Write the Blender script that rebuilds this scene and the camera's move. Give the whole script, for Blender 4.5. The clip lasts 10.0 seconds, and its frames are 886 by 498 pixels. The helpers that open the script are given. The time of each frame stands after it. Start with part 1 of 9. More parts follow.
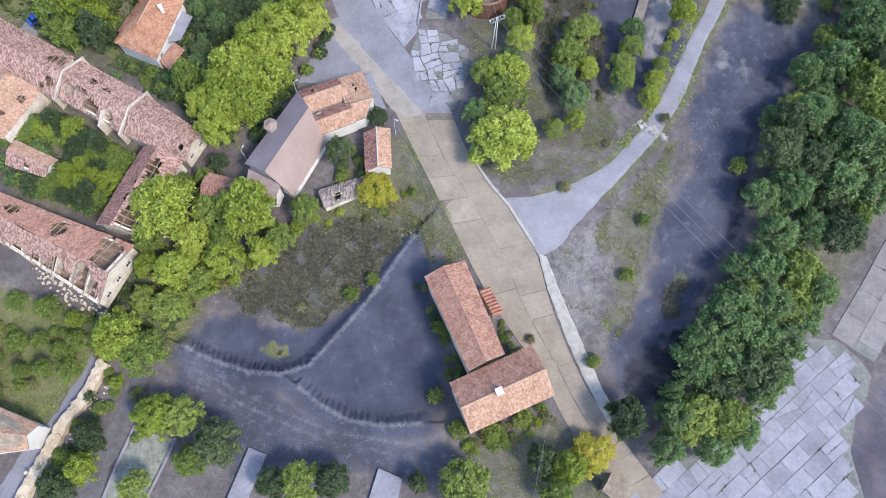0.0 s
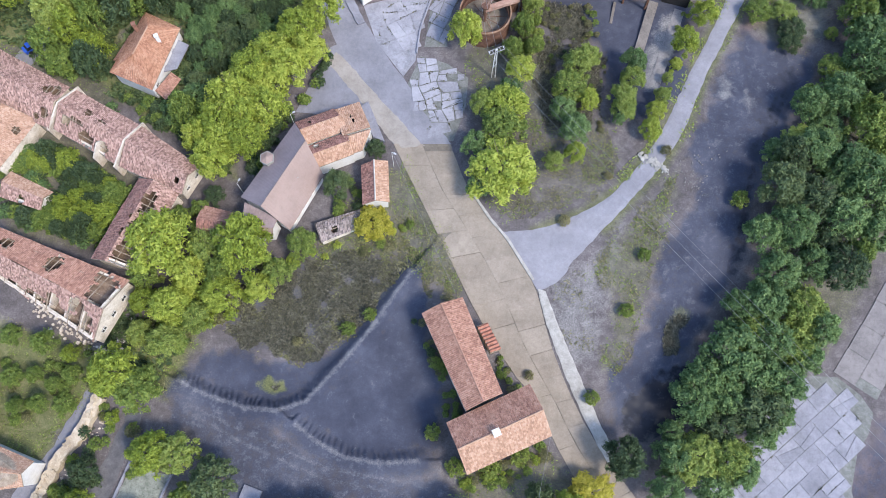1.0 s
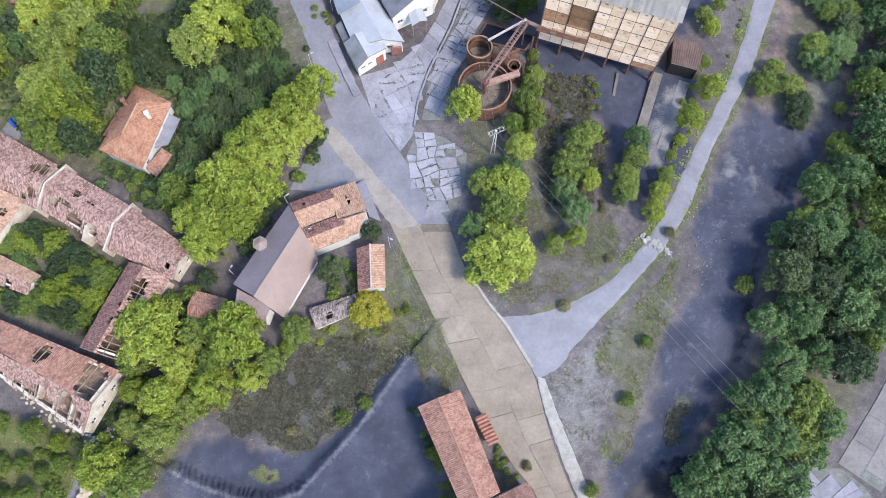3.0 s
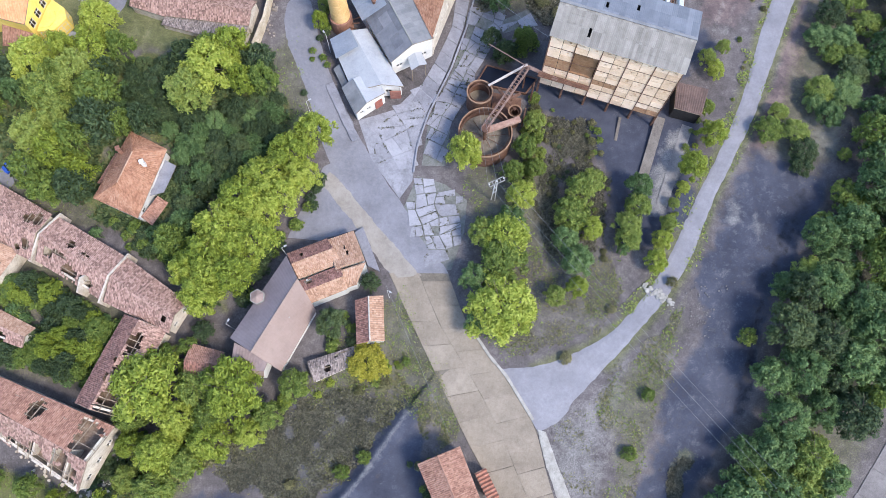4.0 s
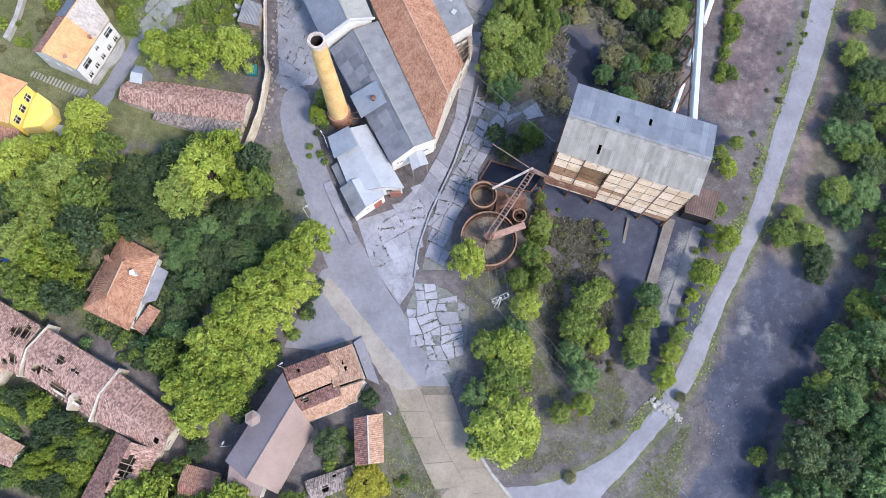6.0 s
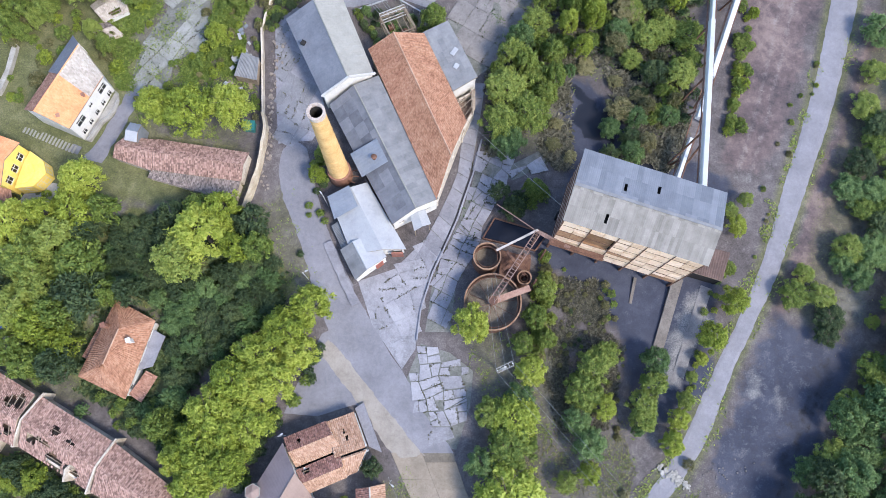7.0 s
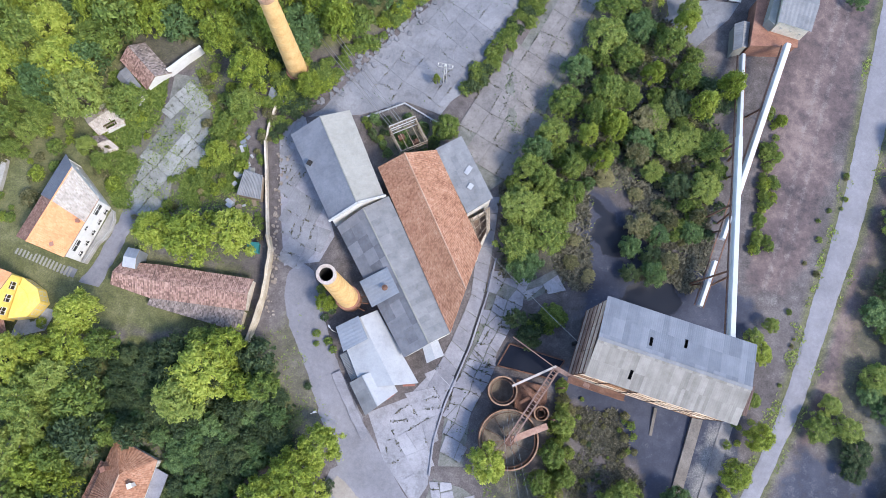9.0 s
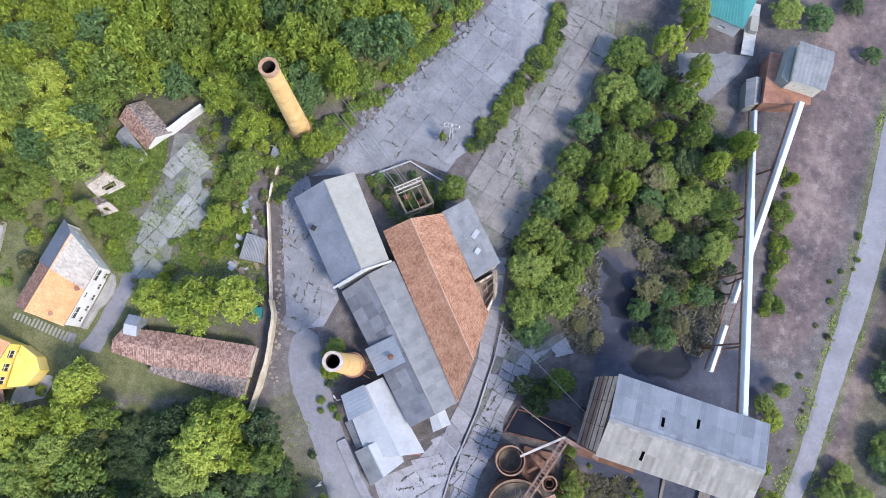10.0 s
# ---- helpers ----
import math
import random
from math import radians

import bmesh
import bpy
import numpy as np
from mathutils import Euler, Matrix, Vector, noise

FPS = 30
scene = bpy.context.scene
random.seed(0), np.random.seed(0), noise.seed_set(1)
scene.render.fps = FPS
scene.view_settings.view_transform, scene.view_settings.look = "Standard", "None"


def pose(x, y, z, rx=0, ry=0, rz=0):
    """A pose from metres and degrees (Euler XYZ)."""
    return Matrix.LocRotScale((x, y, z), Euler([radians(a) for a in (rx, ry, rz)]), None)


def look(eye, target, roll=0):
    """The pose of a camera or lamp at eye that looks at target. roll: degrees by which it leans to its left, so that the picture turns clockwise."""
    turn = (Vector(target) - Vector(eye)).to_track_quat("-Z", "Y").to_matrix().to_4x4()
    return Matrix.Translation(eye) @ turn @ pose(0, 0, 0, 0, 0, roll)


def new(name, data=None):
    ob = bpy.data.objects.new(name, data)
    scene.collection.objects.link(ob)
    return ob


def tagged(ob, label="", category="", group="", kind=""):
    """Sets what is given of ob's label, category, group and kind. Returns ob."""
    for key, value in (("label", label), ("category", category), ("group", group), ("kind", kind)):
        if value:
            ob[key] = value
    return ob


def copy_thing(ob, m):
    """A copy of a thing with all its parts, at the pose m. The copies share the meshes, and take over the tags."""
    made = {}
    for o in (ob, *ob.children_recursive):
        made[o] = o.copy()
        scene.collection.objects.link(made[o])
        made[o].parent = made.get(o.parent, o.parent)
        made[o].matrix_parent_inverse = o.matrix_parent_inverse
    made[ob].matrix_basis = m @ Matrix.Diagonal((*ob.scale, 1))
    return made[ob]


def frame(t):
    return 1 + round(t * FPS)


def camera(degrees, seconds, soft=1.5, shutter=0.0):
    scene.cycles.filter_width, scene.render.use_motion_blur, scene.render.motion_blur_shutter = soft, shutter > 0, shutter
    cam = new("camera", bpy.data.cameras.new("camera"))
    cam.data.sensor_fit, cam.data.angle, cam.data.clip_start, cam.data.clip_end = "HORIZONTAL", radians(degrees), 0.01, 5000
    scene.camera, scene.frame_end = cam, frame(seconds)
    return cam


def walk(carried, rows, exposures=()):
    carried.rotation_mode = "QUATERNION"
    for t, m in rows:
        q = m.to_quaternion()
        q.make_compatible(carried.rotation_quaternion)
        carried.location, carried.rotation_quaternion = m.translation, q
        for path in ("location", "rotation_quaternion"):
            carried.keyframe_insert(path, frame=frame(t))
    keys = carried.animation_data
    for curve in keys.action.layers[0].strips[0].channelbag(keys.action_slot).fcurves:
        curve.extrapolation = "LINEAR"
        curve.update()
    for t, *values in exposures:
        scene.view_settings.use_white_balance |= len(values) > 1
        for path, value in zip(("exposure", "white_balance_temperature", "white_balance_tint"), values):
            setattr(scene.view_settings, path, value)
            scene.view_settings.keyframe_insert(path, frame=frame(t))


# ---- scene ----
cam = camera(62.8, 10.0, soft=0.6)
PATH = [
    (0, (0.104, -4.725, 118.398), (0.11, -4.104, 116.497), 1.0),
    (0.5, (0.74, -1.507, 118.795), (0.739, -0.894, 116.891), 0.5),
    (1, (0.964, 2.493, 119.435), (0.961, 3.095, 117.528), 0.4),
    (1.5, (1.362, 6.048, 119.852), (1.354, 6.643, 117.943), -0.0),
    (2, (1.13, 10.346, 120.423), (1.128, 10.935, 118.512), 0.6),
    (2.5, (1.217, 14.806, 120.99), (1.214, 15.383, 119.075), 0.6),
    (4, (0.863, 29.247, 122.707), (0.864, 29.799, 120.784), 1.0),
    (4.5, (0.843, 34.599, 123.328), (0.842, 35.134, 121.401), 1.0),
    (5, (0.634, 40.945, 123.915), (0.633, 41.462, 121.983), 1.0),
    (5.5, (0.396, 46.959, 124.43), (0.397, 47.456, 122.493), 1.3),
    (7, (-0.685, 65.185, 124.83), (-0.68, 65.646, 122.884), 1.6),
    (7.5, (-1.18, 72.113, 124.989), (-1.178, 72.552, 123.038), 1.5),
    (8, (-1.822, 78.773, 125.001), (-1.82, 79.195, 123.046), 1.4),
    (8.5, (-2.66, 84.98, 125.067), (-2.655, 85.385, 123.108), 1.8),
    (9, (-3.959, 92.03, 125.127), (-3.943, 92.417, 123.165), 3.4),
    (9.5, (-4.877, 98.506, 125.351), (-4.856, 98.872, 123.385), 4.4),
    (10, (-5.704, 105.051, 125.341), (-5.68, 105.404, 123.373), 4.9),
]
walk(cam, [(t, look(eye, target, roll)) for t, eye, target, roll in PATH], exposures=[(0.0, 1.69, 6130.0, 11.0)])

# ---- light ----
SUN_AZ, SUN_EL = 128.0, 50.0
world = bpy.data.worlds.new("sky")
scene.world = world
world.use_nodes = True
wn = world.node_tree.nodes
sky = wn.new("ShaderNodeTexSky")
sky.sky_type = 'NISHITA'
sky.sun_disc = False
sky.sun_elevation = radians(SUN_EL)
sky.sun_rotation = radians(SUN_AZ)
sky.air_density = 1.0
sky.dust_density = 1.0
sky.ozone_density = 1.2
wn["Background"].inputs[1].default_value = 0.132
world.node_tree.links.new(sky.outputs[0], wn["Background"].inputs[0])
lamp = bpy.data.lights.new("sun", 'SUN')
lamp.energy = 1.4
lamp.angle = radians(13)
lamp.color = (1.0, 0.89, 0.75)
sun = new("sun", lamp)
to_sun = Vector((math.sin(radians(SUN_AZ)) * math.cos(radians(SUN_EL)), math.cos(radians(SUN_AZ)) * math.cos(radians(SUN_EL)), math.sin(radians(SUN_EL))))
sun.matrix_world = look(to_sun * 300, (0, 0, 0))


# ---- materials ----
def material(name, build):
    m = bpy.data.materials.new(name)
    m.use_nodes = True
    nt = m.node_tree
    nt.nodes.clear()
    out = nt.nodes.new("ShaderNodeOutputMaterial")
    build(nt, out)
    return m


def nod(nt, kind, **kw):
    n = nt.nodes.new("ShaderNode" + kind)
    for k, v in kw.items():
        n.inputs[k.replace("_", " ")].default_value = v
    return n


def noise_of(nt, vec, scale, detail=5.0, rough=0.6):
    n = nod(nt, "TexNoise", Scale=scale, Detail=detail, Roughness=rough)
    if vec is not None:
        nt.links.new(vec, n.inputs["Vector"])
    return n.outputs["Fac"]


def ramp(nt, fac, *stops):
    r = nt.nodes.new("ShaderNodeValToRGB")
    els = r.color_ramp.elements
    while len(els) < len(stops):
        els.new(0.5)
    for e, (p, c) in zip(els, stops):
        e.position = p
        e.color = (*c, 1) if len(c) == 3 else c
    nt.links.new(fac, r.inputs[0])
    return r.outputs[0]


def mixc(nt, fac, a, b, mode='MIX'):
    m = nt.nodes.new("ShaderNodeMix")
    m.data_type = 'RGBA'
    m.blend_type = mode
    for sock, v in ((m.inputs[0], fac), (m.inputs[6], a), (m.inputs[7], b)):
        if isinstance(v, (int, float)):
            sock.default_value = v
        elif isinstance(v, tuple):
            sock.default_value = (*v, 1)
        else:
            nt.links.new(v, sock)
    return m.outputs[2]


def mathn(nt, op, a, b=0.0, clamp=False):
    m = nt.nodes.new("ShaderNodeMath")
    m.operation = op
    m.use_clamp = clamp
    for sock, v in zip(m.inputs, (a, b)):
        if isinstance(v, (int, float)):
            sock.default_value = v
        else:
            nt.links.new(v, sock)
    return m.outputs[0]


def surface(nt, out, col, rough=0.85, bump=None, strength=0.4, dist=0.05, metal=0.0, spec=0.3):
    p = nod(nt, "BsdfPrincipled", Metallic=metal)
    p.inputs["Specular IOR Level"].default_value = spec
    if isinstance(rough, (int, float)):
        p.inputs["Roughness"].default_value = rough
    else:
        nt.links.new(rough, p.inputs["Roughness"])
    if isinstance(col, tuple):
        p.inputs["Base Color"].default_value = (*col, 1)
    else:
        nt.links.new(col, p.inputs["Base Color"])
    if bump is not None:
        b = nod(nt, "Bump", Strength=strength, Distance=dist)
        nt.links.new(bump, b.inputs["Height"])
        nt.links.new(b.outputs[0], p.inputs["Normal"])
    nt.links.new(p.outputs[0], out.inputs[0])
    return p


def where(nt):
    return nt.nodes.new("ShaderNodeNewGeometry").outputs["Position"]


def stained(name, dark, mid, light, scale=0.5, fine=6.0, rough=0.85, bump=0.3, metal=0.0, dirt=0.35, dirt_col=(0.05, 0.045, 0.04), piece=0.0):
    """A weathered surface: three tones in large and fine noise, with blotches of dirt."""
    def build(nt, out):
        p = where(nt)
        big, mid_, small = noise_of(nt, p, scale, 4), noise_of(nt, p, 1.7, 6, 0.7), noise_of(nt, p, fine, 6, 0.75)
        f = mathn(nt, 'ADD', mathn(nt, 'MULTIPLY', big, 0.4), mathn(nt, 'ADD', mathn(nt, 'MULTIPLY', mid_, 0.25), mathn(nt, 'MULTIPLY', small, 0.35)))
        if piece:
            rnd = nt.nodes.new("ShaderNodeObjectInfo").outputs["Random"]
            f = mathn(nt, 'ADD', f, mathn(nt, 'MULTIPLY', mathn(nt, 'SUBTRACT', rnd, 0.5), piece))
        col = ramp(nt, f, (0.37, dark), (0.5, mid), (0.63, light))
        spots = ramp(nt, noise_of(nt, p, scale * 3.1, 8, 0.75), (0.52, (0, 0, 0)), (0.7, (1, 1, 1)))
        col = mixc(nt, mathn(nt, 'MULTIPLY', spots, dirt), col, dirt_col)
        surface(nt, out, col, rough, small, bump, 0.04, metal)
    return material(name, build)


def tiles(name, dark, mid, light, moss=0.3, cell=(0.26, 0.36), own=0.5, lichen=0.5):
    """Old clay tiles: each tile its own tone by the roof's own metres, with lichen and soot."""
    def build(nt, out):
        uv = nt.nodes.new("ShaderNodeUVMap").outputs[0]
        p = where(nt)
        wn_ = nod(nt, "TexWhiteNoise")
        sn = nt.nodes.new("ShaderNodeVectorMath")
        sn.operation = 'SNAP'
        sn.inputs[1].default_value = (*cell, 1)
        nt.links.new(uv, sn.inputs[0])
        nt.links.new(sn.outputs[0], wn_.inputs["Vector"])
        big = noise_of(nt, p, 0.55, 5, 0.65)
        f = mathn(nt, 'ADD', mathn(nt, 'MULTIPLY', wn_.outputs[0], own), mathn(nt, 'MULTIPLY', big, 1 - own))
        col = ramp(nt, f, (0.25, dark), (0.5, mid), (0.78, light))
        spots = ramp(nt, noise_of(nt, p, 1.7, 9, 0.8), (0.5, (0, 0, 0)), (0.72, (1, 1, 1)))
        col = mixc(nt, mathn(nt, 'MULTIPLY', spots, moss), col, (0.10, 0.085, 0.065))
        pale = ramp(nt, noise_of(nt, p, 5.0, 6, 0.8), (0.62, (0, 0, 0)), (0.75, (1, 1, 1)))
        col = mixc(nt, mathn(nt, 'MULTIPLY', pale, lichen), col, (0.5, 0.42, 0.34))
        surface(nt, out, col, 0.9, noise_of(nt, p, 9.0), 0.5, 0.04)
    return material(name, build)


def leaf_mat(name, dark, mid, light, tint=(0.2, 0.2, 0.05)):
    def build(nt, out):
        isl = nt.nodes.new("ShaderNodeNewGeometry").outputs["Random Per Island"]
        rnd = nt.nodes.new("ShaderNodeObjectInfo").outputs["Random"]
        f = mathn(nt, 'ADD', mathn(nt, 'MULTIPLY', isl, 0.6), mathn(nt, 'MULTIPLY', rnd, 0.4))
        p = where(nt)
        f = mathn(nt, 'ADD', mathn(nt, 'MULTIPLY', f, 0.6), mathn(nt, 'MULTIPLY', noise_of(nt, p, 0.9, 3), 0.4))
        col = ramp(nt, f, (0.33, dark), (0.5, mid), (0.67, light))
        p1 = nod(nt, "BsdfPrincipled", Roughness=0.6)
        p1.inputs["Specular IOR Level"].default_value = 0.25
        tr = nt.nodes.new("ShaderNodeBsdfTranslucent")
        nt.links.new(col, p1.inputs["Base Color"])
        nt.links.new(mixc(nt, 0.4, col, tint), tr.inputs["Color"])
        mx = nt.nodes.new("ShaderNodeMixShader")
        mx.inputs[0].default_value = 0.25
        nt.links.new(p1.outputs[0], mx.inputs[1])
        nt.links.new(tr.outputs[0], mx.inputs[2])
        nt.links.new(mx.outputs[0], out.inputs[0])
    return material(name, build)


def ground_build(nt, out):
    """Bare soil with grass, coal dust, pale dust and red ash where the cover says so."""
    p = where(nt)
    at = nt.nodes.new("ShaderNodeAttribute")
    at.attribute_name = "cover"
    sep = nt.nodes.new("ShaderNodeSeparateColor")
    nt.links.new(at.outputs["Color"], sep.inputs[0])
    at2 = nt.nodes.new("ShaderNodeAttribute")
    at2.attribute_name = "cover_b"
    sep2 = nt.nodes.new("ShaderNodeSeparateColor")
    nt.links.new(at2.outputs["Color"], sep2.inputs[0])
    big, mid, fine = noise_of(nt, p, 0.12, 6), noise_of(nt, p, 0.7, 8, 0.7), noise_of(nt, p, 4.5, 8, 0.75)
    grit = noise_of(nt, p, 14.0, 4, 0.7)
    mix3 = lambda a_, b_, c_: mathn(nt, 'ADD', mathn(nt, 'MULTIPLY', big, a_), mathn(nt, 'ADD', mathn(nt, 'MULTIPLY', mid, b_), mathn(nt, 'MULTIPLY', fine, c_)))
    soil = ramp(nt, mix3(0.3, 0.3, 0.4), (0.38, (0.05, 0.044, 0.043)), (0.5, (0.104, 0.092, 0.092)), (0.62, (0.19, 0.172, 0.17)))
    grass = ramp(nt, mix3(0.2, 0.3, 0.5), (0.37, (0.042, 0.052, 0.02)), (0.5, (0.108, 0.117, 0.048)), (0.63, (0.215, 0.203, 0.11)))
    coal = ramp(nt, mix3(0.55, 0.2, 0.25), (0.36, (0.031, 0.034, 0.05)), (0.5, (0.049, 0.054, 0.076)), (0.64, (0.08, 0.085, 0.112)))
    pale = ramp(nt, fine, (0.36, (0.15, 0.145, 0.14)), (0.5, (0.25, 0.245, 0.235)), (0.64, (0.36, 0.35, 0.335)))
    red = ramp(nt, mix3(0.5, 0.3, 0.2), (0.4, (0.058, 0.05, 0.055)), (0.5, (0.122, 0.093, 0.092)), (0.6, (0.215, 0.165, 0.152)))

    def edge(val, noise, width=0.55):
        s = mathn(nt, 'ADD', val, mathn(nt, 'MULTIPLY', mathn(nt, 'SUBTRACT', noise, 0.5), 1.5))
        return mathn(nt, 'DIVIDE', mathn(nt, 'SUBTRACT', s, 0.5 - width / 2), width, True)
    col = mixc(nt, edge(sep2.outputs[0], mid), soil, red)
    col = mixc(nt, edge(sep.outputs[1], mid), col, coal)
    col = mixc(nt, edge(sep.outputs[2], mathn(nt, 'ADD', mathn(nt, 'MULTIPLY', mid, 0.7), mathn(nt, 'MULTIPLY', fine, 0.3)), 0.8), col, pale)
    wet = edge(sep2.outputs[1], mid, 0.3)
    col = mixc(nt, wet, col, (0.016, 0.018, 0.026))
    col = mixc(nt, edge(sep.outputs[0], fine), col, grass)
    gloss = mathn(nt, 'SUBTRACT', 0.95, mathn(nt, 'MULTIPLY', wet, 0.65))
    h = mathn(nt, 'ADD', fine, mathn(nt, 'MULTIPLY', grit, 0.5))
    surface(nt, out, col, gloss, h, 0.4, 0.08, spec=0.2)


GROUND = material("earth", ground_build)
CONCRETE = stained("slab_concrete", (0.148, 0.147, 0.167), (0.218, 0.216, 0.242), (0.288, 0.286, 0.312), 0.25, 5, piece=0.09, dirt=0.45, dirt_col=(0.1, 0.098, 0.1))
PALE_SLAB = stained("pale_slab", (0.175, 0.174, 0.192), (0.258, 0.256, 0.28), (0.335, 0.333, 0.36), 0.3, 5, piece=0.15, dirt=0.65, dirt_col=(0.1, 0.1, 0.095))
BIG_SLAB = stained("yard_concrete", (0.128, 0.13, 0.144), (0.185, 0.188, 0.205), (0.245, 0.248, 0.265), 0.22, 5, piece=0.06, dirt=0.6, dirt_col=(0.1, 0.097, 0.098))
ROADCON = stained("road_concrete", (0.162, 0.134, 0.103), (0.23, 0.194, 0.152), (0.295, 0.253, 0.202), 0.2, 6, piece=0.06, dirt=0.35, dirt_col=(0.13, 0.11, 0.088))
ROADBED = stained("gritty_joint", (0.1, 0.088, 0.068), (0.15, 0.13, 0.104), (0.2, 0.175, 0.145), 0.6, 6)
ASPHALT = stained("worn_asphalt", (0.128, 0.127, 0.143), (0.182, 0.18, 0.2), (0.245, 0.243, 0.266), 0.15, 7, dirt=0.3, dirt_col=(0.105, 0.098, 0.095))
GRAVEL = stained("gravel_road", (0.15, 0.147, 0.164), (0.205, 0.201, 0.221), (0.266, 0.262, 0.284), 0.2, 9, dirt=0.25, dirt_col=(0.22, 0.21, 0.2))
KERB = stained("pale_kerb", (0.2, 0.187, 0.167), (0.3, 0.287, 0.26), (0.4, 0.385, 0.355), 0.6, 6, dirt=0.5, dirt_col=(0.16, 0.15, 0.12))
JOINT = stained("weedy_old_concrete", (0.08, 0.082, 0.072), (0.145, 0.147, 0.135), (0.22, 0.22, 0.21), 0.5, 5, dirt=0.4, dirt_col=(0.06, 0.075, 0.03))
TILE_OLD = tiles("old_clay_tiles", (0.15, 0.09, 0.072), (0.29, 0.18, 0.145), (0.42, 0.28, 0.23), 0.55)
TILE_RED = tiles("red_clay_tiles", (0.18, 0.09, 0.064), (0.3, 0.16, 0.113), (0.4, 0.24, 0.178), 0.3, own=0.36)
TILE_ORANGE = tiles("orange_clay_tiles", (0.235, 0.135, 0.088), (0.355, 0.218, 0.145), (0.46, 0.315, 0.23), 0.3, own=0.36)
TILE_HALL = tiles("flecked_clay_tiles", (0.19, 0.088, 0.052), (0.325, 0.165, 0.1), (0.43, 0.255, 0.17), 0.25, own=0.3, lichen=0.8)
# Dark tiles, and the shaded slopes of roofs tiled orange on the sunny side.
TILE_DUSK_SHADE = tiles("dusky_shade_clay_tiles", (0.14, 0.075, 0.06), (0.26, 0.13, 0.1), (0.36, 0.2, 0.16), 0.4)
TILE_NEW = tiles("new_orange_tiles", (0.55, 0.22, 0.1), (0.68, 0.3, 0.14), (0.75, 0.38, 0.2), 0.05, own=0.22, lichen=0.05)
TILE_PALE = tiles("pale_old_tiles", (0.27, 0.235, 0.2), (0.4, 0.355, 0.305), (0.5, 0.455, 0.405), 0.3, own=0.3, lichen=0.3)
TILE_GREY = tiles("grey_brown_tiles", (0.1, 0.085, 0.08), (0.2, 0.165, 0.15), (0.32, 0.27, 0.25), 0.4)
SHEET_PINK = stained("pinkish_roof_sheet", (0.2, 0.143, 0.12), (0.237, 0.172, 0.146), (0.265, 0.197, 0.168), 0.3, 9, 0.6, 0.1, dirt=0.12)
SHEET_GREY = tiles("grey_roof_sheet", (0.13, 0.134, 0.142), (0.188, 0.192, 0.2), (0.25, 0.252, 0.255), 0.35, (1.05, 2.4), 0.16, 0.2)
SHEET_PALE = stained("pale_fibre_cement", (0.195, 0.193, 0.176), (0.244, 0.241, 0.217), (0.293, 0.284, 0.259), 0.35, 6, 0.8, 0.2, dirt=0.25, dirt_col=(0.22, 0.21, 0.19))
SHEET_ZINC = stained("zinc_sheet", (0.174, 0.195, 0.232), (0.232, 0.254, 0.29), (0.29, 0.311, 0.343), 0.3, 8, 0.5, 0.1, 0.3, dirt=0.15)
SHEET_WHITE = stained("white_roof_sheet", (0.273, 0.282, 0.298), (0.338, 0.347, 0.362), (0.387, 0.397, 0.406), 0.3, 8, 0.55, 0.1, dirt=0.15)
SHEET_BROWN = stained("brown_sheet", (0.12, 0.075, 0.06), (0.2, 0.13, 0.105), (0.28, 0.19, 0.155), 0.4, 7, 0.7, 0.2)
TEAL = stained("teal_roof_sheet", (0.0225, 0.122, 0.122), (0.0315, 0.162, 0.158), (0.045, 0.194, 0.189), 0.3, 8, 0.5, 0.1, dirt=0.1)
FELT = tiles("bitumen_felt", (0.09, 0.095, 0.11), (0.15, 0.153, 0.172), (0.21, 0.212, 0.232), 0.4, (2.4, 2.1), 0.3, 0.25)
SHEET_BLUE_SHADE = stained("dull_blue_shade_sheet", (0.108, 0.115, 0.136), (0.152, 0.161, 0.186), (0.2, 0.21, 0.236), 0.3, 8, 0.65, 0.1, dirt=0.25, dirt_col=(0.1, 0.1, 0.11))
SHEET_SUNLIT = stained("sunlit_fibre_cement", (0.225, 0.22, 0.198), (0.285, 0.278, 0.25), (0.34, 0.33, 0.298), 0.35, 6, 0.8, 0.2, dirt=0.3, dirt_col=(0.2, 0.19, 0.175))
WHITEWALL = stained("white_render", (0.485, 0.469, 0.438), (0.586, 0.57, 0.539), (0.641, 0.634, 0.61), 0.5, 6, dirt=0.25, dirt_col=(0.4, 0.37, 0.32))
OLDWALL = stained("crumbling_render", (0.33, 0.28, 0.22), (0.52, 0.46, 0.38), (0.68, 0.62, 0.53), 0.5, 4, dirt=0.5, dirt_col=(0.2, 0.16, 0.12))
TANWALL = stained("tan_stone_wall", (0.3, 0.235, 0.16), (0.45, 0.375, 0.27), (0.58, 0.51, 0.4), 0.5, 5, dirt=0.45, dirt_col=(0.25, 0.2, 0.14))
YELLOWWALL = stained("yellow_render", (0.7, 0.5, 0.1), (0.78, 0.58, 0.14), (0.82, 0.64, 0.2), 0.4, 6, dirt=0.1)
PANEL = stained("cream_wall_panel", (0.62, 0.43, 0.28), (0.79, 0.58, 0.405), (0.86, 0.67, 0.5), 0.5, 5, dirt=0.2, dirt_col=(0.48, 0.29, 0.14), piece=0.2)
PANEL_RUST = stained("rusty_wall_panel", (0.25, 0.13, 0.07), (0.36, 0.2, 0.11), (0.45, 0.28, 0.16), 0.8, 6, dirt=0.3)
RUST = stained("rusty_steel", (0.075, 0.04, 0.0298), (0.15, 0.08, 0.0553), (0.232, 0.136, 0.0935), 0.9, 7, 0.8, 0.4, 0.2)
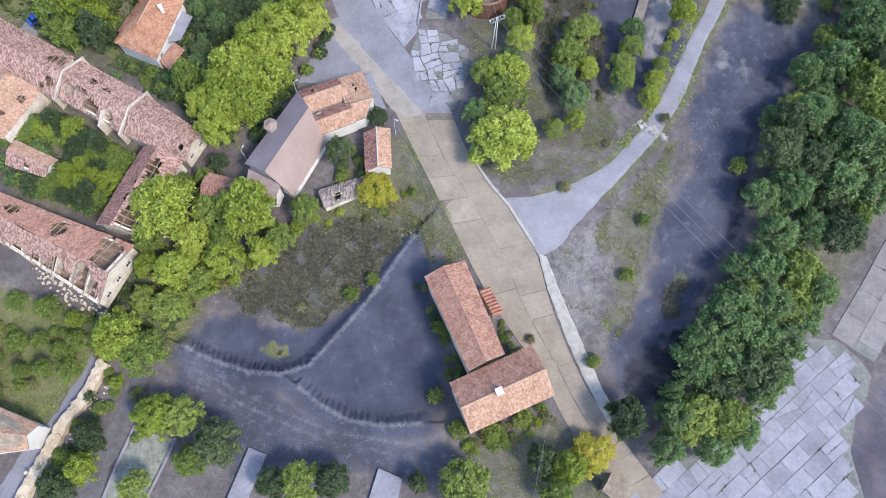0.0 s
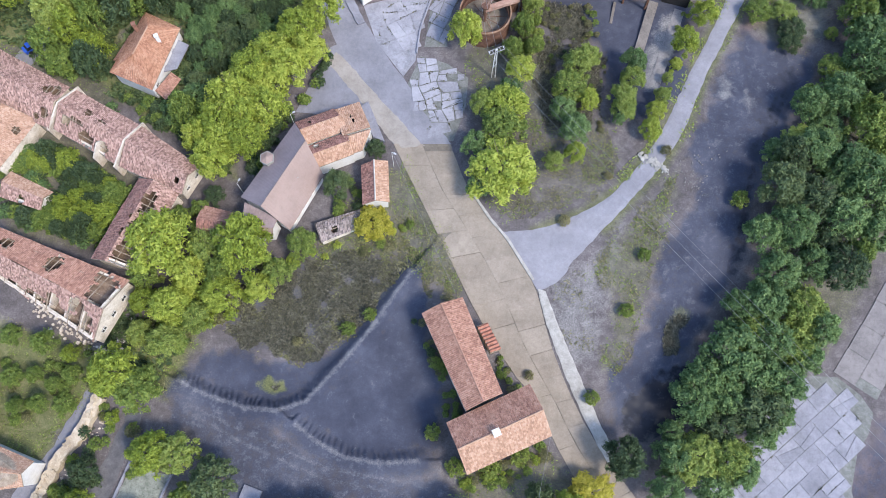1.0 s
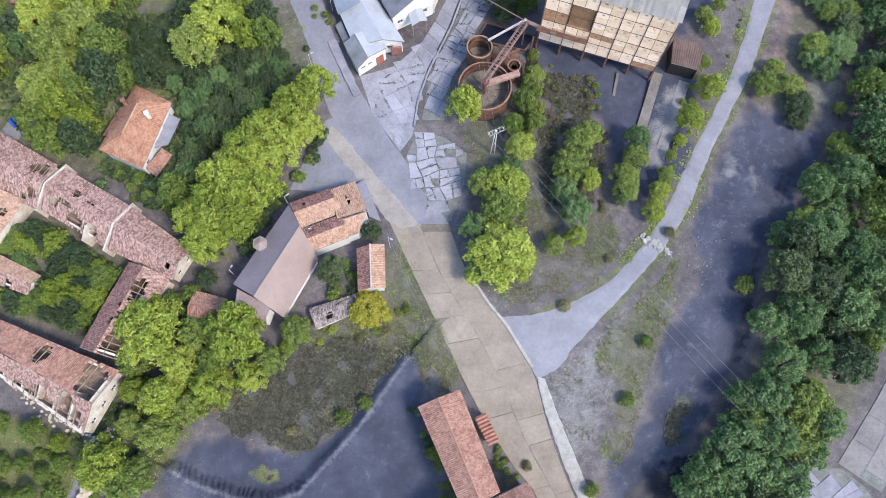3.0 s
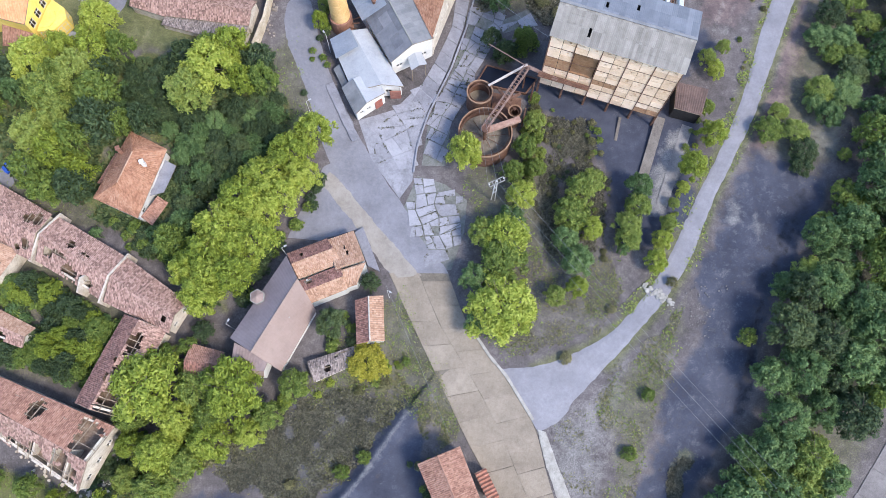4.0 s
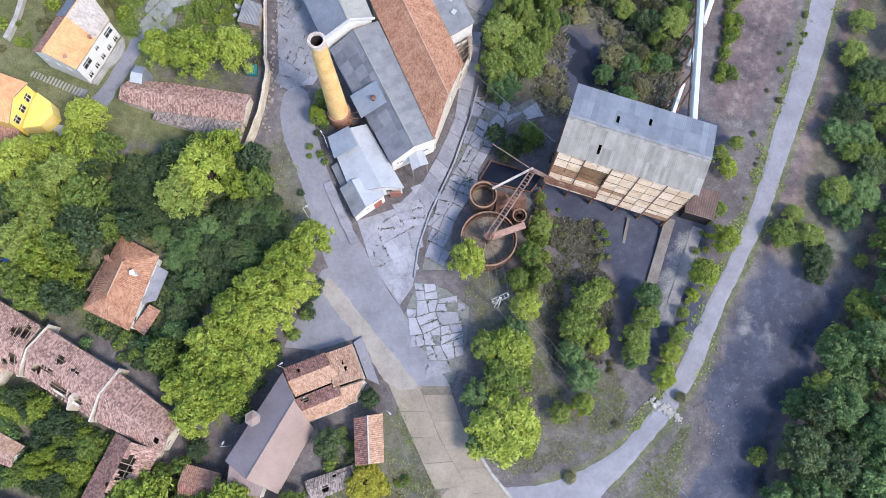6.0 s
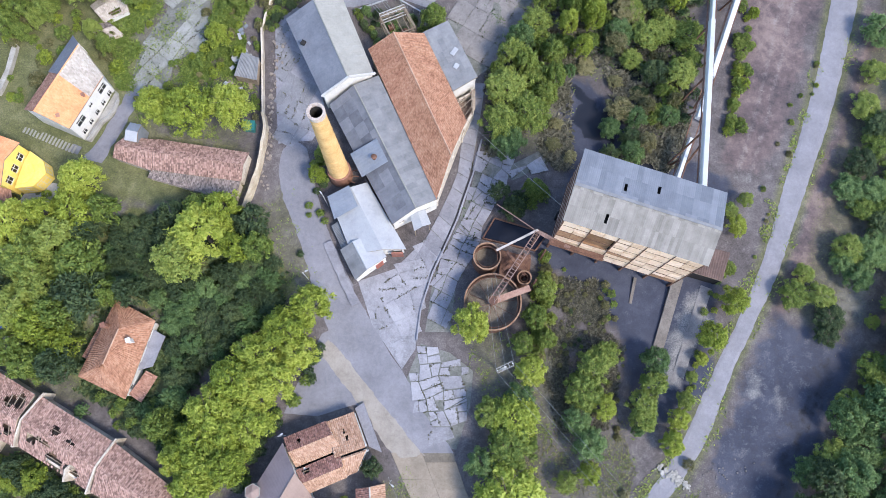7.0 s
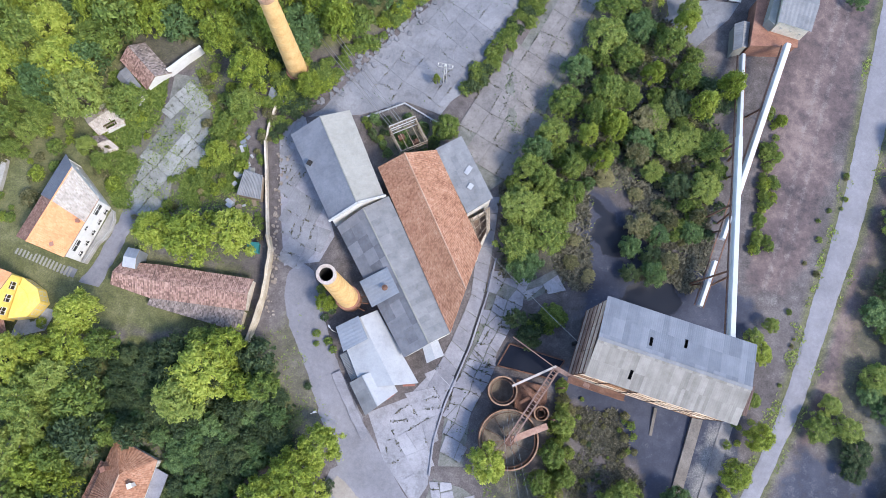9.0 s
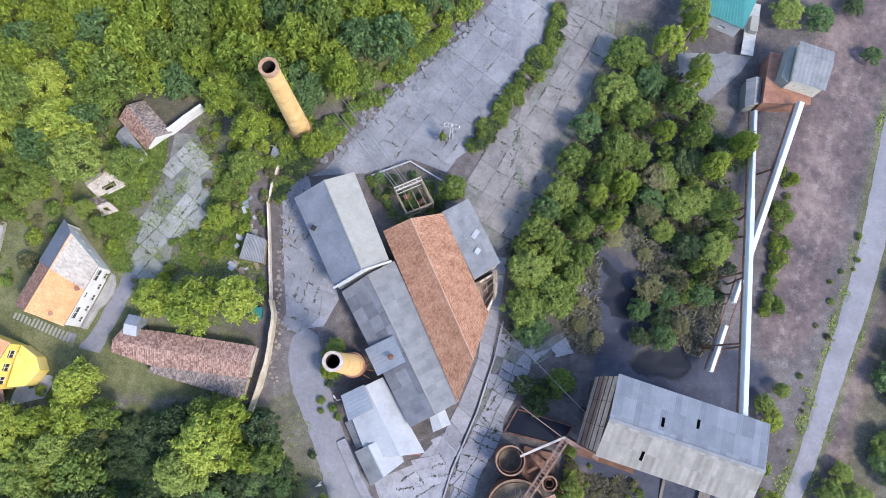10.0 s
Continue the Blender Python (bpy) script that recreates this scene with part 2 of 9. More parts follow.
RUST_LIGHT = stained("orange_rust", (0.186, 0.0924, 0.045), (0.26, 0.145, 0.075), (0.322, 0.205, 0.128), 0.9, 7, 0.8, 0.4, 0.1)
STEEL = stained("grey_steel", (0.3, 0.3, 0.3), (0.42, 0.42, 0.41), (0.52, 0.52, 0.5), 0.8, 7, 0.6, 0.2, 0.5)
CHIMNEY = stained("yellow_brick", (0.425, 0.255, 0.0935), (0.561, 0.357, 0.145), (0.629, 0.433, 0.204), 0.5, 6, 0.9, 0.4, dirt=0.25, dirt_col=(0.36, 0.2, 0.09))
BRICK = stained("red_brick", (0.15, 0.075, 0.055), (0.25, 0.125, 0.085), (0.34, 0.19, 0.13), 0.5, 6, 0.9, 0.4, dirt=0.25)
# Near-black for soot and tyres, and for the washery's unlit inside.
SOOT_SHADE = stained("soot", (0.012, 0.012, 0.012), (0.022, 0.02, 0.02), (0.035, 0.033, 0.03), 0.8, 5)
TIMBER = stained("weathered_timber", (0.14, 0.1, 0.07), (0.24, 0.19, 0.14), (0.36, 0.3, 0.23), 0.8, 8, dirt=0.3)
POLE = stained("pole_concrete", (0.36, 0.35, 0.33), (0.47, 0.46, 0.44), (0.56, 0.55, 0.53), 0.8, 8)
SLUDGE = stained("tank_sludge", (0.1, 0.085, 0.065), (0.17, 0.145, 0.115), (0.25, 0.22, 0.18), 0.7, 6, 0.9, 0.4)
WIRE = stained("wire", (0.17, 0.17, 0.17), (0.24, 0.24, 0.24), (0.31, 0.31, 0.31), 1, 5, 0.5, 0.0, 0.5)
TUBE = stained("white_tube", (0.433, 0.44, 0.446), (0.499, 0.505, 0.512), (0.538, 0.544, 0.551), 0.4, 6, 0.5, 0.1, dirt=0.15, dirt_col=(0.4, 0.38, 0.35))
BARK = stained("bark", (0.05, 0.04, 0.03), (0.1, 0.08, 0.06), (0.17, 0.14, 0.11), 1.5, 9)
LEAF_LIME = leaf_mat("lime_leaves", (0.1242, 0.1723, 0.02338), (0.2338, 0.2963, 0.03898), (0.3654, 0.4134, 0.07795), (0.4385, 0.4364, 0.0812))
LEAF_MID = leaf_mat("green_leaves", (0.09228, 0.1388, 0.02857), (0.176, 0.2359, 0.04932), (0.2777, 0.3262, 0.07805), (0.2394, 0.3047, 0.1117))
# Dark green foliage, deepened further to carry the shade of wooded hollows.
LEAF_DARK = leaf_mat("dark_leaves", (0.0348, 0.05912, 0.02594), (0.06961, 0.1041, 0.04357), (0.1289, 0.1679, 0.06639), (0.1044, 0.1344, 0.08299))
LEAF_RIVER = leaf_mat("river_leaves", (0.0653, 0.1148, 0.0416), (0.1236, 0.1979, 0.06864), (0.2028, 0.2897, 0.104), (0.1583, 0.2298, 0.104))
LEAF_GOLD = leaf_mat("yellowing_leaves", (0.14, 0.14, 0.015), (0.28, 0.27, 0.025), (0.42, 0.38, 0.06), (0.5, 0.42, 0.05))
LEAF_HEATH = leaf_mat("heath_leaves", (0.05, 0.051, 0.038), (0.1, 0.098, 0.068), (0.19, 0.178, 0.128), (0.1, 0.09, 0.06))
LEAF_OLIVE = leaf_mat("olive_leaves", (0.09079, 0.09458, 0.04032), (0.1814, 0.1746, 0.08064), (0.3026, 0.2764, 0.1414), (0.194, 0.194, 0.098))


def glass_build(nt, out):
    surface(nt, out, (0.02, 0.023, 0.028), 0.15, spec=0.5)


GLASS = material("dark_pane", glass_build)


def pond_build(nt, out):
    p = where(nt)
    surface(nt, out, (0.014, 0.017, 0.027), 0.3, noise_of(nt, p, 1.5), 0.05, 0.02, spec=0.12)


POND = material("still_water", pond_build)


# ---- mesh tools ----
class Shape:
    """Gathers vertices and faces in world metres, with roof metres as UV where a face has them."""
    def __init__(self):
        self.v, self.f, self.uv = [], [], {}

    def face(self, pts, uv=None):
        n = len(self.v)
        self.v += [tuple(p) for p in pts]
        if uv:
            self.uv[len(self.f)] = uv
        self.f.append(tuple(range(n, n + len(pts))))
        return self

    def prism(self, poly, z0, z1):
        """Upright walls round poly with floor and top; z0 and z1 numbers or lists."""
        if sum(a[0] * b[1] - b[0] * a[1] for a, b in zip(poly, list(poly[1:]) + [poly[0]])) < 0:
            poly = list(poly)[::-1]
            z0, z1 = (z[::-1] if isinstance(z, (list, tuple)) else z for z in (z0, z1))
        n = len(poly)
        a = [(x, y, z0[i] if isinstance(z0, (list, tuple)) else z0) for i, (x, y) in enumerate(poly)]
        b = [(x, y, z1[i] if isinstance(z1, (list, tuple)) else z1) for i, (x, y) in enumerate(poly)]
        k = len(self.v)
        self.v += a + b
        self.f.append(tuple(k + n + i for i in range(n)))
        self.f.append(tuple(k + i for i in reversed(range(n))))
        for i in range(n):
            j = (i + 1) % n
            self.f.append((k + i, k + j, k + n + j, k + n + i))
        return self

    def box(self, c, size, turn=0.0):
        ca, sa = math.cos(turn), math.sin(turn)
        hx, hy, hz = size[0] / 2, size[1] / 2, size[2] / 2
        poly = [(c[0] + x * ca - y * sa, c[1] + x * sa + y * ca) for x, y in ((-hx, -hy), (hx, -hy), (hx, hy), (-hx, hy))]
        return self.prism(poly, c[2] - hz, c[2] + hz)

    def beam(self, p, q, w=0.2, h=None):
        p, q = Vector(p), Vector(q)
        h = h or w
        d = (q - p).normalized()
        up = Vector((0, 0, 1)) if abs(d.z) < 0.95 else Vector((0, 1, 0))
        s = d.cross(up).normalized() * (w / 2)
        u = s.cross(d).normalized() * (h / 2)
        k = len(self.v)
        for e in (p, q):
            self.v += [tuple(e + a) for a in (-s - u, s - u, s + u, -s + u)]
        self.f += [(k, k + 3, k + 2, k + 1), (k + 4, k + 5, k + 6, k + 7)]
        self.f += [(k + i, k + (i + 1) % 4, k + 4 + (i + 1) % 4, k + 4 + i) for i in range(4)]
        return self

    def tube(self, p, q, r0, r1=None, n=12, caps=True):
        p, q = Vector(p), Vector(q)
        r1 = r0 if r1 is None else r1
        d = (q - p).normalized()
        up = Vector((0, 0, 1)) if abs(d.z) < 0.95 else Vector((1, 0, 0))
        s = d.cross(up).normalized()
        u = s.cross(d).normalized()
        k = len(self.v)
        for e, r in ((p, r0), (q, r1)):
            self.v += [tuple(e + (s * math.cos(a) + u * math.sin(a)) * r) for a in (2 * math.pi * i / n for i in range(n))]
        self.f += [(k + i, k + n + i, k + n + (i + 1) % n, k + (i + 1) % n) for i in range(n)]
        if caps:
            self.f += [tuple(k + i for i in range(n)), tuple(k + n + i for i in reversed(range(n)))]
        return self

    def ring(self, c, ro, ri, z0, z1, n=40):
        """An upright hollow cylinder."""
        k = len(self.v)
        for r, z in ((ro, z0), (ro, z1), (ri, z1), (ri, z0)):
            self.v += [(c[0] + r * math.cos(2 * math.pi * i / n), c[1] + r * math.sin(2 * math.pi * i / n), z) for i in range(n)]
        for a in range(4):
            b = (a + 1) % 4
            self.f += [(k + a * n + i, k + a * n + (i + 1) % n, k + b * n + (i + 1) % n, k + b * n + i) for i in range(n)]
        return self

    def wall(self, p0, p1, z0, z1, thick=0.35, holes=(), top=None):
        """A wall whose outer face runs from p0 to p1 with the outside on the right hand; holes (u0, u1, v0, v1) in metres from p0 and z0 go through.
        top: heights at both ends, in place of z1."""
        p0, p1 = Vector((*p0, 0)), Vector((*p1, 0))
        run = p1 - p0
        length = run.length
        d = run / length
        inn = Vector((-d.y, d.x, 0)) * thick
        us = sorted({0.0, length, *(min(max(h[i], 0), length) for h in holes for i in (0, 1))})
        vs = sorted({0.0, z1 - z0, *(min(h[i], z1 - z0) for h in holes for i in (2, 3))})

        def solid(i, j):
            if not (0 <= i < len(us) - 1 and 0 <= j < len(vs) - 1):
                return False
            u, v = (us[i] + us[i + 1]) / 2, (vs[j] + vs[j + 1]) / 2
            return not any(a < u < b and c < v < e for a, b, c, e in holes)

        def pt(u, v, off):
            z = z0 + v
            if top and v >= z1 - z0 - 1e-6:
                z = top[0] + (top[1] - top[0]) * u / length
            q = p0 + d * u + inn * off
            return (q.x, q.y, z)
        for i in range(len(us) - 1):
            for j in range(len(vs) - 1):
                if not solid(i, j):
                    continue
                a, b, c, e = us[i], us[i + 1], vs[j], vs[j + 1]
                self.face([pt(a, c, 0), pt(b, c, 0), pt(b, e, 0), pt(a, e, 0)])
                self.face([pt(b, c, 1), pt(a, c, 1), pt(a, e, 1), pt(b, e, 1)])
                if not solid(i - 1, j):
                    self.face([pt(a, c, 1), pt(a, c, 0), pt(a, e, 0), pt(a, e, 1)])
                if not solid(i + 1, j):
                    self.face([pt(b, c, 0), pt(b, c, 1), pt(b, e, 1), pt(b, e, 0)])
                if not solid(i, j - 1):
                    self.face([pt(a, c, 1), pt(b, c, 1), pt(b, c, 0), pt(a, c, 0)])
                if not solid(i, j + 1):
                    self.face([pt(a, e, 0), pt(b, e, 0), pt(b, e, 1), pt(a, e, 1)])
        return self

    def roof(self, a, b, c, d, rib=0.3, course=0.4, amp=0.032, holes=(), rng=None, ragged=0.0):
        """A roof plane with ribs down the slope: a to b along the eave, d to c along the ridge; holes (u, v, ru, rv) in fractions."""
        a, b, c, d = (Vector(p) for p in (a, b, c, d))
        wide, deep = ((b - a).length + (c - d).length) / 2, ((d - a).length + (c - b).length) / 2
        nu, nv = max(2, round(wide / rib) * 2), max(1, round(deep / course))
        nrm = (b - a).cross(d - a).normalized()
        rng = rng or random.Random(5)
        sag = [rng.uniform(-0.5, 0.5) for _ in range(8)]

        def at(i, j, low):
            u, v = i / nu, j / nv
            p = (a * (1 - u) + b * u) * (1 - v) + (d * (1 - u) + c * u) * v
            off = amp * (1 if i % 2 else -1) + (0.035 if low else 0.0)
            off += ragged * (noise.noise(p * 0.5) * 0.5)
            return p + nrm * off
        prev = None
        for j in range(nv):
            k = len(self.v)
            row0, row1 = [at(i, j, True) for i in range(nu + 1)], [at(i, j + 1, False) for i in range(nu + 1)]
            self.v += [tuple(p) for p in row0 + row1]
            kept = []
            for i in range(nu):
                u, v = (i + 0.5) / nu, (j + 0.5) / nv
                gone = False
                for hu, hv, ru, rv in holes:
                    e = ((u - hu) / ru) ** 2 + ((v - hv) / rv) ** 2
                    if e < 1 + 0.9 * noise.noise(Vector((u * 31, v * 17, hu * 50))):
                        gone = True
                kept.append(not gone)
                if gone:
                    continue
                self.uv[len(self.f)] = [(u0 * wide + hash((round(a.x), round(a.y))) % 50, v0 * deep) for u0, v0 in ((i / nu, j / nv), ((i + 1) / nu, j / nv), ((i + 1) / nu, (j + 1) / nv), (i / nu, (j + 1) / nv))]
                self.f.append((k + i, k + i + 1, k + nu + 2 + i, k + nu + 1 + i))
                if prev and prev[1][i]:
                    m = prev[0] + nu + 1 + i
                    self.uv[len(self.f)] = [(i / nu * wide, j / nv * deep)] * 4
                    self.f.append((m, m + 1, k + i + 1, k + i))
            prev = (k, kept)
        return self


def thing(name, at, label, category, group="", kind=""):
    ob = new(name)
    ob.empty_display_size = 0.5
    ob.location = at
    return tagged(ob, label, category, group, kind)


def part(name, shape, mat, parent=None, label="", smooth=False, at=None):
    """One mesh object under a thing or part; its metres are the world's."""
    top = parent
    base = Vector((0, 0, 0))
    while top is not None:
        base += top.location
        top = top.parent
    if at is not None:
        base = Vector(at)
    me = bpy.data.meshes.new(name)
    arr = np.array(shape.v, float).reshape(-1, 3) - np.array(base)
    me.from_pydata(arr.tolist(), [], shape.f)
    if shape.uv:
        lay = me.uv_layers.new(name="UVMap")
        for poly in me.polygons:
            got = shape.uv.get(poly.index)
            if got:
                for li, q in zip(poly.loop_indices, got):
                    lay.data[li].uv = q
    for m in mat if isinstance(mat, list) else [mat]:
        me.materials.append(m)
    if smooth:
        me.polygons.foreach_set("use_smooth", [True] * len(me.polygons))
    me.update()
    ob = new(name, me)
    if parent is not None:
        ob.parent = parent
    elif at is not None:
        ob.location = at
    if label:
        ob["label"] = label
    return ob


# ---- the lie of the land ----
def step(a, b, v):
    k = np.clip((v - a) / (b - a), 0, 1)
    return k * k * (3 - 2 * k)


def to_line(x, y, line):
    """Distance from points to a polyline."""
    best = np.full(np.shape(x), 1e9)
    for (ax, ay), (bx, by) in zip(line, line[1:]):
        dx, dy = bx - ax, by - ay
        t = np.clip(((x - ax) * dx + (y - ay) * dy) / (dx * dx + dy * dy), 0, 1)
        best = np.minimum(best, np.hypot(x - ax - t * dx, y - ay - t * dy))
    return best


def inside(x, y, poly):
    """Signed distance to a polygon, positive inside."""
    x, y = np.asarray(x, float), np.asarray(y, float)
    hit = np.zeros(x.shape, bool)
    for (ax, ay), (bx, by) in zip(poly, poly[1:] + poly[:1]):
        if ay != by:
            hit ^= ((ay > y) != (by > y)) & (x < (bx - ax) * (y - ay) / (by - ay) + ax)
    d = to_line(x, y, poly + poly[:1])
    return np.where(hit, d, -d)


BERM_N = [(-43.5, 17.6), (-38.5, 15.3), (-32.5, 13.4), (-26.7, 13.0), (-22.0, 14.5), (-17.3, 19.7), (-12.6, 25.0), (-7.8, 31.9), (-4.6, 36.4)]
BERM_S = [(-23.2, 10.7), (-19.7, 7.9), (-14.9, 5.6), (-9.1, 4.7), (-3.0, 5.2)]


def land(x, y):
    b = np.interp(y, [-60, 0, 17, 30, 47, 62, 100, 150, 260], [-9, -7, -5.8, -3.4, -0.4, 0.3, 0.6, 2.2, 6])
    b = b + step(-8, -28, x) * (2.6 * step(70, 95, y) + 1.2 * step(110, 140, y) * step(-30, -50, x))
    return b - 1.2 * step(8, 14, x) * step(95, 112, y) * step(60, 30, x)


def line_run(x, y, line):
    """Signed distance (positive on the left hand) and run along a polyline."""
    best, run, side, done = np.full(np.shape(x), 1e9), np.zeros(np.shape(x)), np.ones(np.shape(x)), 0.0
    for (ax, ay), (bx, by) in zip(line, line[1:]):
        dx, dy = bx - ax, by - ay
        length = math.hypot(dx, dy)
        t = np.clip(((x - ax) * dx + (y - ay) * dy) / length ** 2, 0, 1)
        d = np.hypot(x - ax - t * dx, y - ay - t * dy)
        near = d < best
        best = np.where(near, d, best)
        run = np.where(near, done + t * length, run)
        side = np.where(near, np.sign(dx * (y - ay) - dy * (x - ax)), side)
        done += length
    return best * side, run


def scarp(x, y, line, high, broad, steep):
    """A bank with a long slope on its right hand and a steep face on its left."""
    d, _ = line_run(x, y, line)
    return high * np.exp(-(d / np.where(d > 0, steep, broad)) ** 2)


def ground_z(x, y):
    x, y = np.asarray(x, float), np.asarray(y, float)
    return land(x, y) + scarp(x, y, BERM_N, 1.7, 5.0, 1.5) + scarp(x, y, BERM_S, 1.3, 4.0, 1.4)


def gz(x, y):
    return float(ground_z(x, y))


# ---- ground: one sheet, fine in the middle ----
MAIN_L = [(-8.4, 59.9), (-3.1, 49.0), (2.0, 38.8), (7.0, 29.0), (12.4, 20.4), (16.7, 15.7), (19.9, 8.2), (27, -4), (36, -16)]
MAIN_R = [(1.9, 60.0), (5.0, 51.2), (11.0, 43.9), (16.9, 35.0), (18.6, 27.0), (21.6, 19.0), (25.3, 10.5), (33.5, -1.0), (42, -12)]
GRAV_L = [(11.0, 43.9), (17.0, 44.0), (26.1, 47.6), (31.4, 51.4), (35.8, 56.4), (40.3, 62.7), (44.2, 71.0), (48.8, 79.4), (54.0, 89.0), (57.5, 97.5), (60.6, 107.0), (65.0, 118.5), (69.0, 130.2), (72.3, 143.0), (75.1, 153.5), (80, 172), (88, 200)]
GRAV_R = [(17.4, 33.5), (21.9, 36.0), (23.0, 38.5), (29.1, 44.6), (35.5, 51.5), (39.9, 56.5), (44.8, 63.9), (48.7, 73.5), (53.4, 82.0), (58.6, 91.5), (61.5, 99.0), (65.0, 107.5), (69.9, 119.5), (73.8, 131.0), (77.5, 143.5), (80.5, 154.0), (86, 172), (94, 200)]
NORTH_L = [(-27.7, 113.0), (-29.3, 111.2), (-29.5, 105.0), (-26.6, 98.6), (-24.3, 93.1), (-22.2, 85.7), (-19.0, 78.5), (-14.5, 70.5), (-8.4, 59.9)]
NORTH_R = [(-26.3, 113.0), (-24.7, 111.8), (-23.5, 108.2), (-22.9, 104.1), (-20.4, 96.9), (-15.0, 85.7), (-11.5, 80.0), (-6.8, 73.0), (1.9, 60.0)]
YARD = [(-26.5, 66.0), (-24.5, 71.0), (-20.8, 79.3), (-18.5, 80.5), (-14.5, 70.5), (-12.2, 66.8), (-14.8, 67.6), (-20.9, 65.6)]
PIT = [(-4.4, 36.3), (-7.7, 29.5), (-16.3, 20.0), (-23.5, 13.0), (-20.7, 9.3), (-12.0, 6.2), (0.3, 6.4), (1.2, 15.6), (-0.8, 23.2), (-2.3, 29.9)]
PIT_NORTH = [(-41, 22), (-35, 23), (-27, 21.5), (-21, 20.8), (-12, 27.5), (-8, 33), (-5, 37), (-13, 25), (-22, 15), (-28, 13), (-43, 18.5)]
RIVER = [(58.1, 84), (70.8, 79), (62.2, 62.9), (55.6, 49.5), (50.7, 36.3), (43.3, 23.5), (36, 11.1), (28.2, 9.0), (29.5, 19.6), (35.6, 27.3), (38.9, 39.1), (45.6, 51.6), (44.6, 58.2), (50.5, 72.3)]
SCRUB = [(-36.0, 30.5), (-29.6, 34.5), (-24.8, 38.4), (-17.9, 41.0), (-11.9, 40.6), (-5.4, 37.2), (-8.8, 32.2), (-13.6, 26.6), (-21.3, 21.4), (-27.1, 22.1), (-33.0, 23.0), (-36.6, 25.8)]
SOUTH_PATH = [(-44, 17.2), (-28.5, 11.6), (-20.6, 6.8), (-6, 3.6), (2, 3.0), (5, -5), (-12, -3), (-27.8, -2), (-34, -4), (-38, 5.5), (-44.9, 11.4)]
COAL_FACTORY = [(16, 97), (40, 91), (42, 94), (48, 92), (44.5, 71), (38, 66), (32, 66), (30.5, 80), (24, 89), (17, 92)]
COAL_NORTH = [(23.2, 128), (28.2, 127), (31, 121), (37, 117), (44, 112), (52, 106), (47, 98), (40, 100), (21, 106), (22.0, 112), (21.1, 119)]
ASH = [(50, 112), (52.7, 127.5), (55.2, 143), (59, 160), (66, 176), (84, 190), (78, 168), (71.9, 148.2), (66, 131), (60.2, 116.8), (55.6, 109.0)]
PALE_BANK = [(18, 36), (24, 37), (33, 47.5), (29, 34), (26, 22), (22, 23)]
WHITE_SPOT = [(52.4, 74.4), (54.6, 73.4), (54.0, 70.4), (52.6, 67.4), (50.2, 69.2), (51.6, 71.6)]
PALE_SPOT = [(56.4, 72.6), (57.6, 70.0), (56.6, 67.6), (55.4, 69.4)]
HEATH_PATCH = [(-30.4, 16.2), (-28.6, 18.6), (-25.8, 18.4), (-25.2, 16.4), (-27.6, 15.2)]
NW_GREEN = [(-95, 99), (-60, 100), (-36, 101), (-34, 112), (-52, 114), (-56, 128), (-60, 146), (-95, 150)]
CHANNEL = [(64, 74), (72, 78), (86, 110), (96, 150), (88, 140), (78, 112), (70, 94)]
ASH_E = [(57.6, 84), (60.6, 85), (66, 94), (70, 104), (76, 118), (83, 142), (79.6, 143), (71, 118.5), (66, 108), (61.6, 97), (59.4, 91.5)]
WOOD_W = [(-92, 98), (-75, 97), (-62, 98), (-54.3, 100.5), (-44.5, 100.2), (-36, 100), (-31, 97.0), (-26, 88.6), (-27, 82.7), (-36.1, 77.7), (-41.6, 72), (-44.5, 62), (-48, 63), (-46, 70), (-45.5, 80), (-53, 85), (-60.0, 82.1), (-62, 72), (-70, 73), (-92, 84)]
WOOD_N = [(-92, 190), (-4, 190), (-3.5, 172), (-14.9, 158.5), (-20.5, 153.5), (-27.0, 151), (-37.0, 150.5), (-42.6, 152.7), (-49.8, 152), (-57.2, 154), (-62, 145), (-70, 140), (-92, 139)]
THICKET = [(7.0, 127.8), (15.6, 138.1), (20.7, 151.4), (28.8, 162.9), (34.9, 164.2), (40.6, 156.8), (46.5, 145.5), (45.5, 123.9), (40.0, 117.2), (36.4, 119.1), (34.9, 129.6), (26.2, 130.4), (20.3, 126.5), (16.4, 117.9), (7.8, 111.9), (6.9, 119.2)]
WET_N = [(23.5, 126.0), (27.0, 125.0), (28.4, 121.9), (31.7, 122.0), (30.1, 115.7), (25.3, 116.6), (23.8, 119.7)]
WET_M = [(28.6, 111.0), (38.1, 112.4), (38.5, 106.4), (29.0, 105.8)]
WET_T = [(31.6, 130.9), (37.7, 130.8), (36.3, 128.4), (31.4, 127.3)]
WATER_S = [(31.3, 15.8), (38.3, 19.7), (44.2, 20.7), (44.9, 15.9), (40.6, 10.2), (33.8, 8.3), (30.1, 11.0)]
WET_E = [(65.2, 77.4), (68.4, 77.4), (58.8, 60.6), (55.6, 49.5), (51.7, 36.3), (49.8, 36.3), (52.2, 46.3), (55.0, 58.0)]
BAR = [(39.0, 27.4), (42.1, 32.3), (43.5, 29.3), (40.8, 23.5), (38.9, 23.0)]
PALE_RAMP = [(42.6, 87.8), (45.9, 87.9), (45.4, 83.2), (41.9, 75.7), (39.3, 71.0), (37.0, 70.9), (38.7, 77.5)]
SLOPE_E = [(79.4, 104.2), (80.5, 99.8), (76.5, 92.1), (72.5, 84.6), (66.6, 85.6), (71.4, 94.0), (76.4, 103.8)]
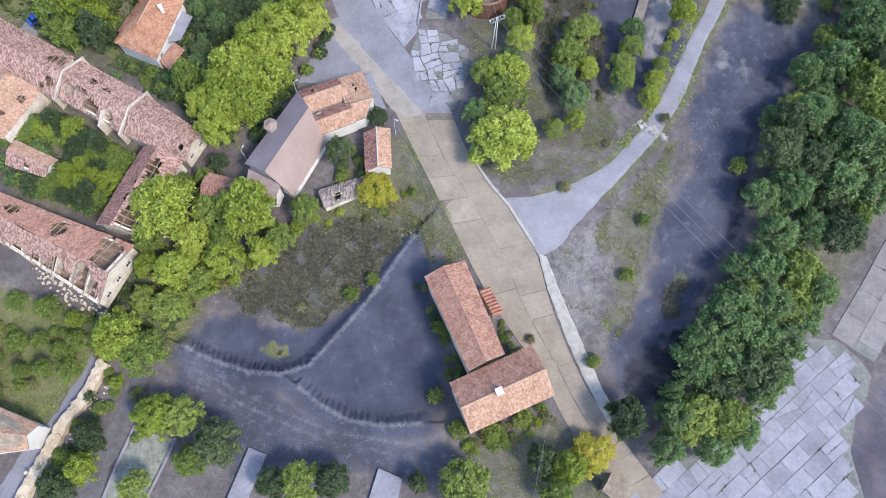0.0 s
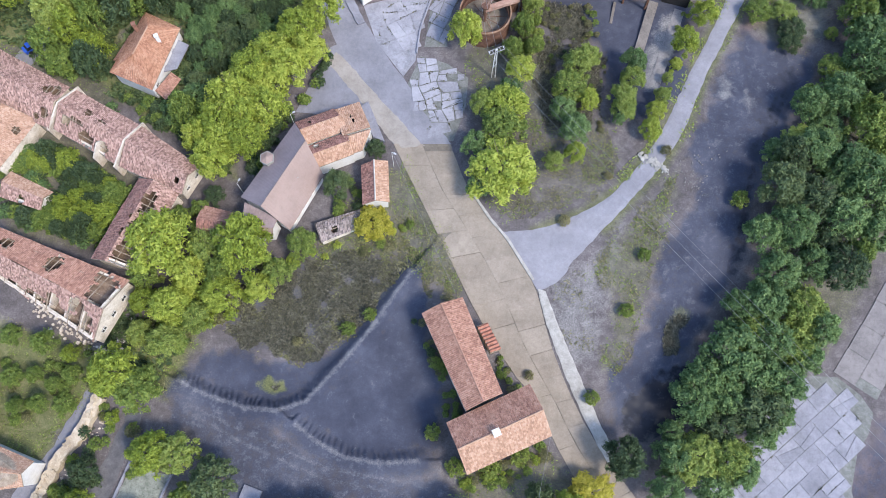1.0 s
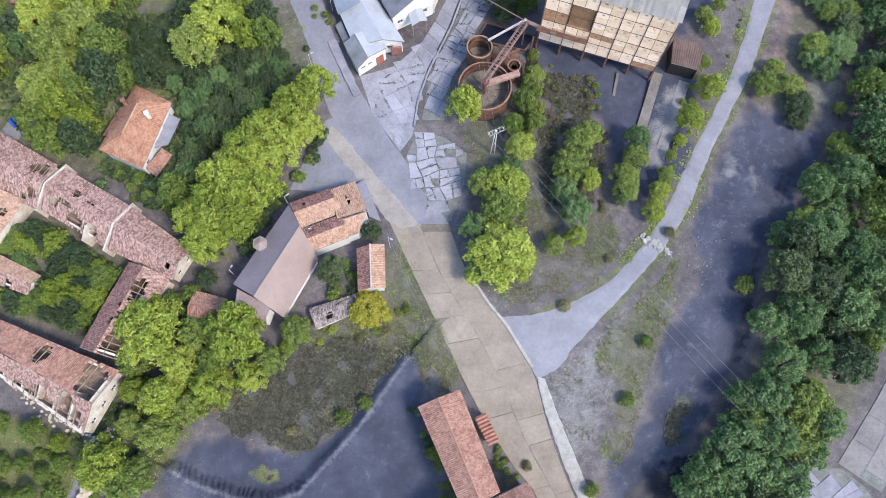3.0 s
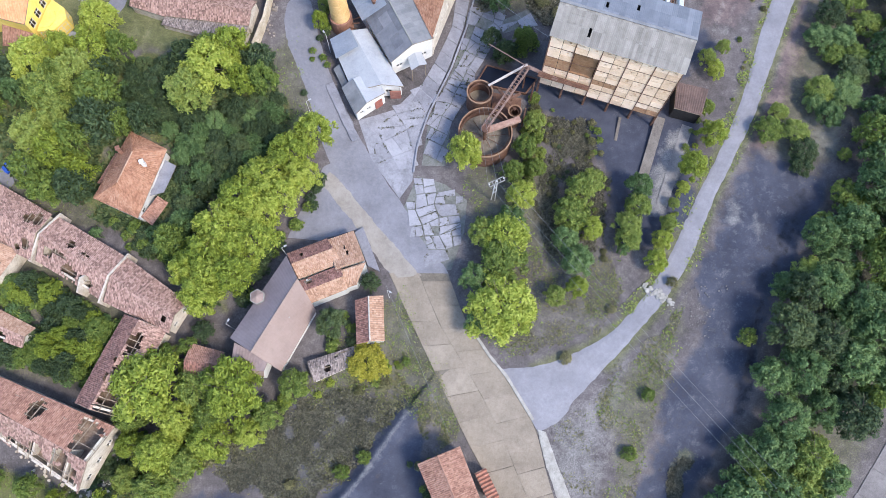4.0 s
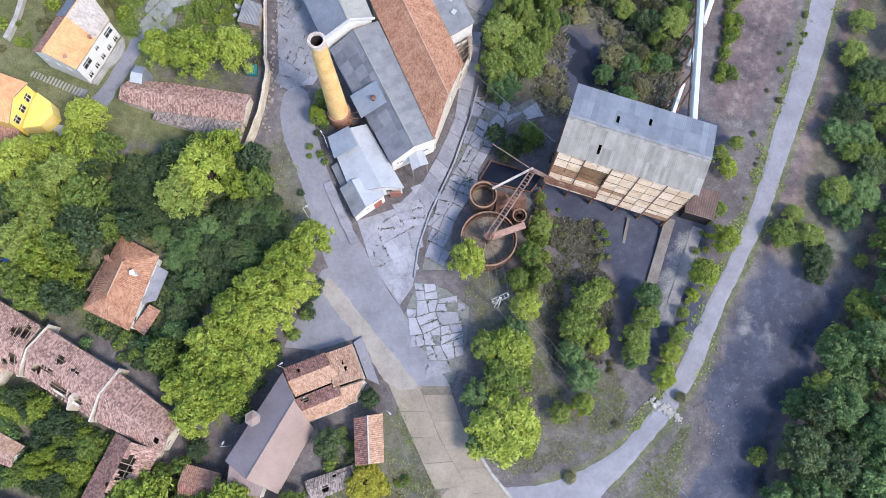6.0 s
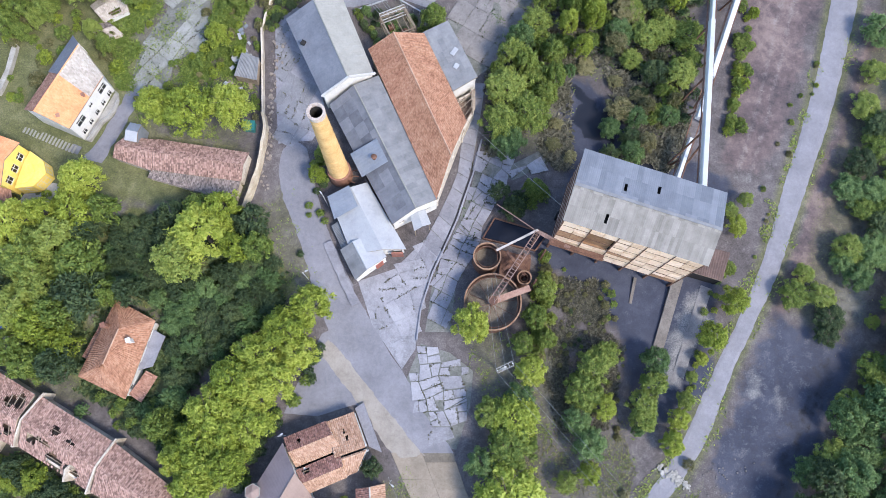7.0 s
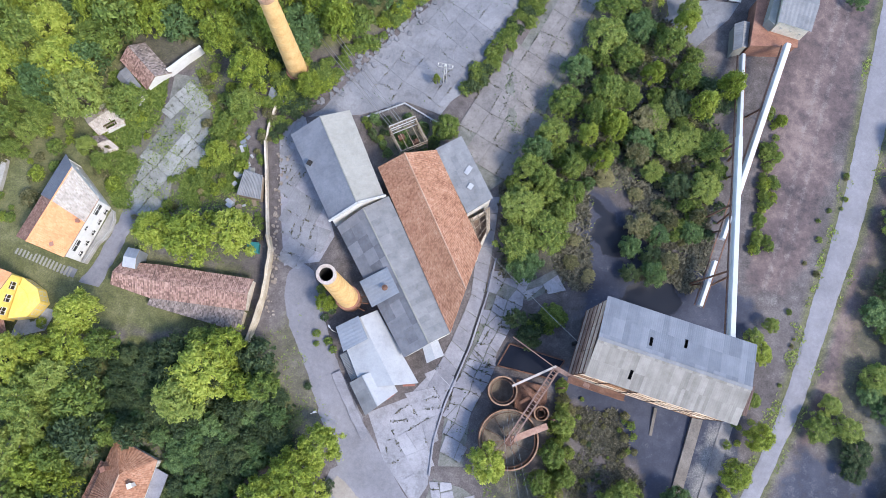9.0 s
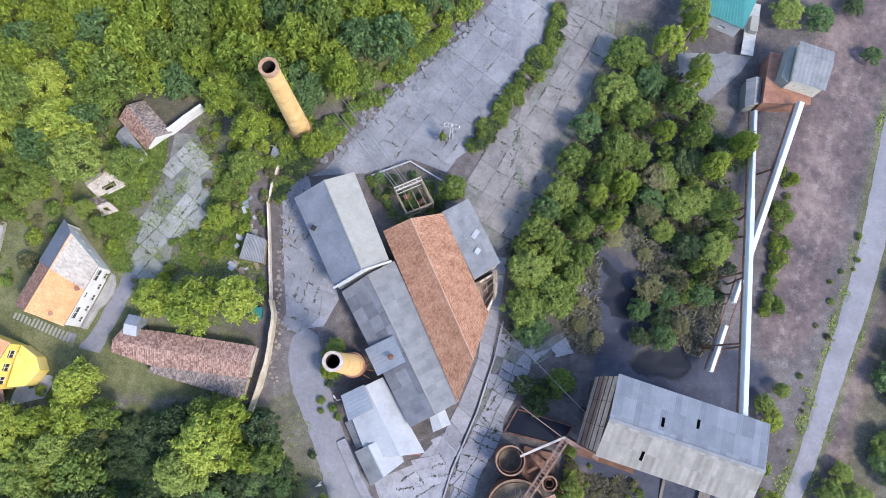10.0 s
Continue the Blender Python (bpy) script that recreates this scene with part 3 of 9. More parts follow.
TRACKS = [[(-42, 14), (-30, 8.5), (-18, 3.8), (-4, 1.5), (8, -2)], [(-42, 12.6), (-30, 6.8), (-18, 2.0), (-4, -0.4), (7, -4)], [(52, 108), (57, 122), (62, 140), (70, 165)], [(54, 107), (59, 121), (64, 139), (72, 164)]]
SWIRL = [[(47, 60), (50, 64), (55, 63), (58, 67), (58, 73), (55, 77), (51, 74)], [(46, 55), (51, 60), (56, 60), (60, 66), (61, 74)], [(44, 47), (47, 52), (50, 50), (51, 45)], [(38, 33), (42, 38), (45, 43), (48, 50)], [(33, 22), (38, 28), (42, 36), (45, 41)]]
GAP = [(-66, 73), (-50, 62.5), (-40, 54), (-36, 53), (-40, 62), (-44, 70), (-46, 80), (-58, 84), (-62, 78)]
COURT = [(-69, 58.0), (-57.9, 52.0), (-54.9, 49.6), (-58.9, 40.5), (-63.7, 41.5), (-73.8, 45.0), (-65.5, 47.0), (-65.0, 52.0), (-73, 55)]
EAST_WOOD = [(62, 34), (70, 34), (95, 66), (95, 150), (88, 140), (78, 90), (72, 76), (64, 50)]
SE_GRIT = [(58, -6), (62, -3), (75, 12), (90, 30), (95, 0), (80, -25), (55, -25)]
GRASS = [
    [(-5, 58), (-2, 50), (5.5, 36), (4, 32), (-3, 36), (-8, 39), (-22, 38), (-20, 46)],
    [(6, 50), (12, 45), (17, 45.5), (26, 49), (34, 57), (30, 66), (14, 64), (6, 58)],
    [(25, 36), (33, 46), (39, 53), (44, 58), (39, 40), (35, 28), (30, 18), (27, 20), (31, 33)],
    [(-62, 66), (-18, 84), (-24, 96), (-27, 108), (-34, 100), (-90, 98), (-92, 70)],
    [(-80, 68), (-44, 52), (-52, 36), (-76, 42)],
    [(-90, 33), (-56, 22), (-44, 33), (-41, 24), (-46, 15), (-56, 16), (-66, 4), (-90, -10)],
    [(-40, 131), (-34, 142), (-40, 149), (-47, 150), (-50, 138), (-58, 136), (-60, 124), (-56, 115), (-36, 112), (-34, 122)],
    [(-95, 145), (-60, 146), (-32, 147), (-20, 151), (-6, 170), (-2, 210), (-95, 210)],
    [(6, 84), (13, 80), (16, 92), (24, 66), (18, 62), (6, 66), (4, 76)],
    [(6, 112), (14, 112), (22, 112), (24, 128), (34, 126), (42, 114), (48, 150), (34, 172), (22, 170), (8, 130)],
    [(58, 86), (62, 92), (76, 130), (100, 190), (120, 180), (92, 120), (74, 84), (66, 74)],
    [(46, 22), (60, 45), (72, 74), (90, 90), (95, 60), (78, 40), (68, 24), (56, 14)],
    [(3, 3), (18, 8), (24, 4), (40, -12), (38, -30), (-2, -30)],
    [(-17, 140), (-9, 143), (-3.5, 139), (-4.5, 133), (-14, 131)],
]


FAN = [(-15.0, 88.5), (-8.6, 91.0), (-3.0, 97.0), (0.3, 97.5), (-2.6, 90.0), (-4.0, 84.5), (-4.8, 77.0), (-7.0, 73.6), (-12.3, 81.0)]
CROSS = [(-3.9, 78.0), (1.1, 76.5), (5.1, 73.5), (4.6, 67.5), (2.4, 60.6), (-2.0, 61.0), (-6.3, 71.7)]
LANE_E = ([(4.2, 126.0), (2.9, 116.0), (1.9, 108.1), (-1.4, 100.5), (-5.2, 93.0)], [(7.0, 126.0), (5.6, 116.0), (4.4, 109.0), (1.6, 100.0), (-2.6, 90.2)])
LANE_F = ([(6.0, 112.5), (4.6, 106.5), (2.2, 99.5), (-2.0, 89.5), (-3.2, 80.0)], [(12.4, 113.0), (9.0, 104.5), (6.2, 98.0), (2.2, 89.5), (1.0, 80.0)])
YARD_N = [(-27.0, 139.0), (-24.4, 140.8), (-22.2, 143.8), (-18.6, 148.0), (-14.0, 152.8), (-9.2, 159.2), (-3.4, 164.0), (4.0, 173.0), (12, 188), (21, 188), (15.5, 174.4), (13.2, 165.5), (10.0, 161.8), (6.9, 155.2), (1.9, 148.8), (-1.1, 144.6), (-3.8, 140.9), (-10.0, 143.2), (-17.9, 140.1)]
YARD_NE = [(17.8, 171.5), (24, 186), (33, 186), (27.4, 174.6), (26.6, 168.0), (24.2, 163.6), (22.6, 160.3), (22.0, 154.9), (21.0, 151.7), (18.8, 148.5), (16.4, 145.3), (15.2, 142.2), (16.0, 139.1), (13.3, 135.0), (10.2, 131.0), (6.0, 127.8), (3.3, 125.5), (-0.6, 136.5), (0.2, 140.5), (1.8, 142.8), (5.3, 147.6), (7.8, 150.8), (10.4, 154.2), (13.6, 159.9), (16.2, 164.3)]
APRON = [(38.0, 164.6), (47.0, 164.2), (51.3, 163.8), (49.2, 160.6), (43.0, 155.2), (38.6, 158.5)]
EAST = [(28.0, -8.4), (34.9, -3.6), (44.7, 1.9), (52.0, 9.0), (58.5, 16.0), (63.7, 19.9), (68.5, 19.7), (72.2, 16.8), (74.0, 13.8), (72.8, 10.4), (70.5, 7.2), (68.8, 1.2), (70.0, -6.1), (66, -14), (30, -14)]
EAST_RD = ([(67.8, 20.6), (74, 30), (84, 46), (96, 66)], [(74.9, 16.0), (81, 26), (92, 43), (104, 62)])
YARD_W = [(-31.8, 134.5), (-31.3, 127.0), (-30.6, 119.0), (-29.9, 112.6), (-24.0, 113.4), (-21.6, 118.0), (-29.4, 133.4), (-27.5, 139.0), (-30.6, 137.5)]
GARDEN = [(-50.4, 146.0), (-46.4, 145.4), (-43.8, 139.7), (-44.6, 131.0), (-49.6, 126.9), (-50.4, 121.2), (-54.6, 119.2), (-57.0, 124.0), (-55.4, 131.0), (-51.6, 137.0)]
LANE_SW = ([(-78, -18), (-71.9, -5.2), (-67.6, 2.9), (-64.3, 6.2), (-62.1, 11.3), (-59.4, 16.9)], [(-74, -20), (-68.3, -7.1), (-64.8, 0.2), (-62.9, 4.8), (-60.4, 9.4), (-58.0, 15.1)])
LANE_W = ([(-88, 67), (-80.5, 75.5), (-76.0, 81.0), (-73.2, 84.2)], [(-86, 64.5), (-77.6, 73.4), (-73.2, 78.6), (-70.4, 81.4)])
LANE_NW = ([(-56.2, 124.6), (-58.0, 120.4), (-60.8, 114.6), (-64.2, 109.2)], [(-54.4, 123.4), (-55.9, 118.6), (-58.2, 113.6), (-60.8, 108.4)])
DIRT = ([(-52.0, 13.3), (-54.4, 6.7), (-57.4, 0.3), (-60.0, -7.0), (-65, -18)], [(-49.6, 12.5), (-51.6, 5.8), (-53.7, -0.6), (-55.6, -7.0), (-59, -18)])
MOSS = ([(-50.6, 3.8), (-52.6, -1.0), (-54.4, -7.0), (-57.6, -18)], [(-44.0, 2.4), (-46.0, -2.8), (-48.8, -9.5), (-53.2, -18)])
PATCH = [(8.4, 108.8), (15.1, 112.6), (18.2, 114.3), (18.5, 111.0), (12.1, 107.8)]
PAVED = [FAN, CROSS, LANE_E[0] + LANE_E[1][::-1], LANE_F[0] + LANE_F[1][::-1], YARD_N, YARD_NE, EAST, EAST_RD[0] + EAST_RD[1][::-1], YARD_W, GARDEN, APRON, PATCH]


def field(x, y, seed, size):
    """Smooth noise in numpy, about -1 to 1."""
    tab = np.random.RandomState(seed).rand(64, 64) * 2 - 1
    u, v = x / size, y / size
    i, j = np.floor(u).astype(int), np.floor(v).astype(int)
    fu, fv = u - i, v - j
    fu, fv = fu * fu * (3 - 2 * fu), fv * fv * (3 - 2 * fv)
    t = lambda a, b: tab[a % 64, b % 64]
    return (t(i, j) * (1 - fu) + t(i + 1, j) * fu) * (1 - fv) + (t(i, j + 1) * (1 - fu) + t(i + 1, j + 1) * fu) * fv


def build_ground():
    far = [60, 130, 300, 700, 2500]
    xs = np.array([-95 - d for d in reversed(far)] + list(np.arange(-95, -46, 0.5)) + list(np.arange(-46, 0, 0.25)) + list(np.arange(0, 95.01, 0.5)) + [95 + d for d in far])
    ys = np.array([-25 - d for d in reversed(far)] + list(np.arange(-25, 2, 0.5)) + list(np.arange(2, 38, 0.25)) + list(np.arange(38, 185.01, 0.5)) + [185 + d for d in far])
    X, Y = np.meshgrid(xs, ys)
    Z = ground_z(X, Y)
    fx = np.clip((np.abs(X) - 96) / 400, 0, 1)
    paved = np.full_like(X, -9.0)
    for area in [MAIN_L + MAIN_R[::-1], GRAV_L + GRAV_R[::-1], NORTH_L + NORTH_R[::-1], YARD] + [a + b[::-1] for a, b in (LANE_SW, LANE_W, LANE_NW, DIRT, MOSS)] + PAVED:
        paved = np.maximum(paved, inside(X, Y, area))
    fx = np.maximum(fx, step(-2.0, -0.3, paved))
    Z = Z - 0.06 * step(-0.5, 0.3, paved)
    Z = Z + (0.10 * field(X, Y, 1, 4.0) + 0.06 * field(X, Y, 2, 1.3)) * (1 - fx)
    for bank, last in ((BERM_N, 24.0), (BERM_S, 40.0)):
        d, run = line_run(X, Y, bank)
        gully = np.abs(np.sin(run * 2.9 + d * 1.3 + 1.6 * field(X, Y, 6, 2.0))) - 0.6
        Z = Z + np.exp(-((d - 1.0) / 0.9) ** 2) * (0.55 * gully * step(last + 4, last, run) + 0.12 * field(X, Y, 3, 0.8))
    soft = lambda poly, w=1.6: step(-w, w, inside(X, Y, poly) + 1.2 * field(X, Y, 9, 3.0) + 0.6 * field(X, Y, 10, 1.1))
    grass = np.zeros_like(X)
    for g in GRASS:
        grass = np.maximum(grass, (0.3 if g is GRASS[1] else 0.42) * soft(g, 2.4))
    grass = np.maximum(grass, 0.3 * soft(SCRUB, 3.0))
    for g in (WOOD_W, WOOD_N, COURT, GAP, NW_GREEN):
        grass = np.maximum(grass, (1.1 if g is not NW_GREEN else 0.75) * soft(g, 2.0))
    verge = np.minimum(to_line(X, Y, GRAV_L[1:]), to_line(X, Y, GRAV_R[3:]))
    grass = np.maximum(grass, 0.62 * np.exp(-(verge / 1.6) ** 2))
    away = np.maximum(np.maximum(np.abs(X) - 88, Y - 178), -18 - Y)
    grass = np.maximum(grass, 0.75 * step(0, 12, away))
    coal = np.zeros_like(X)
    # PIT_NORTH is coal flat, and also darkens the bank's shaded northwest face.
    for poly, k in ((PIT, 0.95), (PIT_NORTH, 0.85), (RIVER, 0.85), (SOUTH_PATH, 0.72), (COAL_FACTORY, 1.05), (COAL_NORTH, 0.95), (SCRUB, 0.42), (SE_GRIT, 0.55), (THICKET, 0.5), (CHANNEL, 0.2)):
        coal = np.maximum(coal, k * soft(poly))
    d = np.minimum(to_line(X, Y, BERM_N), to_line(X, Y, BERM_S))
    # Coal tone along the banks, with their shaded faces darkened in the colour too.
    coal = np.maximum(coal, 0.95 * np.exp(-(d / 3.5) ** 2))
    pale = 0.42 * soft(PALE_BANK, 3.0) + 0.55 * soft(WHITE_SPOT, 1.0) + 0.42 * soft(PALE_SPOT, 1.0)
    pale = np.maximum(pale, np.maximum(0.1 * soft(SOUTH_PATH, 3), 0.06 * soft(RIVER, 3)))
    # Thin light line painted along the bank crests.
    pale = np.maximum(pale, 0.34 * np.exp(-(d / 0.5) ** 2))
    pale = np.maximum(pale, 0.6 * soft(PALE_RAMP, 1.2))
    pale = np.maximum(pale, 0.62 * soft(SLOPE_E, 3.0))
    for line in TRACKS:
        pale = np.maximum(pale, 0.2 * np.exp(-(to_line(X, Y, line) / 0.5) ** 2))
    red = np.maximum(0.85 * soft(ASH, 2.0), 0.95 * soft(ASH_E, 1.5))
    red = np.maximum(red, 0.75 * soft(SE_GRIT, 2.5))
    wet = np.maximum(np.maximum(0.95 * soft(WET_N, 0.9), 0.9 * soft(WET_M, 0.9)), np.maximum(0.85 * soft(WET_T, 0.9), 0.7 * soft(WATER_S, 1.5)))
    wet = np.maximum(wet, 0.5 * soft(WET_E, 1.2)) * (1 - soft(BAR, 1.0))
    for line in SWIRL:
        e_ = to_line(X, Y, line) + 0.8 * field(X, Y, 12, 2.5)
        wet = np.maximum(wet, 0.36 * np.exp(-(e_ / 0.5) ** 2))
        pale = np.maximum(pale, 0.1 * np.exp(-((e_ - 1.0) / 0.5) ** 2))
    Z = Z - 0.25 * wet
    grass *= 1 - 0.8 * np.maximum(coal * (soft(SCRUB) < 0.3), 0)
    grass = np.maximum(grass, np.maximum(0.5 * soft(BAR, 0.9), 0.8 * soft(HEATH_PATCH, 0.8)))
    grass = np.maximum(grass, 0.85 * soft(GRASS[5], 2.0))
    n, m = X.shape
    idx = np.arange(n * m).reshape(n, m)
    quads = np.stack([idx[:-1, :-1], idx[:-1, 1:], idx[1:, 1:], idx[1:, :-1]], -1).reshape(-1, 4)
    me = bpy.data.meshes.new("ground")
    me.vertices.add(n * m)
    me.vertices.foreach_set("co", np.stack([X, Y, Z], -1).ravel())
    me.loops.add(quads.size)
    me.loops.foreach_set("vertex_index", quads.ravel().astype(np.int32))
    me.polygons.add(len(quads))
    me.polygons.foreach_set("loop_start", np.arange(0, quads.size, 4, dtype=np.int32))
    me.update(calc_edges=True)
    me.polygons.foreach_set("use_smooth", np.ones(len(quads), bool))
    one = np.ones_like(X)
    for name, layers in (("cover", (grass, coal, pale)), ("cover_b", (red, wet, 0 * one))):
        at = me.attributes.new(name, 'FLOAT_COLOR', 'POINT')
        at.data.foreach_set("color", np.stack([*layers, one], -1).ravel())
    me.materials.append(GROUND)
    tagged(new("ground", me), "uneven bare earth with grass, coal dust and ash", "ground", kind="structure")


build_ground()


# ---- roads and paving ----
def along(line, n):
    """n points at even distances along a polyline."""
    pts = np.array(line, float)
    run = np.r_[0, np.cumsum(np.hypot(*np.diff(pts, axis=0).T))]
    s = np.linspace(0, run[-1], n)
    return np.stack([np.interp(s, run, pts[:, 0]), np.interp(s, run, pts[:, 1])], -1)


def eased(line, rounds=2):
    """A polyline with its corners cut."""
    pts = [tuple(p) for p in line]
    for _ in range(rounds):
        out = [pts[0]]
        for a, b in zip(pts, pts[1:]):
            out += [(a[0] * 0.75 + b[0] * 0.25, a[1] * 0.75 + b[1] * 0.25), (a[0] * 0.25 + b[0] * 0.75, a[1] * 0.25 + b[1] * 0.75)]
        pts = out + [pts[-1]]
    return pts


def strip(left, right, lift, n=60, across=6, rough=0.25, seed=3):
    """A road sheet between two edges, its rims worn."""
    L, R = along(eased(left), n), along(eased(right), n)
    s = Shape()
    rows = []
    for k in range(n):
        row = []
        for j in range(across + 1):
            f = j / across
            p = L[k] * (1 - f) + R[k] * f
            if j in (0, across):
                p = p + (R[k] - L[k]) / max(np.hypot(*(R[k] - L[k])), 0.1) * rough * float(field(p[0], p[1], seed, 0.9))
            z = gz(*p) + (lift if 0 < j < across else lift - 0.07)
            row.append(len(s.v))
            s.v.append((p[0], p[1], z))
        rows.append(row)
    for a, b in zip(rows, rows[1:]):
        for j in range(across):
            s.f.append((a[j], a[j + 1], b[j + 1], b[j]))
    flip = (R[0] - L[0])[0] * (L[1] - L[0])[1] - (R[0] - L[0])[1] * (L[1] - L[0])[0] < 0
    if flip:
        s.f = [tuple(reversed(f)) for f in s.f]
    return s


def flat_area(poly, lift, cell=1.0):
    """A sheet over a polygon that follows the ground."""
    bm = bmesh.new()
    vs = [bm.verts.new((x, y, 0)) for x, y in poly]
    bm.faces.new(vs)
    bmesh.ops.triangulate(bm, faces=bm.faces)
    for _ in range(4):
        bmesh.ops.subdivide_edges(bm, edges=[e for e in bm.edges if e.calc_length() > cell * 2], cuts=1, use_grid_fill=False)
        bmesh.ops.triangulate(bm, faces=bm.faces)
    s = Shape()
    bm.verts.ensure_lookup_table()
    for v in bm.verts:
        s.v.append((v.co.x, v.co.y, gz(v.co.x, v.co.y) + (lift if not v.is_boundary else lift - 0.05)))
    bm.normal_update()
    for f in bm.faces:
        q = tuple(v.index for v in f.verts)
        s.f.append(q if f.normal.z > 0 else tuple(reversed(q)))
    bm.free()
    return s


road_n = part("road_north", strip(NORTH_L, NORTH_R, 0.06, 70), ASPHALT)
tagged(road_n, "worn grey asphalt road past the old works", "road", kind="structure")
yard = part("road_yard", flat_area(YARD, 0.05), ASPHALT)
tagged(yard, "worn asphalt yard in front of the house", "road", kind="structure")
gravel = part("road_gravel", strip(GRAV_L, GRAV_R, 0.07, 240, 6, 0.14), GRAVEL)
tagged(gravel, "pale grey gravel road curving along the riverbed", "road", kind="structure")
lane_sw = part("road_southwest", strip(*LANE_SW, 0.06, 30, 4), ASPHALT)
tagged(lane_sw, "narrow asphalt lane above a stone wall", "road", kind="structure")
# A band of low sun across the asphalt, laid as a beige strip.
dust = part("road_dust", strip([(-21.5, 76.2), (-17.0, 71.0), (-11.5, 64.0), (-7.6, 59.0)], [(-19.4, 78.6), (-14.0, 72.6), (-7.6, 65.6), (-2.4, 59.6)], 0.085, 30, 6, 0.5), stained("sunlit_asphalt", (0.19, 0.165, 0.14), (0.26, 0.235, 0.205), (0.32, 0.295, 0.26), 0.3, 6, dirt=0.3, dirt_col=(0.17, 0.16, 0.15)))
tagged(dust, "beige band of sunlight across the asphalt, painted as a strip", "road", kind="structure")
lane_w = part("road_west", strip(*LANE_W, 0.05, 24, 4), ASPHALT)
tagged(lane_w, "narrow asphalt lane beside the wood", "road", kind="structure")
lane_nw = part("road_northwest", strip(*LANE_NW, 0.05, 20, 4), ASPHALT)
tagged(lane_nw, "short asphalt drive between the houses", "road", kind="structure")

SLAB_Z = 0.10


def slab_mesh(poly, rng, lift=SLAB_Z, mat=None, name="slab", parent=None, thick=0.22):
    """One slab as a flat plate with a chamfered rim that lies a little askew."""
    cx, cy = np.mean([p[0] for p in poly]), np.mean([p[1] for p in poly])
    tilt = (rng.uniform(-0.008, 0.008), rng.uniform(-0.008, 0.008))
    base = gz(cx, cy) + lift + rng.uniform(-0.025, 0.03)
    s = Shape()
    area = sum(a[0] * b[1] - b[0] * a[1] for a, b in zip(poly, poly[1:] + poly[:1]))
    if area < 0:
        poly = poly[::-1]

    def z(x, y):
        return base + (gz(x, y) - gz(cx, cy)) + tilt[0] * (x - cx) + tilt[1] * (y - cy)
    n = len(poly)
    top = [(cx + (x - cx) * 0.995, cy + (y - cy) * 0.995) for x, y in poly]
    s.v = [(x, y, z(x, y)) for x, y in top] + [(x, y, z(x, y) - 0.025) for x, y in poly] + [(x, y, z(x, y) - thick) for x, y in poly]
    s.f = [tuple(range(n))]
    for r in (0, 1):
        s.f += [(r * n + i, r * n + n + i, r * n + n + (i + 1) % n, r * n + (i + 1) % n) for i in range(n)]
    return s


def lay(shapes, parent, mat, limit=300, name="slab"):
    """The first slabs become parts of the paving; those past the limit are joined."""
    for s in shapes[:limit]:
        part(name, s, mat, parent)
    if shapes[limit:]:
        r = Shape()
        for s in shapes[limit:]:
            k = len(r.v)
            r.v += s.v
            r.f += [tuple(i + k for i in f) for f in s.f]
        tagged(part("slabs", r, mat, parent), kind="stuff")


def strip_slabs(left, right, long, cols, seed, gap=0.05, skip=0.0):
    """Slabs between two edges in rows."""
    rng = random.Random(seed)
    n = max(2, round(np.hypot(*np.diff(along(left, 40), axis=0).T).sum() / long)) + 1
    L, R = along(left, n), along(right, n)
    out = []
    for k in range(n - 1):
        for c in range(cols):
            if rng.random() < skip:
                continue
            f0, f1 = c / cols, (c + 1) / cols
            sh = 0.35 * (c % 2)
            q = []
            for kk, f in ((k, f0), (k, f1), (k + 1, f1), (k + 1, f0)):
                kf = min(kk + sh, n - 1)
                i = min(int(kf), n - 2)
                t = kf - i
                p = (L[i] * (1 - t) + L[i + 1] * t) * (1 - f) + (R[i] * (1 - t) + R[i + 1] * t) * f
                q.append((p[0] + rng.uniform(-0.05, 0.05), p[1] + rng.uniform(-0.05, 0.05)))
            c0 = np.mean(q, axis=0)
            w = min(np.hypot(q[1][0] - q[0][0], q[1][1] - q[0][1]), np.hypot(q[3][0] - q[0][0], q[3][1] - q[0][1]))
            if w < 0.3:
                continue
            k1 = 1 - gap / w * 2
            out.append(slab_mesh([(c0[0] + (x - c0[0]) * k1, c0[1] + (y - c0[1]) * k1) for x, y in q], rng))
    return out


def clip(poly, px, py, nx, ny):
    """The part of a convex polygon on the side of a line that its normal points away from."""
    out = []
    for a, b in zip(poly, poly[1:] + poly[:1]):
        da, db = (a[0] - px) * nx + (a[1] - py) * ny, (b[0] - px) * nx + (b[1] - py) * ny
        if da <= 0:
            out.append(a)
        if (da < 0) != (db < 0) and da != db:
            t = da / (da - db)
            out.append((a[0] + (b[0] - a[0]) * t, a[1] + (b[1] - a[1]) * t))
    return out


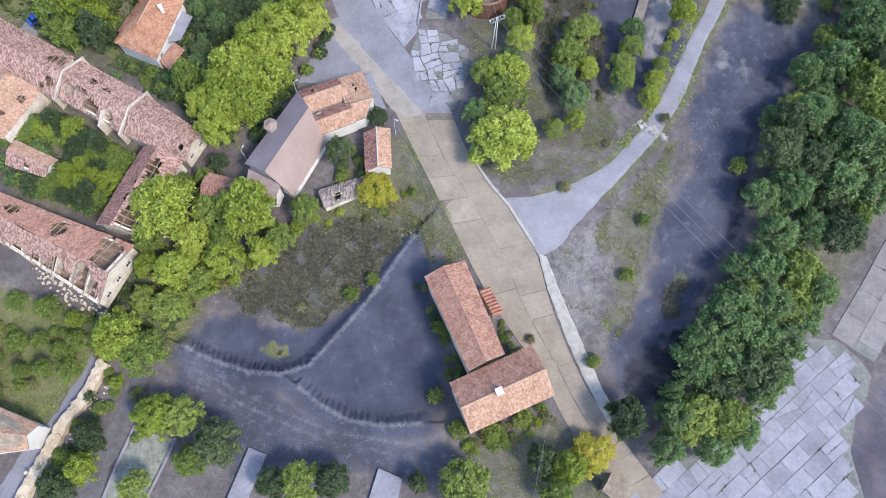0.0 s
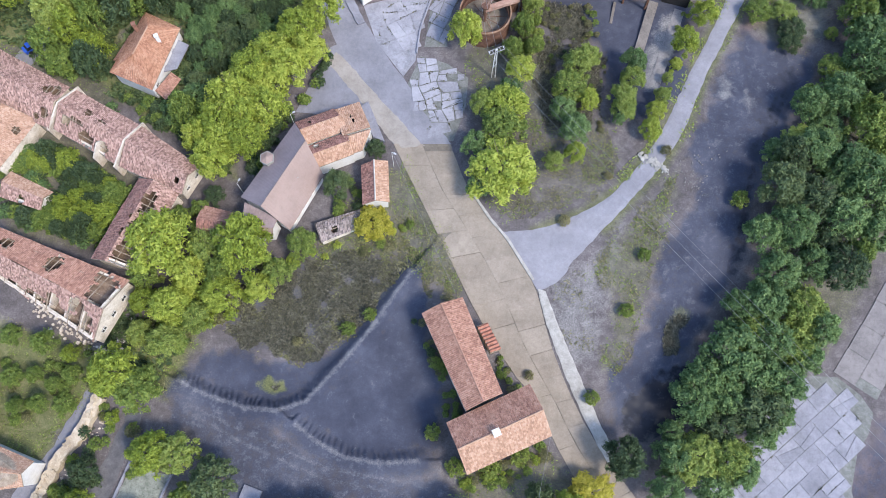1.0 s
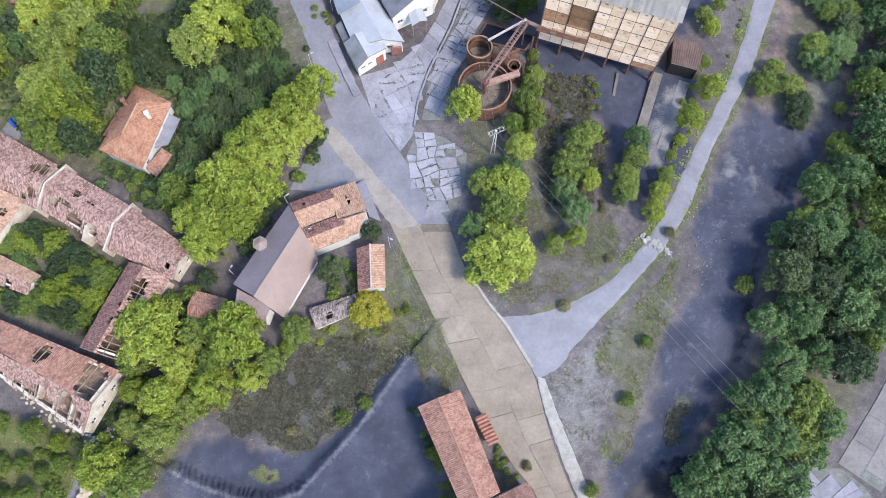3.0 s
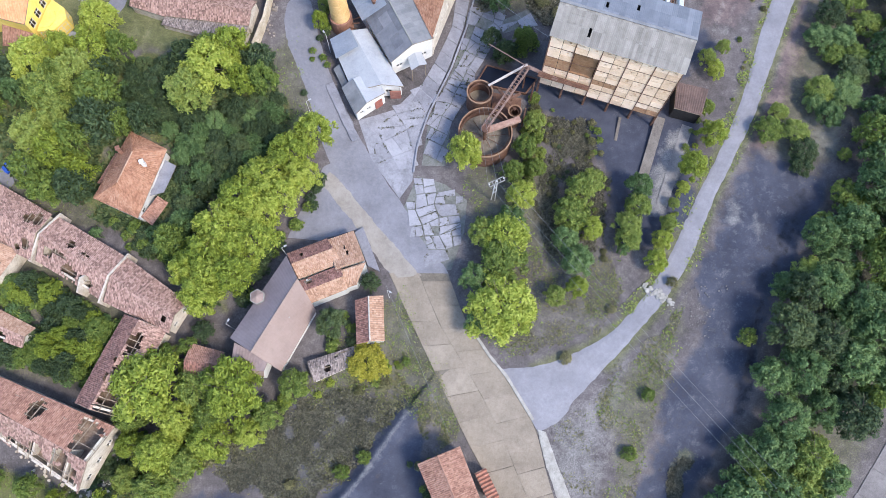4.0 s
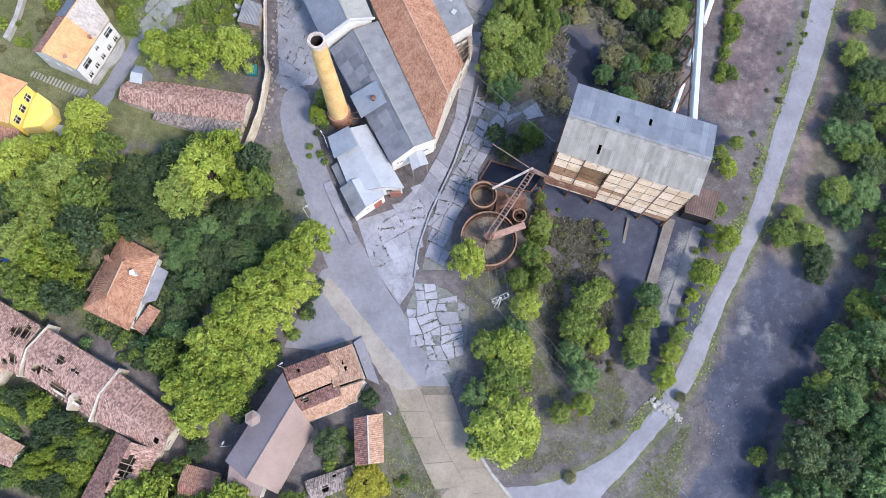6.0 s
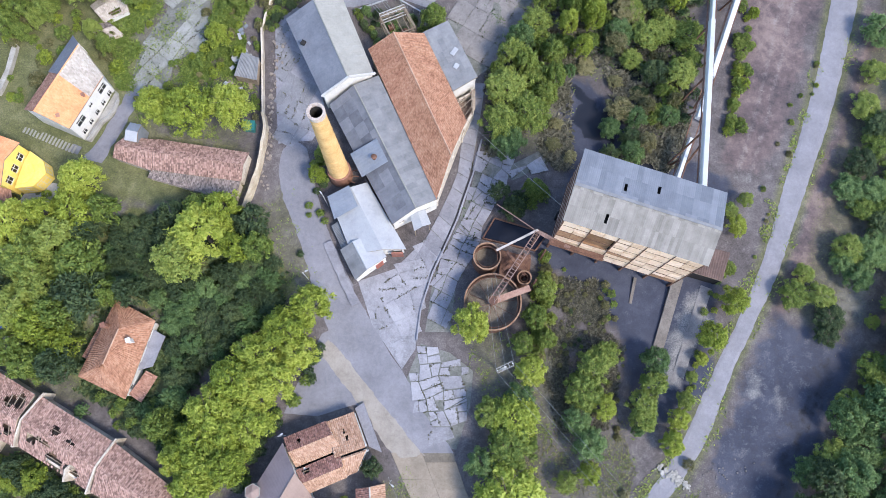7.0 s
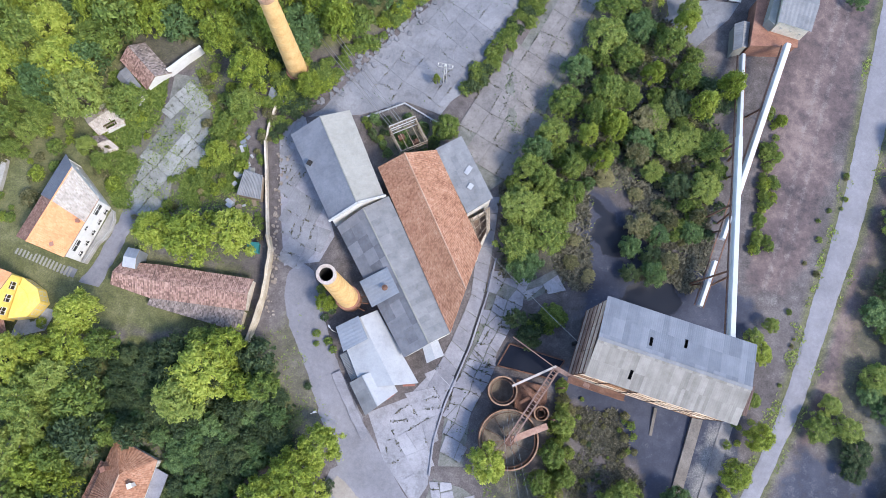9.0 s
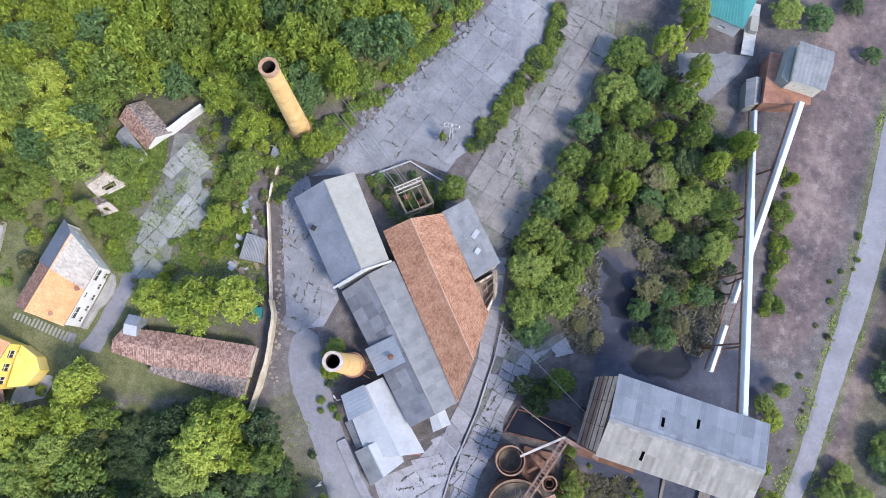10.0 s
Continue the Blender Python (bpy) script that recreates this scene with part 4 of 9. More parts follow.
def broken_slabs(area, size, turn, seed, jitter=0.1, gap=0.06, skip=0.0, stretch=1.4, crack=0.4, bond=0.0):
    """Rows of slabs over an area, many of them cracked across into odd pieces."""
    rng = random.Random(seed)
    ca, sa = math.cos(turn), math.sin(turn)
    xs, ys = [p[0] for p in area], [p[1] for p in area]
    cx, cy, reach = np.mean(xs), np.mean(ys), max(max(xs) - min(xs), max(ys) - min(ys))
    m = int(reach / size) + 2
    knot = {}

    def corner(i, j, row=0):
        key = (i, j, row % 2 if bond else 0)
        if key not in knot:
            u = (i + bond * (row % 2)) * size * stretch + rng.uniform(-jitter, jitter) * size
            v = j * size + rng.uniform(-jitter, jitter) * size
            knot[key] = (cx + u * ca - v * sa, cy + u * sa + v * ca)
        return knot[key]
    out = []
    for i in range(-m, m):
        for j in range(-m, m):
            q = [corner(i, j, j), corner(i + 1, j, j), corner(i + 1, j + 1, j), corner(i, j + 1, j)]
            mx, my = np.mean([p[0] for p in q]), np.mean([p[1] for p in q])
            pieces = [q]
            for _ in range(2):
                more = []
                for poly in pieces:
                    if len(poly) > 2 and rng.random() < crack:
                        px, py = np.mean([p[0] for p in poly]) + rng.uniform(-0.3, 0.3), np.mean([p[1] for p in poly]) + rng.uniform(-0.3, 0.3)
                        an = turn + rng.choice([0, 1.57]) + rng.uniform(-0.35, 0.35)
                        nx, ny = math.cos(an), math.sin(an)
                        more += [clip(poly, px, py, nx, ny), clip(poly, px, py, -nx, -ny)]
                    else:
                        more.append(poly)
                pieces = more
            for poly in pieces:
                if len(poly) < 3 or rng.random() < skip:
                    continue
                px, py = np.mean([p[0] for p in poly]), np.mean([p[1] for p in poly])
                P = np.array(poly + [(px, py)])
                dd = inside(P[:, 0], P[:, 1], area)
                if dd[-1] < 0.1 or dd.min() < -max(1.3, size * 0.45):
                    continue
                keep = poly
                ar = 0.5 * abs(sum(a[0] * b[1] - b[0] * a[1] for a, b in zip(poly, poly[1:] + poly[:1])))
                if ar < 0.25:
                    continue
                for a, b in zip(poly, poly[1:] + poly[:1]):
                    ex, ey = b[0] - a[0], b[1] - a[1]
                    el = math.hypot(ex, ey)
                    if el < 1e-3:
                        continue
                    nx, ny = ey / el, -ex / el
                    if (px - a[0]) * nx + (py - a[1]) * ny > 0:
                        nx, ny = -nx, -ny
                    w = gap * rng.uniform(0.5, 1.3)
                    keep = clip(keep, a[0] - nx * w, a[1] - ny * w, nx, ny)
                if len(keep) > 2:
                    out.append(slab_mesh(keep, rng))
    rng.shuffle(out)
    return out


road_main = part("road_main", strip(MAIN_L, MAIN_R, 0.03, 60), ROADBED)
tagged(road_main, "sunlit beige concrete slab road with weedy joints", "road", kind="structure")
lay(strip_slabs(MAIN_L, MAIN_R, 4.6, 2, 11, 0.009), road_main, ROADCON)
PAVINGS = []


def paving(name, label, area, shapes, mat=CONCRETE, bed=JOINT):
    ob = part(name, flat_area(area, 0.05 if bed is not JOINT else 0.02), bed)
    tagged(ob, label, "pavement", kind="structure")
    PAVINGS.append((ob, shapes, mat))


paving("pavement_works", "cracked grey concrete slabs before the white building", FAN, broken_slabs(FAN, 3.4, 0.45, 21, 0.16, 0.04, 0.02, 1.3, 0.5), PALE_SLAB, PALE_SLAB)
paving("pavement_junction", "broken concrete slabs with grass in the joints", CROSS, broken_slabs(CROSS, 2.7, 0.2, 22, 0.22, 0.1, 0.1, 1.35, 0.5), PALE_SLAB)
paving("pavement_lane", "concrete slab lane beside the tiled hall", LANE_E[0] + LANE_E[1][::-1], strip_slabs(*LANE_E, 2.9, 1, 23, 0.05))
paving("pavement_track", "old broken slab track below a kerb", LANE_F[0] + LANE_F[1][::-1], broken_slabs(LANE_F[0] + LANE_F[1][::-1], 2.3, 1.15, 24, 0.2, 0.08, 0.06, 1.2, 0.35))
paving("pavement_north", "wide concrete yard with long cracks", YARD_N, broken_slabs(YARD_N, 3.6, 0.95, 25, 0.07, 0.022, 0.015, 1.6, 0.32), BIG_SLAB, BIG_SLAB)
paving("pavement_northeast", "dusty concrete yard behind a hedge", YARD_NE, broken_slabs(YARD_NE, 3.4, 1.05, 26, 0.05, 0.025, 0.02, 1.4, 0.25), stained("dusty_concrete", (0.118, 0.11, 0.107), (0.18, 0.168, 0.164), (0.242, 0.23, 0.223), 0.4, 5, piece=0.07, dirt=0.7, dirt_col=(0.1, 0.092, 0.08)))
paving("pavement_apron", "grey concrete apron before the teal shed", APRON, broken_slabs(APRON, 2.6, 0.4, 31, 0.05, 0.014, 0.0, 1.3, 0.15), BIG_SLAB, BIG_SLAB)
paving("pavement_patch", "pale broken slabs left in the scrub", PATCH, broken_slabs(PATCH, 2.6, 0.45, 32, 0.2, 0.06, 0.05, 1.4, 0.4), PALE_SLAB)
paving("pavement_east", "pale concrete slab yard across the riverbed", EAST, broken_slabs(EAST, 2.9, 0.69, 27, 0.025, 0.035, 0.0, 1.5, 0.16, 0.5))
paving("pavement_east_road", "concrete slab road beside dark trees", EAST_RD[0] + EAST_RD[1][::-1], strip_slabs(*EAST_RD, 5.0, 2, 28, 0.03), stained("brown_slab", (0.125, 0.115, 0.113), (0.175, 0.16, 0.156), (0.225, 0.207, 0.2), 0.4, 5, piece=0.08, dirt=0.4))
paving("pavement_west", "broken concrete yard beside the grey shed", YARD_W, broken_slabs(YARD_W, 2.9, 1.15, 29, 0.15, 0.05, 0.05, 1.4, 0.45), BIG_SLAB, CONCRETE)
paving("pavement_garden", "mossy concrete patches in an overgrown garden", GARDEN, broken_slabs(GARDEN, 3.0, 0.9, 30, 0.14, 0.05, 0.2, 1.3, 0.4), stained("mossy_slab", (0.15, 0.155, 0.14), (0.23, 0.235, 0.22), (0.31, 0.315, 0.3), 0.3, 4, piece=0.04, dirt=0.8, dirt_col=(0.1, 0.115, 0.07)))


# ---- building tools ----
def inset(poly, d):
    """A polygon (counter-clockwise) drawn in by d metres."""
    n, out = len(poly), []
    for i in range(n):
        p, a, b = (Vector(poly[j % n]) for j in (i, i - 1, i + 1))
        e0, e1 = (p - a).normalized(), (b - p).normalized()
        n0, n1 = Vector((-e0.y, e0.x)), Vector((-e1.y, e1.x))
        k = (n0 + n1).normalized()
        q = p + k * (d / max(k.dot(n0), 0.3))
        out.append((q.x, q.y))
    return out


def window(parent, p0, p1, u, z, w, h, mat=None, depth=0.14, name="window"):
    """A window in a wall whose outer face runs from p0 to p1: a casing with bars and a dark pane."""
    d = (Vector(p1) - Vector(p0)).normalized()
    inn = Vector((-d.y, d.x)) * depth
    a = Vector(p0) + d * u + inn
    b = a + d * w
    m = (a + b) / 2
    lo, hi, mid = 0.07, h * 0.62, w / 2
    fr = Shape().wall((a.x, a.y), (b.x, b.y), z, z + h, 0.08, [(u0, u1, v0, v1) for u0, u1 in ((0.07, mid - 0.035), (mid + 0.035, w - 0.07)) for v0, v1 in ((lo, hi - 0.03), (hi + 0.03, h - 0.07))])
    win = part(name, fr, mat or WHITEWALL, parent)
    off = Vector((-d.y, d.x)) * 0.09
    a, b = a + off, b + off
    part("pane", Shape().prism([(a.x, a.y), (b.x, b.y), (b.x - d.y * 0.03, b.y + d.x * 0.03), (a.x - d.y * 0.03, a.y + d.x * 0.03)], z, z + h), GLASS, win)
    return win


def walls(parent, poly, z0, z1, mat, openings=None, thick=0.35, win_mat=None, panes=True):
    """Walls round a polygon (counter-clockwise). openings: side -> list of (u, z, w, h)."""
    for i in range(len(poly)):
        p0, p1 = poly[i], poly[(i + 1) % len(poly)]
        ops = (openings or {}).get(i, [])
        holes = [(u, u + w, z - z0, z + h - z0) for u, z, w, h in ops]
        zb = z0
        part("wall", Shape().wall(p0, p1, zb, z1, thick, holes), mat, parent)
        for u, z, w, h in ops if panes else ():
            window(parent, p0, p1, u, z, w, h, win_mat)


def even(length, n, w, h, z, margin=1.2):
    """n openings spread over a wall."""
    gap = (length - 2 * margin - w) / max(n - 1, 1)
    return [(margin + i * gap, z, w, h) for i in range(n)]


def dist(a, b):
    return math.hypot(a[0] - b[0], a[1] - b[1])


DEBRIS = stained("brick_dust", (0.1, 0.07, 0.052), (0.2, 0.145, 0.11), (0.33, 0.255, 0.2), 0.6, 4, dirt=0.5, dirt_col=(0.06, 0.05, 0.045))


def gabled(name, label, category, quad, eave, ridge, base, mats, wall, lean=0.5, over=0.4, rib=0.3, course=0.4, amp=0.032, holes=((), ()), openings=None, deck=True, rags=0.0,
           hip=(0.0, 0.0), cap=None, group="", win_mat=None, floor=None, wall_lift=0.0, panes=True):
    """A house under a two-sided roof. quad: eave corners counter-clockwise, 0-1 and 2-3 the long sides; eave: heights of both sides; lean: where between the sides the ridge runs."""
    ze = eave if isinstance(eave, (tuple, list)) else (eave, eave)
    A, B, C, D = (Vector(q) for q in quad)
    r0, r1 = A * (1 - lean) + D * lean, B * (1 - lean) + C * lean
    s0, s1 = r0 + (r1 - r0) * hip[0], r1 + (r0 - r1) * hip[1]
    ctr = (A + B + C + D) / 4
    ob = thing(name, (ctr.x, ctr.y, base), label, category, group)
    mats = mats if isinstance(mats, (list, tuple)) else [mats, mats]
    P = lambda q, z: (q.x, q.y, z)
    rng = random.Random(int(abs(ctr.x * 7 + ctr.y * 13)))
    planes = [(P(A, ze[0]), P(B, ze[0]), P(s1, ridge), P(s0, ridge), mats[0], holes[0]), (P(C, ze[1]), P(D, ze[1]), P(s0, ridge), P(s1, ridge), mats[1], holes[1])]
    for a, b, c, d, m, hs in planes:
        rf = part("roof", Shape().roof(a, b, c, d, rib, course, amp, hs, rng, rags), m, ob)
        if deck and not hs:
            low = Shape()
            q = [Vector(p) - Vector((0, 0, 0.1)) for p in (a, b, c, d)]
            k = [p - Vector((0, 0, 0.14)) for p in q]
            low.v = [tuple(p) for p in q + k]
            low.f = [(0, 1, 2, 3), (7, 6, 5, 4), (0, 4, 5, 1), (1, 5, 6, 2), (2, 6, 7, 3), (3, 7, 4, 0)]
            part("roof_deck", low, TIMBER, rf)
        else:
            n = max(2, round((Vector(b) - Vector(a)).length / 1.1))
            for i in range(n + 1):
                f = i / n
                if rng.random() < 0.3:
                    continue
                part("rafter", Shape().beam(Vector(a).lerp(Vector(b), f) - Vector((0, 0, 0.2)), Vector(d).lerp(Vector(c), f) - Vector((0, 0, 0.2)), 0.12, 0.16), TIMBER, rf)
            for f in (0.33, 0.7):
                part("purlin", Shape().beam(Vector(a).lerp(Vector(d), f) - Vector((0, 0, 0.14)), Vector(b).lerp(Vector(c), f) - Vector((0, 0, 0.14)), 0.1, 0.1), TIMBER, rf)
    if hip[0]:
        part("roof", Shape().roof(P(D, ze[1]), P(A, ze[0]), P(s0, ridge), P(s0, ridge), rib, course, amp), mats[0], ob)
    if hip[1]:
        part("roof", Shape().roof(P(B, ze[0]), P(C, ze[1]), P(s1, ridge), P(s1, ridge), rib, course, amp), mats[1], ob)
    if cap:
        part("ridge_cap", Shape().tube(P(s0, ridge + 0.02), P(s1, ridge + 0.02), 0.14, n=8), cap, ob)
    W = inset([tuple(q) for q in quad], over)
    slope0 = (ridge - ze[0]) / max((A - r0).length, 0.1)
    slope1 = (ridge - ze[1]) / max((D - r0).length, 0.1)
    top = [ze[0] + slope0 * over - 0.3, 0, ze[1] + slope1 * over - 0.3, 0]
    low = min(top[0], top[2])
    for i in range(4):
        p0, p1 = W[i], W[(i + 1) % 4]
        zt = top[i] if i in (0, 2) else low
        ops = (openings or {}).get(i, [])
        part("wall", Shape().wall(p0, p1, base, zt + wall_lift, 0.35, [(u, u + w, z - base, z + h - base) for u, z, w, h in ops]), wall, ob)
        for u, z, w, h in ops if panes else ():
            window(ob, p0, p1, u, z, w, h, win_mat)
        if i in (1, 3) and not hip[1 if i == 1 else 0]:
            f = lean if i == 1 else 1 - lean
            m = Vector(p0).lerp(Vector(p1), f)
            d = (Vector(p1) - Vector(p0)).normalized()
            t = Vector((-d.y, d.x)) * 0.35
            a, b = Vector(p0), Vector(p1)
            za, zb = (top[0], top[2]) if i == 1 else (top[2], top[0])
            g = Shape()
            out = [(a.x, a.y, low), (b.x, b.y, low), (b.x, b.y, zb), (m.x, m.y, ridge - 0.35), (a.x, a.y, za)]
            inn = [(x + t.x, y + t.y, z) for x, y, z in out]
            n = len(out)
            g.v = out + inn
            g.f = [tuple(range(n)), tuple(reversed(range(n, 2 * n)))] + [(k, n + k, n + (k + 1) % n, (k + 1) % n) for k in range(n)]
            part("gable", g, wall, ob)
    if floor is not None:
        part("attic_floor", Shape().prism(inset(W, 0.4), floor - 0.15, floor), DEBRIS, ob)
    return ob


def stack(parent, x, y, z, h=1.0, w=0.7, mat=None, turn=0.4):
    """A chimney stack with a cap on a roof."""
    s = part("chimney", Shape().box((x, y, z + h / 2 - 0.4), (w, w, h + 0.8), turn), mat or WHITEWALL, parent)
    part("chimney_cap", Shape().box((x, y, z + h + 0.05), (w + 0.2, w + 0.2, 0.1), turn), mat or WHITEWALL, s)


# ---- the tiled L-shaped store by the road ----
store = gabled("storehouse", "long tiled storehouse wing beside the concrete road", "building", [(-2.6, 28.2), (4.7, 12.6), (10.5, 15.4), (4.1, 31.0)], 3.0, 4.8, -5.2, [TILE_RED, TILE_RED], OLDWALL, 0.47, cap=TILE_RED,
               openings={2: even(16, 3, 1.2, 1.4, -1.0, 2.0), 0: even(17, 4, 1.1, 1.3, -0.8, 2.0)})
# Orange south slope against red north: the sun's side is put into the tile colour.
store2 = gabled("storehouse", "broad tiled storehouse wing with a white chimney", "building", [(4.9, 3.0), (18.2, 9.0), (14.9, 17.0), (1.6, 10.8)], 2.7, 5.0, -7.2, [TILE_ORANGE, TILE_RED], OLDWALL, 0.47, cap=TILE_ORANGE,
                openings={0: even(14, 4, 1.1, 1.4, -1.2, 1.5), 1: even(8, 2, 1.1, 1.4, -1.2, 2.0)})
stack(store2, 9.3, 9.2, 4.6, 1.0, 1.0)
RED_SHEET = stained("red_corrugated_sheet", (0.17, 0.07, 0.048), (0.29, 0.125, 0.085), (0.38, 0.19, 0.14), 0.8, 6)
gabled("lean_to", "low lean-to with rusty corrugated roof by the storehouse", "shed", [(6.6, 26.8), (8.9, 22.4), (10.7, 23.2), (8.4, 27.7)], (-0.4, -1.2), -0.5, -3.4, [RED_SHEET, RED_SHEET], TIMBER, 0.1, 0.15, 0.62, 3.0, 0.13)

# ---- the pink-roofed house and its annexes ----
# The northwest slope gets a mauve copy of the pink sheet, its shade coloured in.
house = gabled("house", "large house with pinkish sheet roof and white walls", "house", [(-25.3, 42.4), (-20.2, 52.6), (-25.4, 61.4), (-33.5, 47.4)], (2.7, 5.0), 7.4, 0.0, [SHEET_PINK, stained("shaded_pinkish_roof_sheet", (0.165, 0.135, 0.14), (0.205, 0.168, 0.174), (0.24, 0.2, 0.205), 0.3, 9, 0.6, 0.1, dirt=0.12)], WHITEWALL, 0.49, 0.35, 0.5, 6.0, 0.008, cap=SHEET_PINK,
               openings={0: even(11.5, 5, 0.9, 1.2, 1.0, 1.2), 3: even(8, 2, 0.9, 1.2, 1.6, 2.0)})
TC = (-29.3, 54.0)
hexa = lambda r: [(TC[0] + r * math.cos(0.55 + math.pi / 3 * k), TC[1] + r * math.sin(0.55 + math.pi / 3 * k)) for k in range(6)]
turret = part("turret", Shape().prism(hexa(1.15), 4.0, 6.5), SHEET_PALE, house, "low six-sided pale roof turret")
cone = Shape()
for a, b in zip(hexa(1.25), hexa(1.25)[1:] + hexa(1.25)[:1]):
    cone.face([(*a, 6.52), (*b, 6.52), (*TC, 7.1)])
part("turret_roof", cone, SHEET_PINK, turret)
for a, b in zip(hexa(1.25), hexa(1.25)[1:] + hexa(1.25)[:1]):
    part("turret_rim", Shape().beam((*a, 6.54), (*b, 6.54), 0.1, 0.1), SHEET_PALE, turret)
stack(house, -24.3, 51.0, 5.0, 0.5, 0.4, SHEET_PALE)
gabled("house_extension", "low brown-roofed extension at the house's end", "building", [(-33.2, 40.9), (-28.0, 41.4), (-27.2, 43.9), (-33.0, 46.8)], (3.0, 4.2), 4.4, -0.5, [SHEET_PINK, stained("plum_roof_sheet", (0.2, 0.15, 0.145), (0.26, 0.2, 0.19), (0.32, 0.25, 0.24), 0.3, 9, 0.6, 0.1)], WHITEWALL, 0.3, 0.3, 0.5, 5, 0.012)
gabled("cottage", "small dark-tiled cottage half hidden by trees", "house", [(-41.2, 40.6), (-35.2, 41.0), (-34.9, 45.4), (-40.6, 46.8)], 2.6, 4.2, -0.6, [TILE_DUSK_SHADE, TILE_RED], OLDWALL, 0.5)
# Annex slopes: orange towards the sun, dusky away from it, shading put into the tiles.
annex = gabled("annex", "tiled annex with holed terracotta roof", "building", [(-23.2, 57.6), (-16.0, 60.6), (-18.9, 64.9), (-25.6, 62.1)], (4.3, 3.9), 5.4, 0.2, [TILE_ORANGE, TILE_DUSK_SHADE], WHITEWALL, 0.52, 0.1, holes=((), ((0.7, 0.55, 0.05, 0.1),)), deck=True)
gabled("annex", "second tiled annex gable over a white wall", "building", [(-21.0, 53.6), (-15.0, 56.2), (-16.4, 60.1), (-23.2, 57.2)], (3.7, 4.3), 5.5, 0.2, [TILE_ORANGE, TILE_DUSK_SHADE], WHITEWALL, 0.45, 0.1, holes=((), ((0.8, 0.3, 0.09, 0.2),)))
gabled("annex", "tan-tiled annex roof facing the junction", "building", [(-17.0, 59.2), (-12.2, 60.9), (-14.5, 66.4), (-19.0, 64.7)], (4.9, 3.7), 4.95, 0.2, [TILE_ORANGE, TILE_ORANGE], WHITEWALL, 0.05, 0.1, holes=((), ((0.45, 0.62, 0.05, 0.08), (0.5, 0.45, 0.04, 0.06))))
gabled("annex", "tan-tiled annex slope above a white wall", "building", [(-15.3, 56.3), (-13.5, 57.0), (-12.0, 60.6), (-16.8, 58.9)], (3.6, 4.8), 4.95, 0.2, [TILE_ORANGE, TILE_ORANGE], WHITEWALL, 0.93, 0.1)
part("loading_dock", Shape().prism([(-14.6, 67.0), (-12.0, 60.9), (-9.9, 60.0), (-13.2, 68.0)], -0.2, 1.0), CONCRETE)
tagged(bpy.data.objects["loading_dock"], "worn grey concrete dock beside the annex", "dock")
# East slope coloured as sunlit, west slope as shaded.
shed = gabled("outbuilding", "narrow tiled outbuilding with a sunlit and a shaded roof slope", "shed", [(-8.5, 47.6), (-9.0, 55.3), (-13.7, 54.4), (-13.1, 47.0)], 3.1, 4.5, -0.6, [TILE_ORANGE, TILE_DUSK_SHADE], WHITEWALL, 0.5, cap=TILE_PALE)
gabled("ruined_shed", "low ruined shed with a collapsing tiled roof", "shed", [(-20.2, 40.9), (-14.2, 43.6), (-13.2, 47.2), (-21.5, 44.3)], (0.5, 0.9), 1.3, -2.0, [TILE_GREY, TILE_GREY], OLDWALL, 0.6, 0.2, holes=(((0.4, 0.6, 0.08, 0.25),), ((0.2, 0.4, 0.12, 0.2), (0.4, 0.5, 0.06, 0.2))), floor=-0.9)

PLASTER = stained("old_plaster", (0.3, 0.25, 0.2), (0.48, 0.42, 0.35), (0.62, 0.56, 0.48), 0.7, 4, dirt=0.45, dirt_col=(0.24, 0.17, 0.13))
# ---- the ruined terrace round a courtyard ----
gabled("ruined_terrace", "roofless end of a ruined tiled terrace", "building", [(-80.5, 65.5), (-68.6, 60.1), (-66.2, 68.3), (-84, 78.0)], 4.3, 6.3, 0.2, [TILE_OLD, TILE_OLD], OLDWALL, 0.5, holes=(((0.9, 0.45, 0.05, 0.2), (0.8, 0.25, 0.04, 0.12)), ((0.08, 0.45, 0.05, 0.25), (0.16, 0.6, 0.05, 0.2))), floor=2.2, rags=0.25, openings={0: even(13, 4, 1.0, 1.5, 1.6, 1.2)})
gabled("ruined_terrace", "ruined terrace with gaping holes in old tiles", "building", [(-67.9, 60.2), (-56.0, 53.6), (-52.9, 61.2), (-65.6, 68.2)], 4.1, 6.1, 0.2, [TILE_OLD, TILE_OLD], OLDWALL, 0.5, holes=(((0.5, 0.3, 0.12, 0.3), (0.75, 0.25, 0.1, 0.28), (0.15, 0.55, 0.06, 0.2), (0.3, 0.7, 0.12, 0.08)), ((0.6, 0.7, 0.06, 0.15), (0.38, 0.78, 0.05, 0.1))), floor=2.0, rags=0.25, openings={0: even(13, 5, 1.0, 1.5, 1.5, 1.0)})
gabled("ruined_terrace", "long weathered terrace roof with a broken gable", "building", [(-55.5, 53.3), (-44.0, 48.2), (-41.4, 53.4), (-52.6, 61.0)], 4.0, 6.0, 0.2, [TILE_OLD, TILE_OLD], OLDWALL, 0.5, holes=(((0.88, 0.55, 0.04, 0.17),), ()), floor=2.0, rags=0.2, openings={1: even(5.5, 2, 0.9, 1.3, 1.5, 1.0)})
gabled("ruined_terrace", "sunlit orange wing of the ruined terrace", "building", [(-76.0, 52.0), (-70.8, 61.8), (-82.0, 66.0), (-86.5, 56.5)], 4.2, 6.4, 0.2, [TILE_ORANGE, TILE_ORANGE], OLDWALL, 0.5, holes=(((0.35, 0.5, 0.05, 0.1), (0.7, 0.3, 0.06, 0.12)), ()), rags=0.2, floor=2.0)
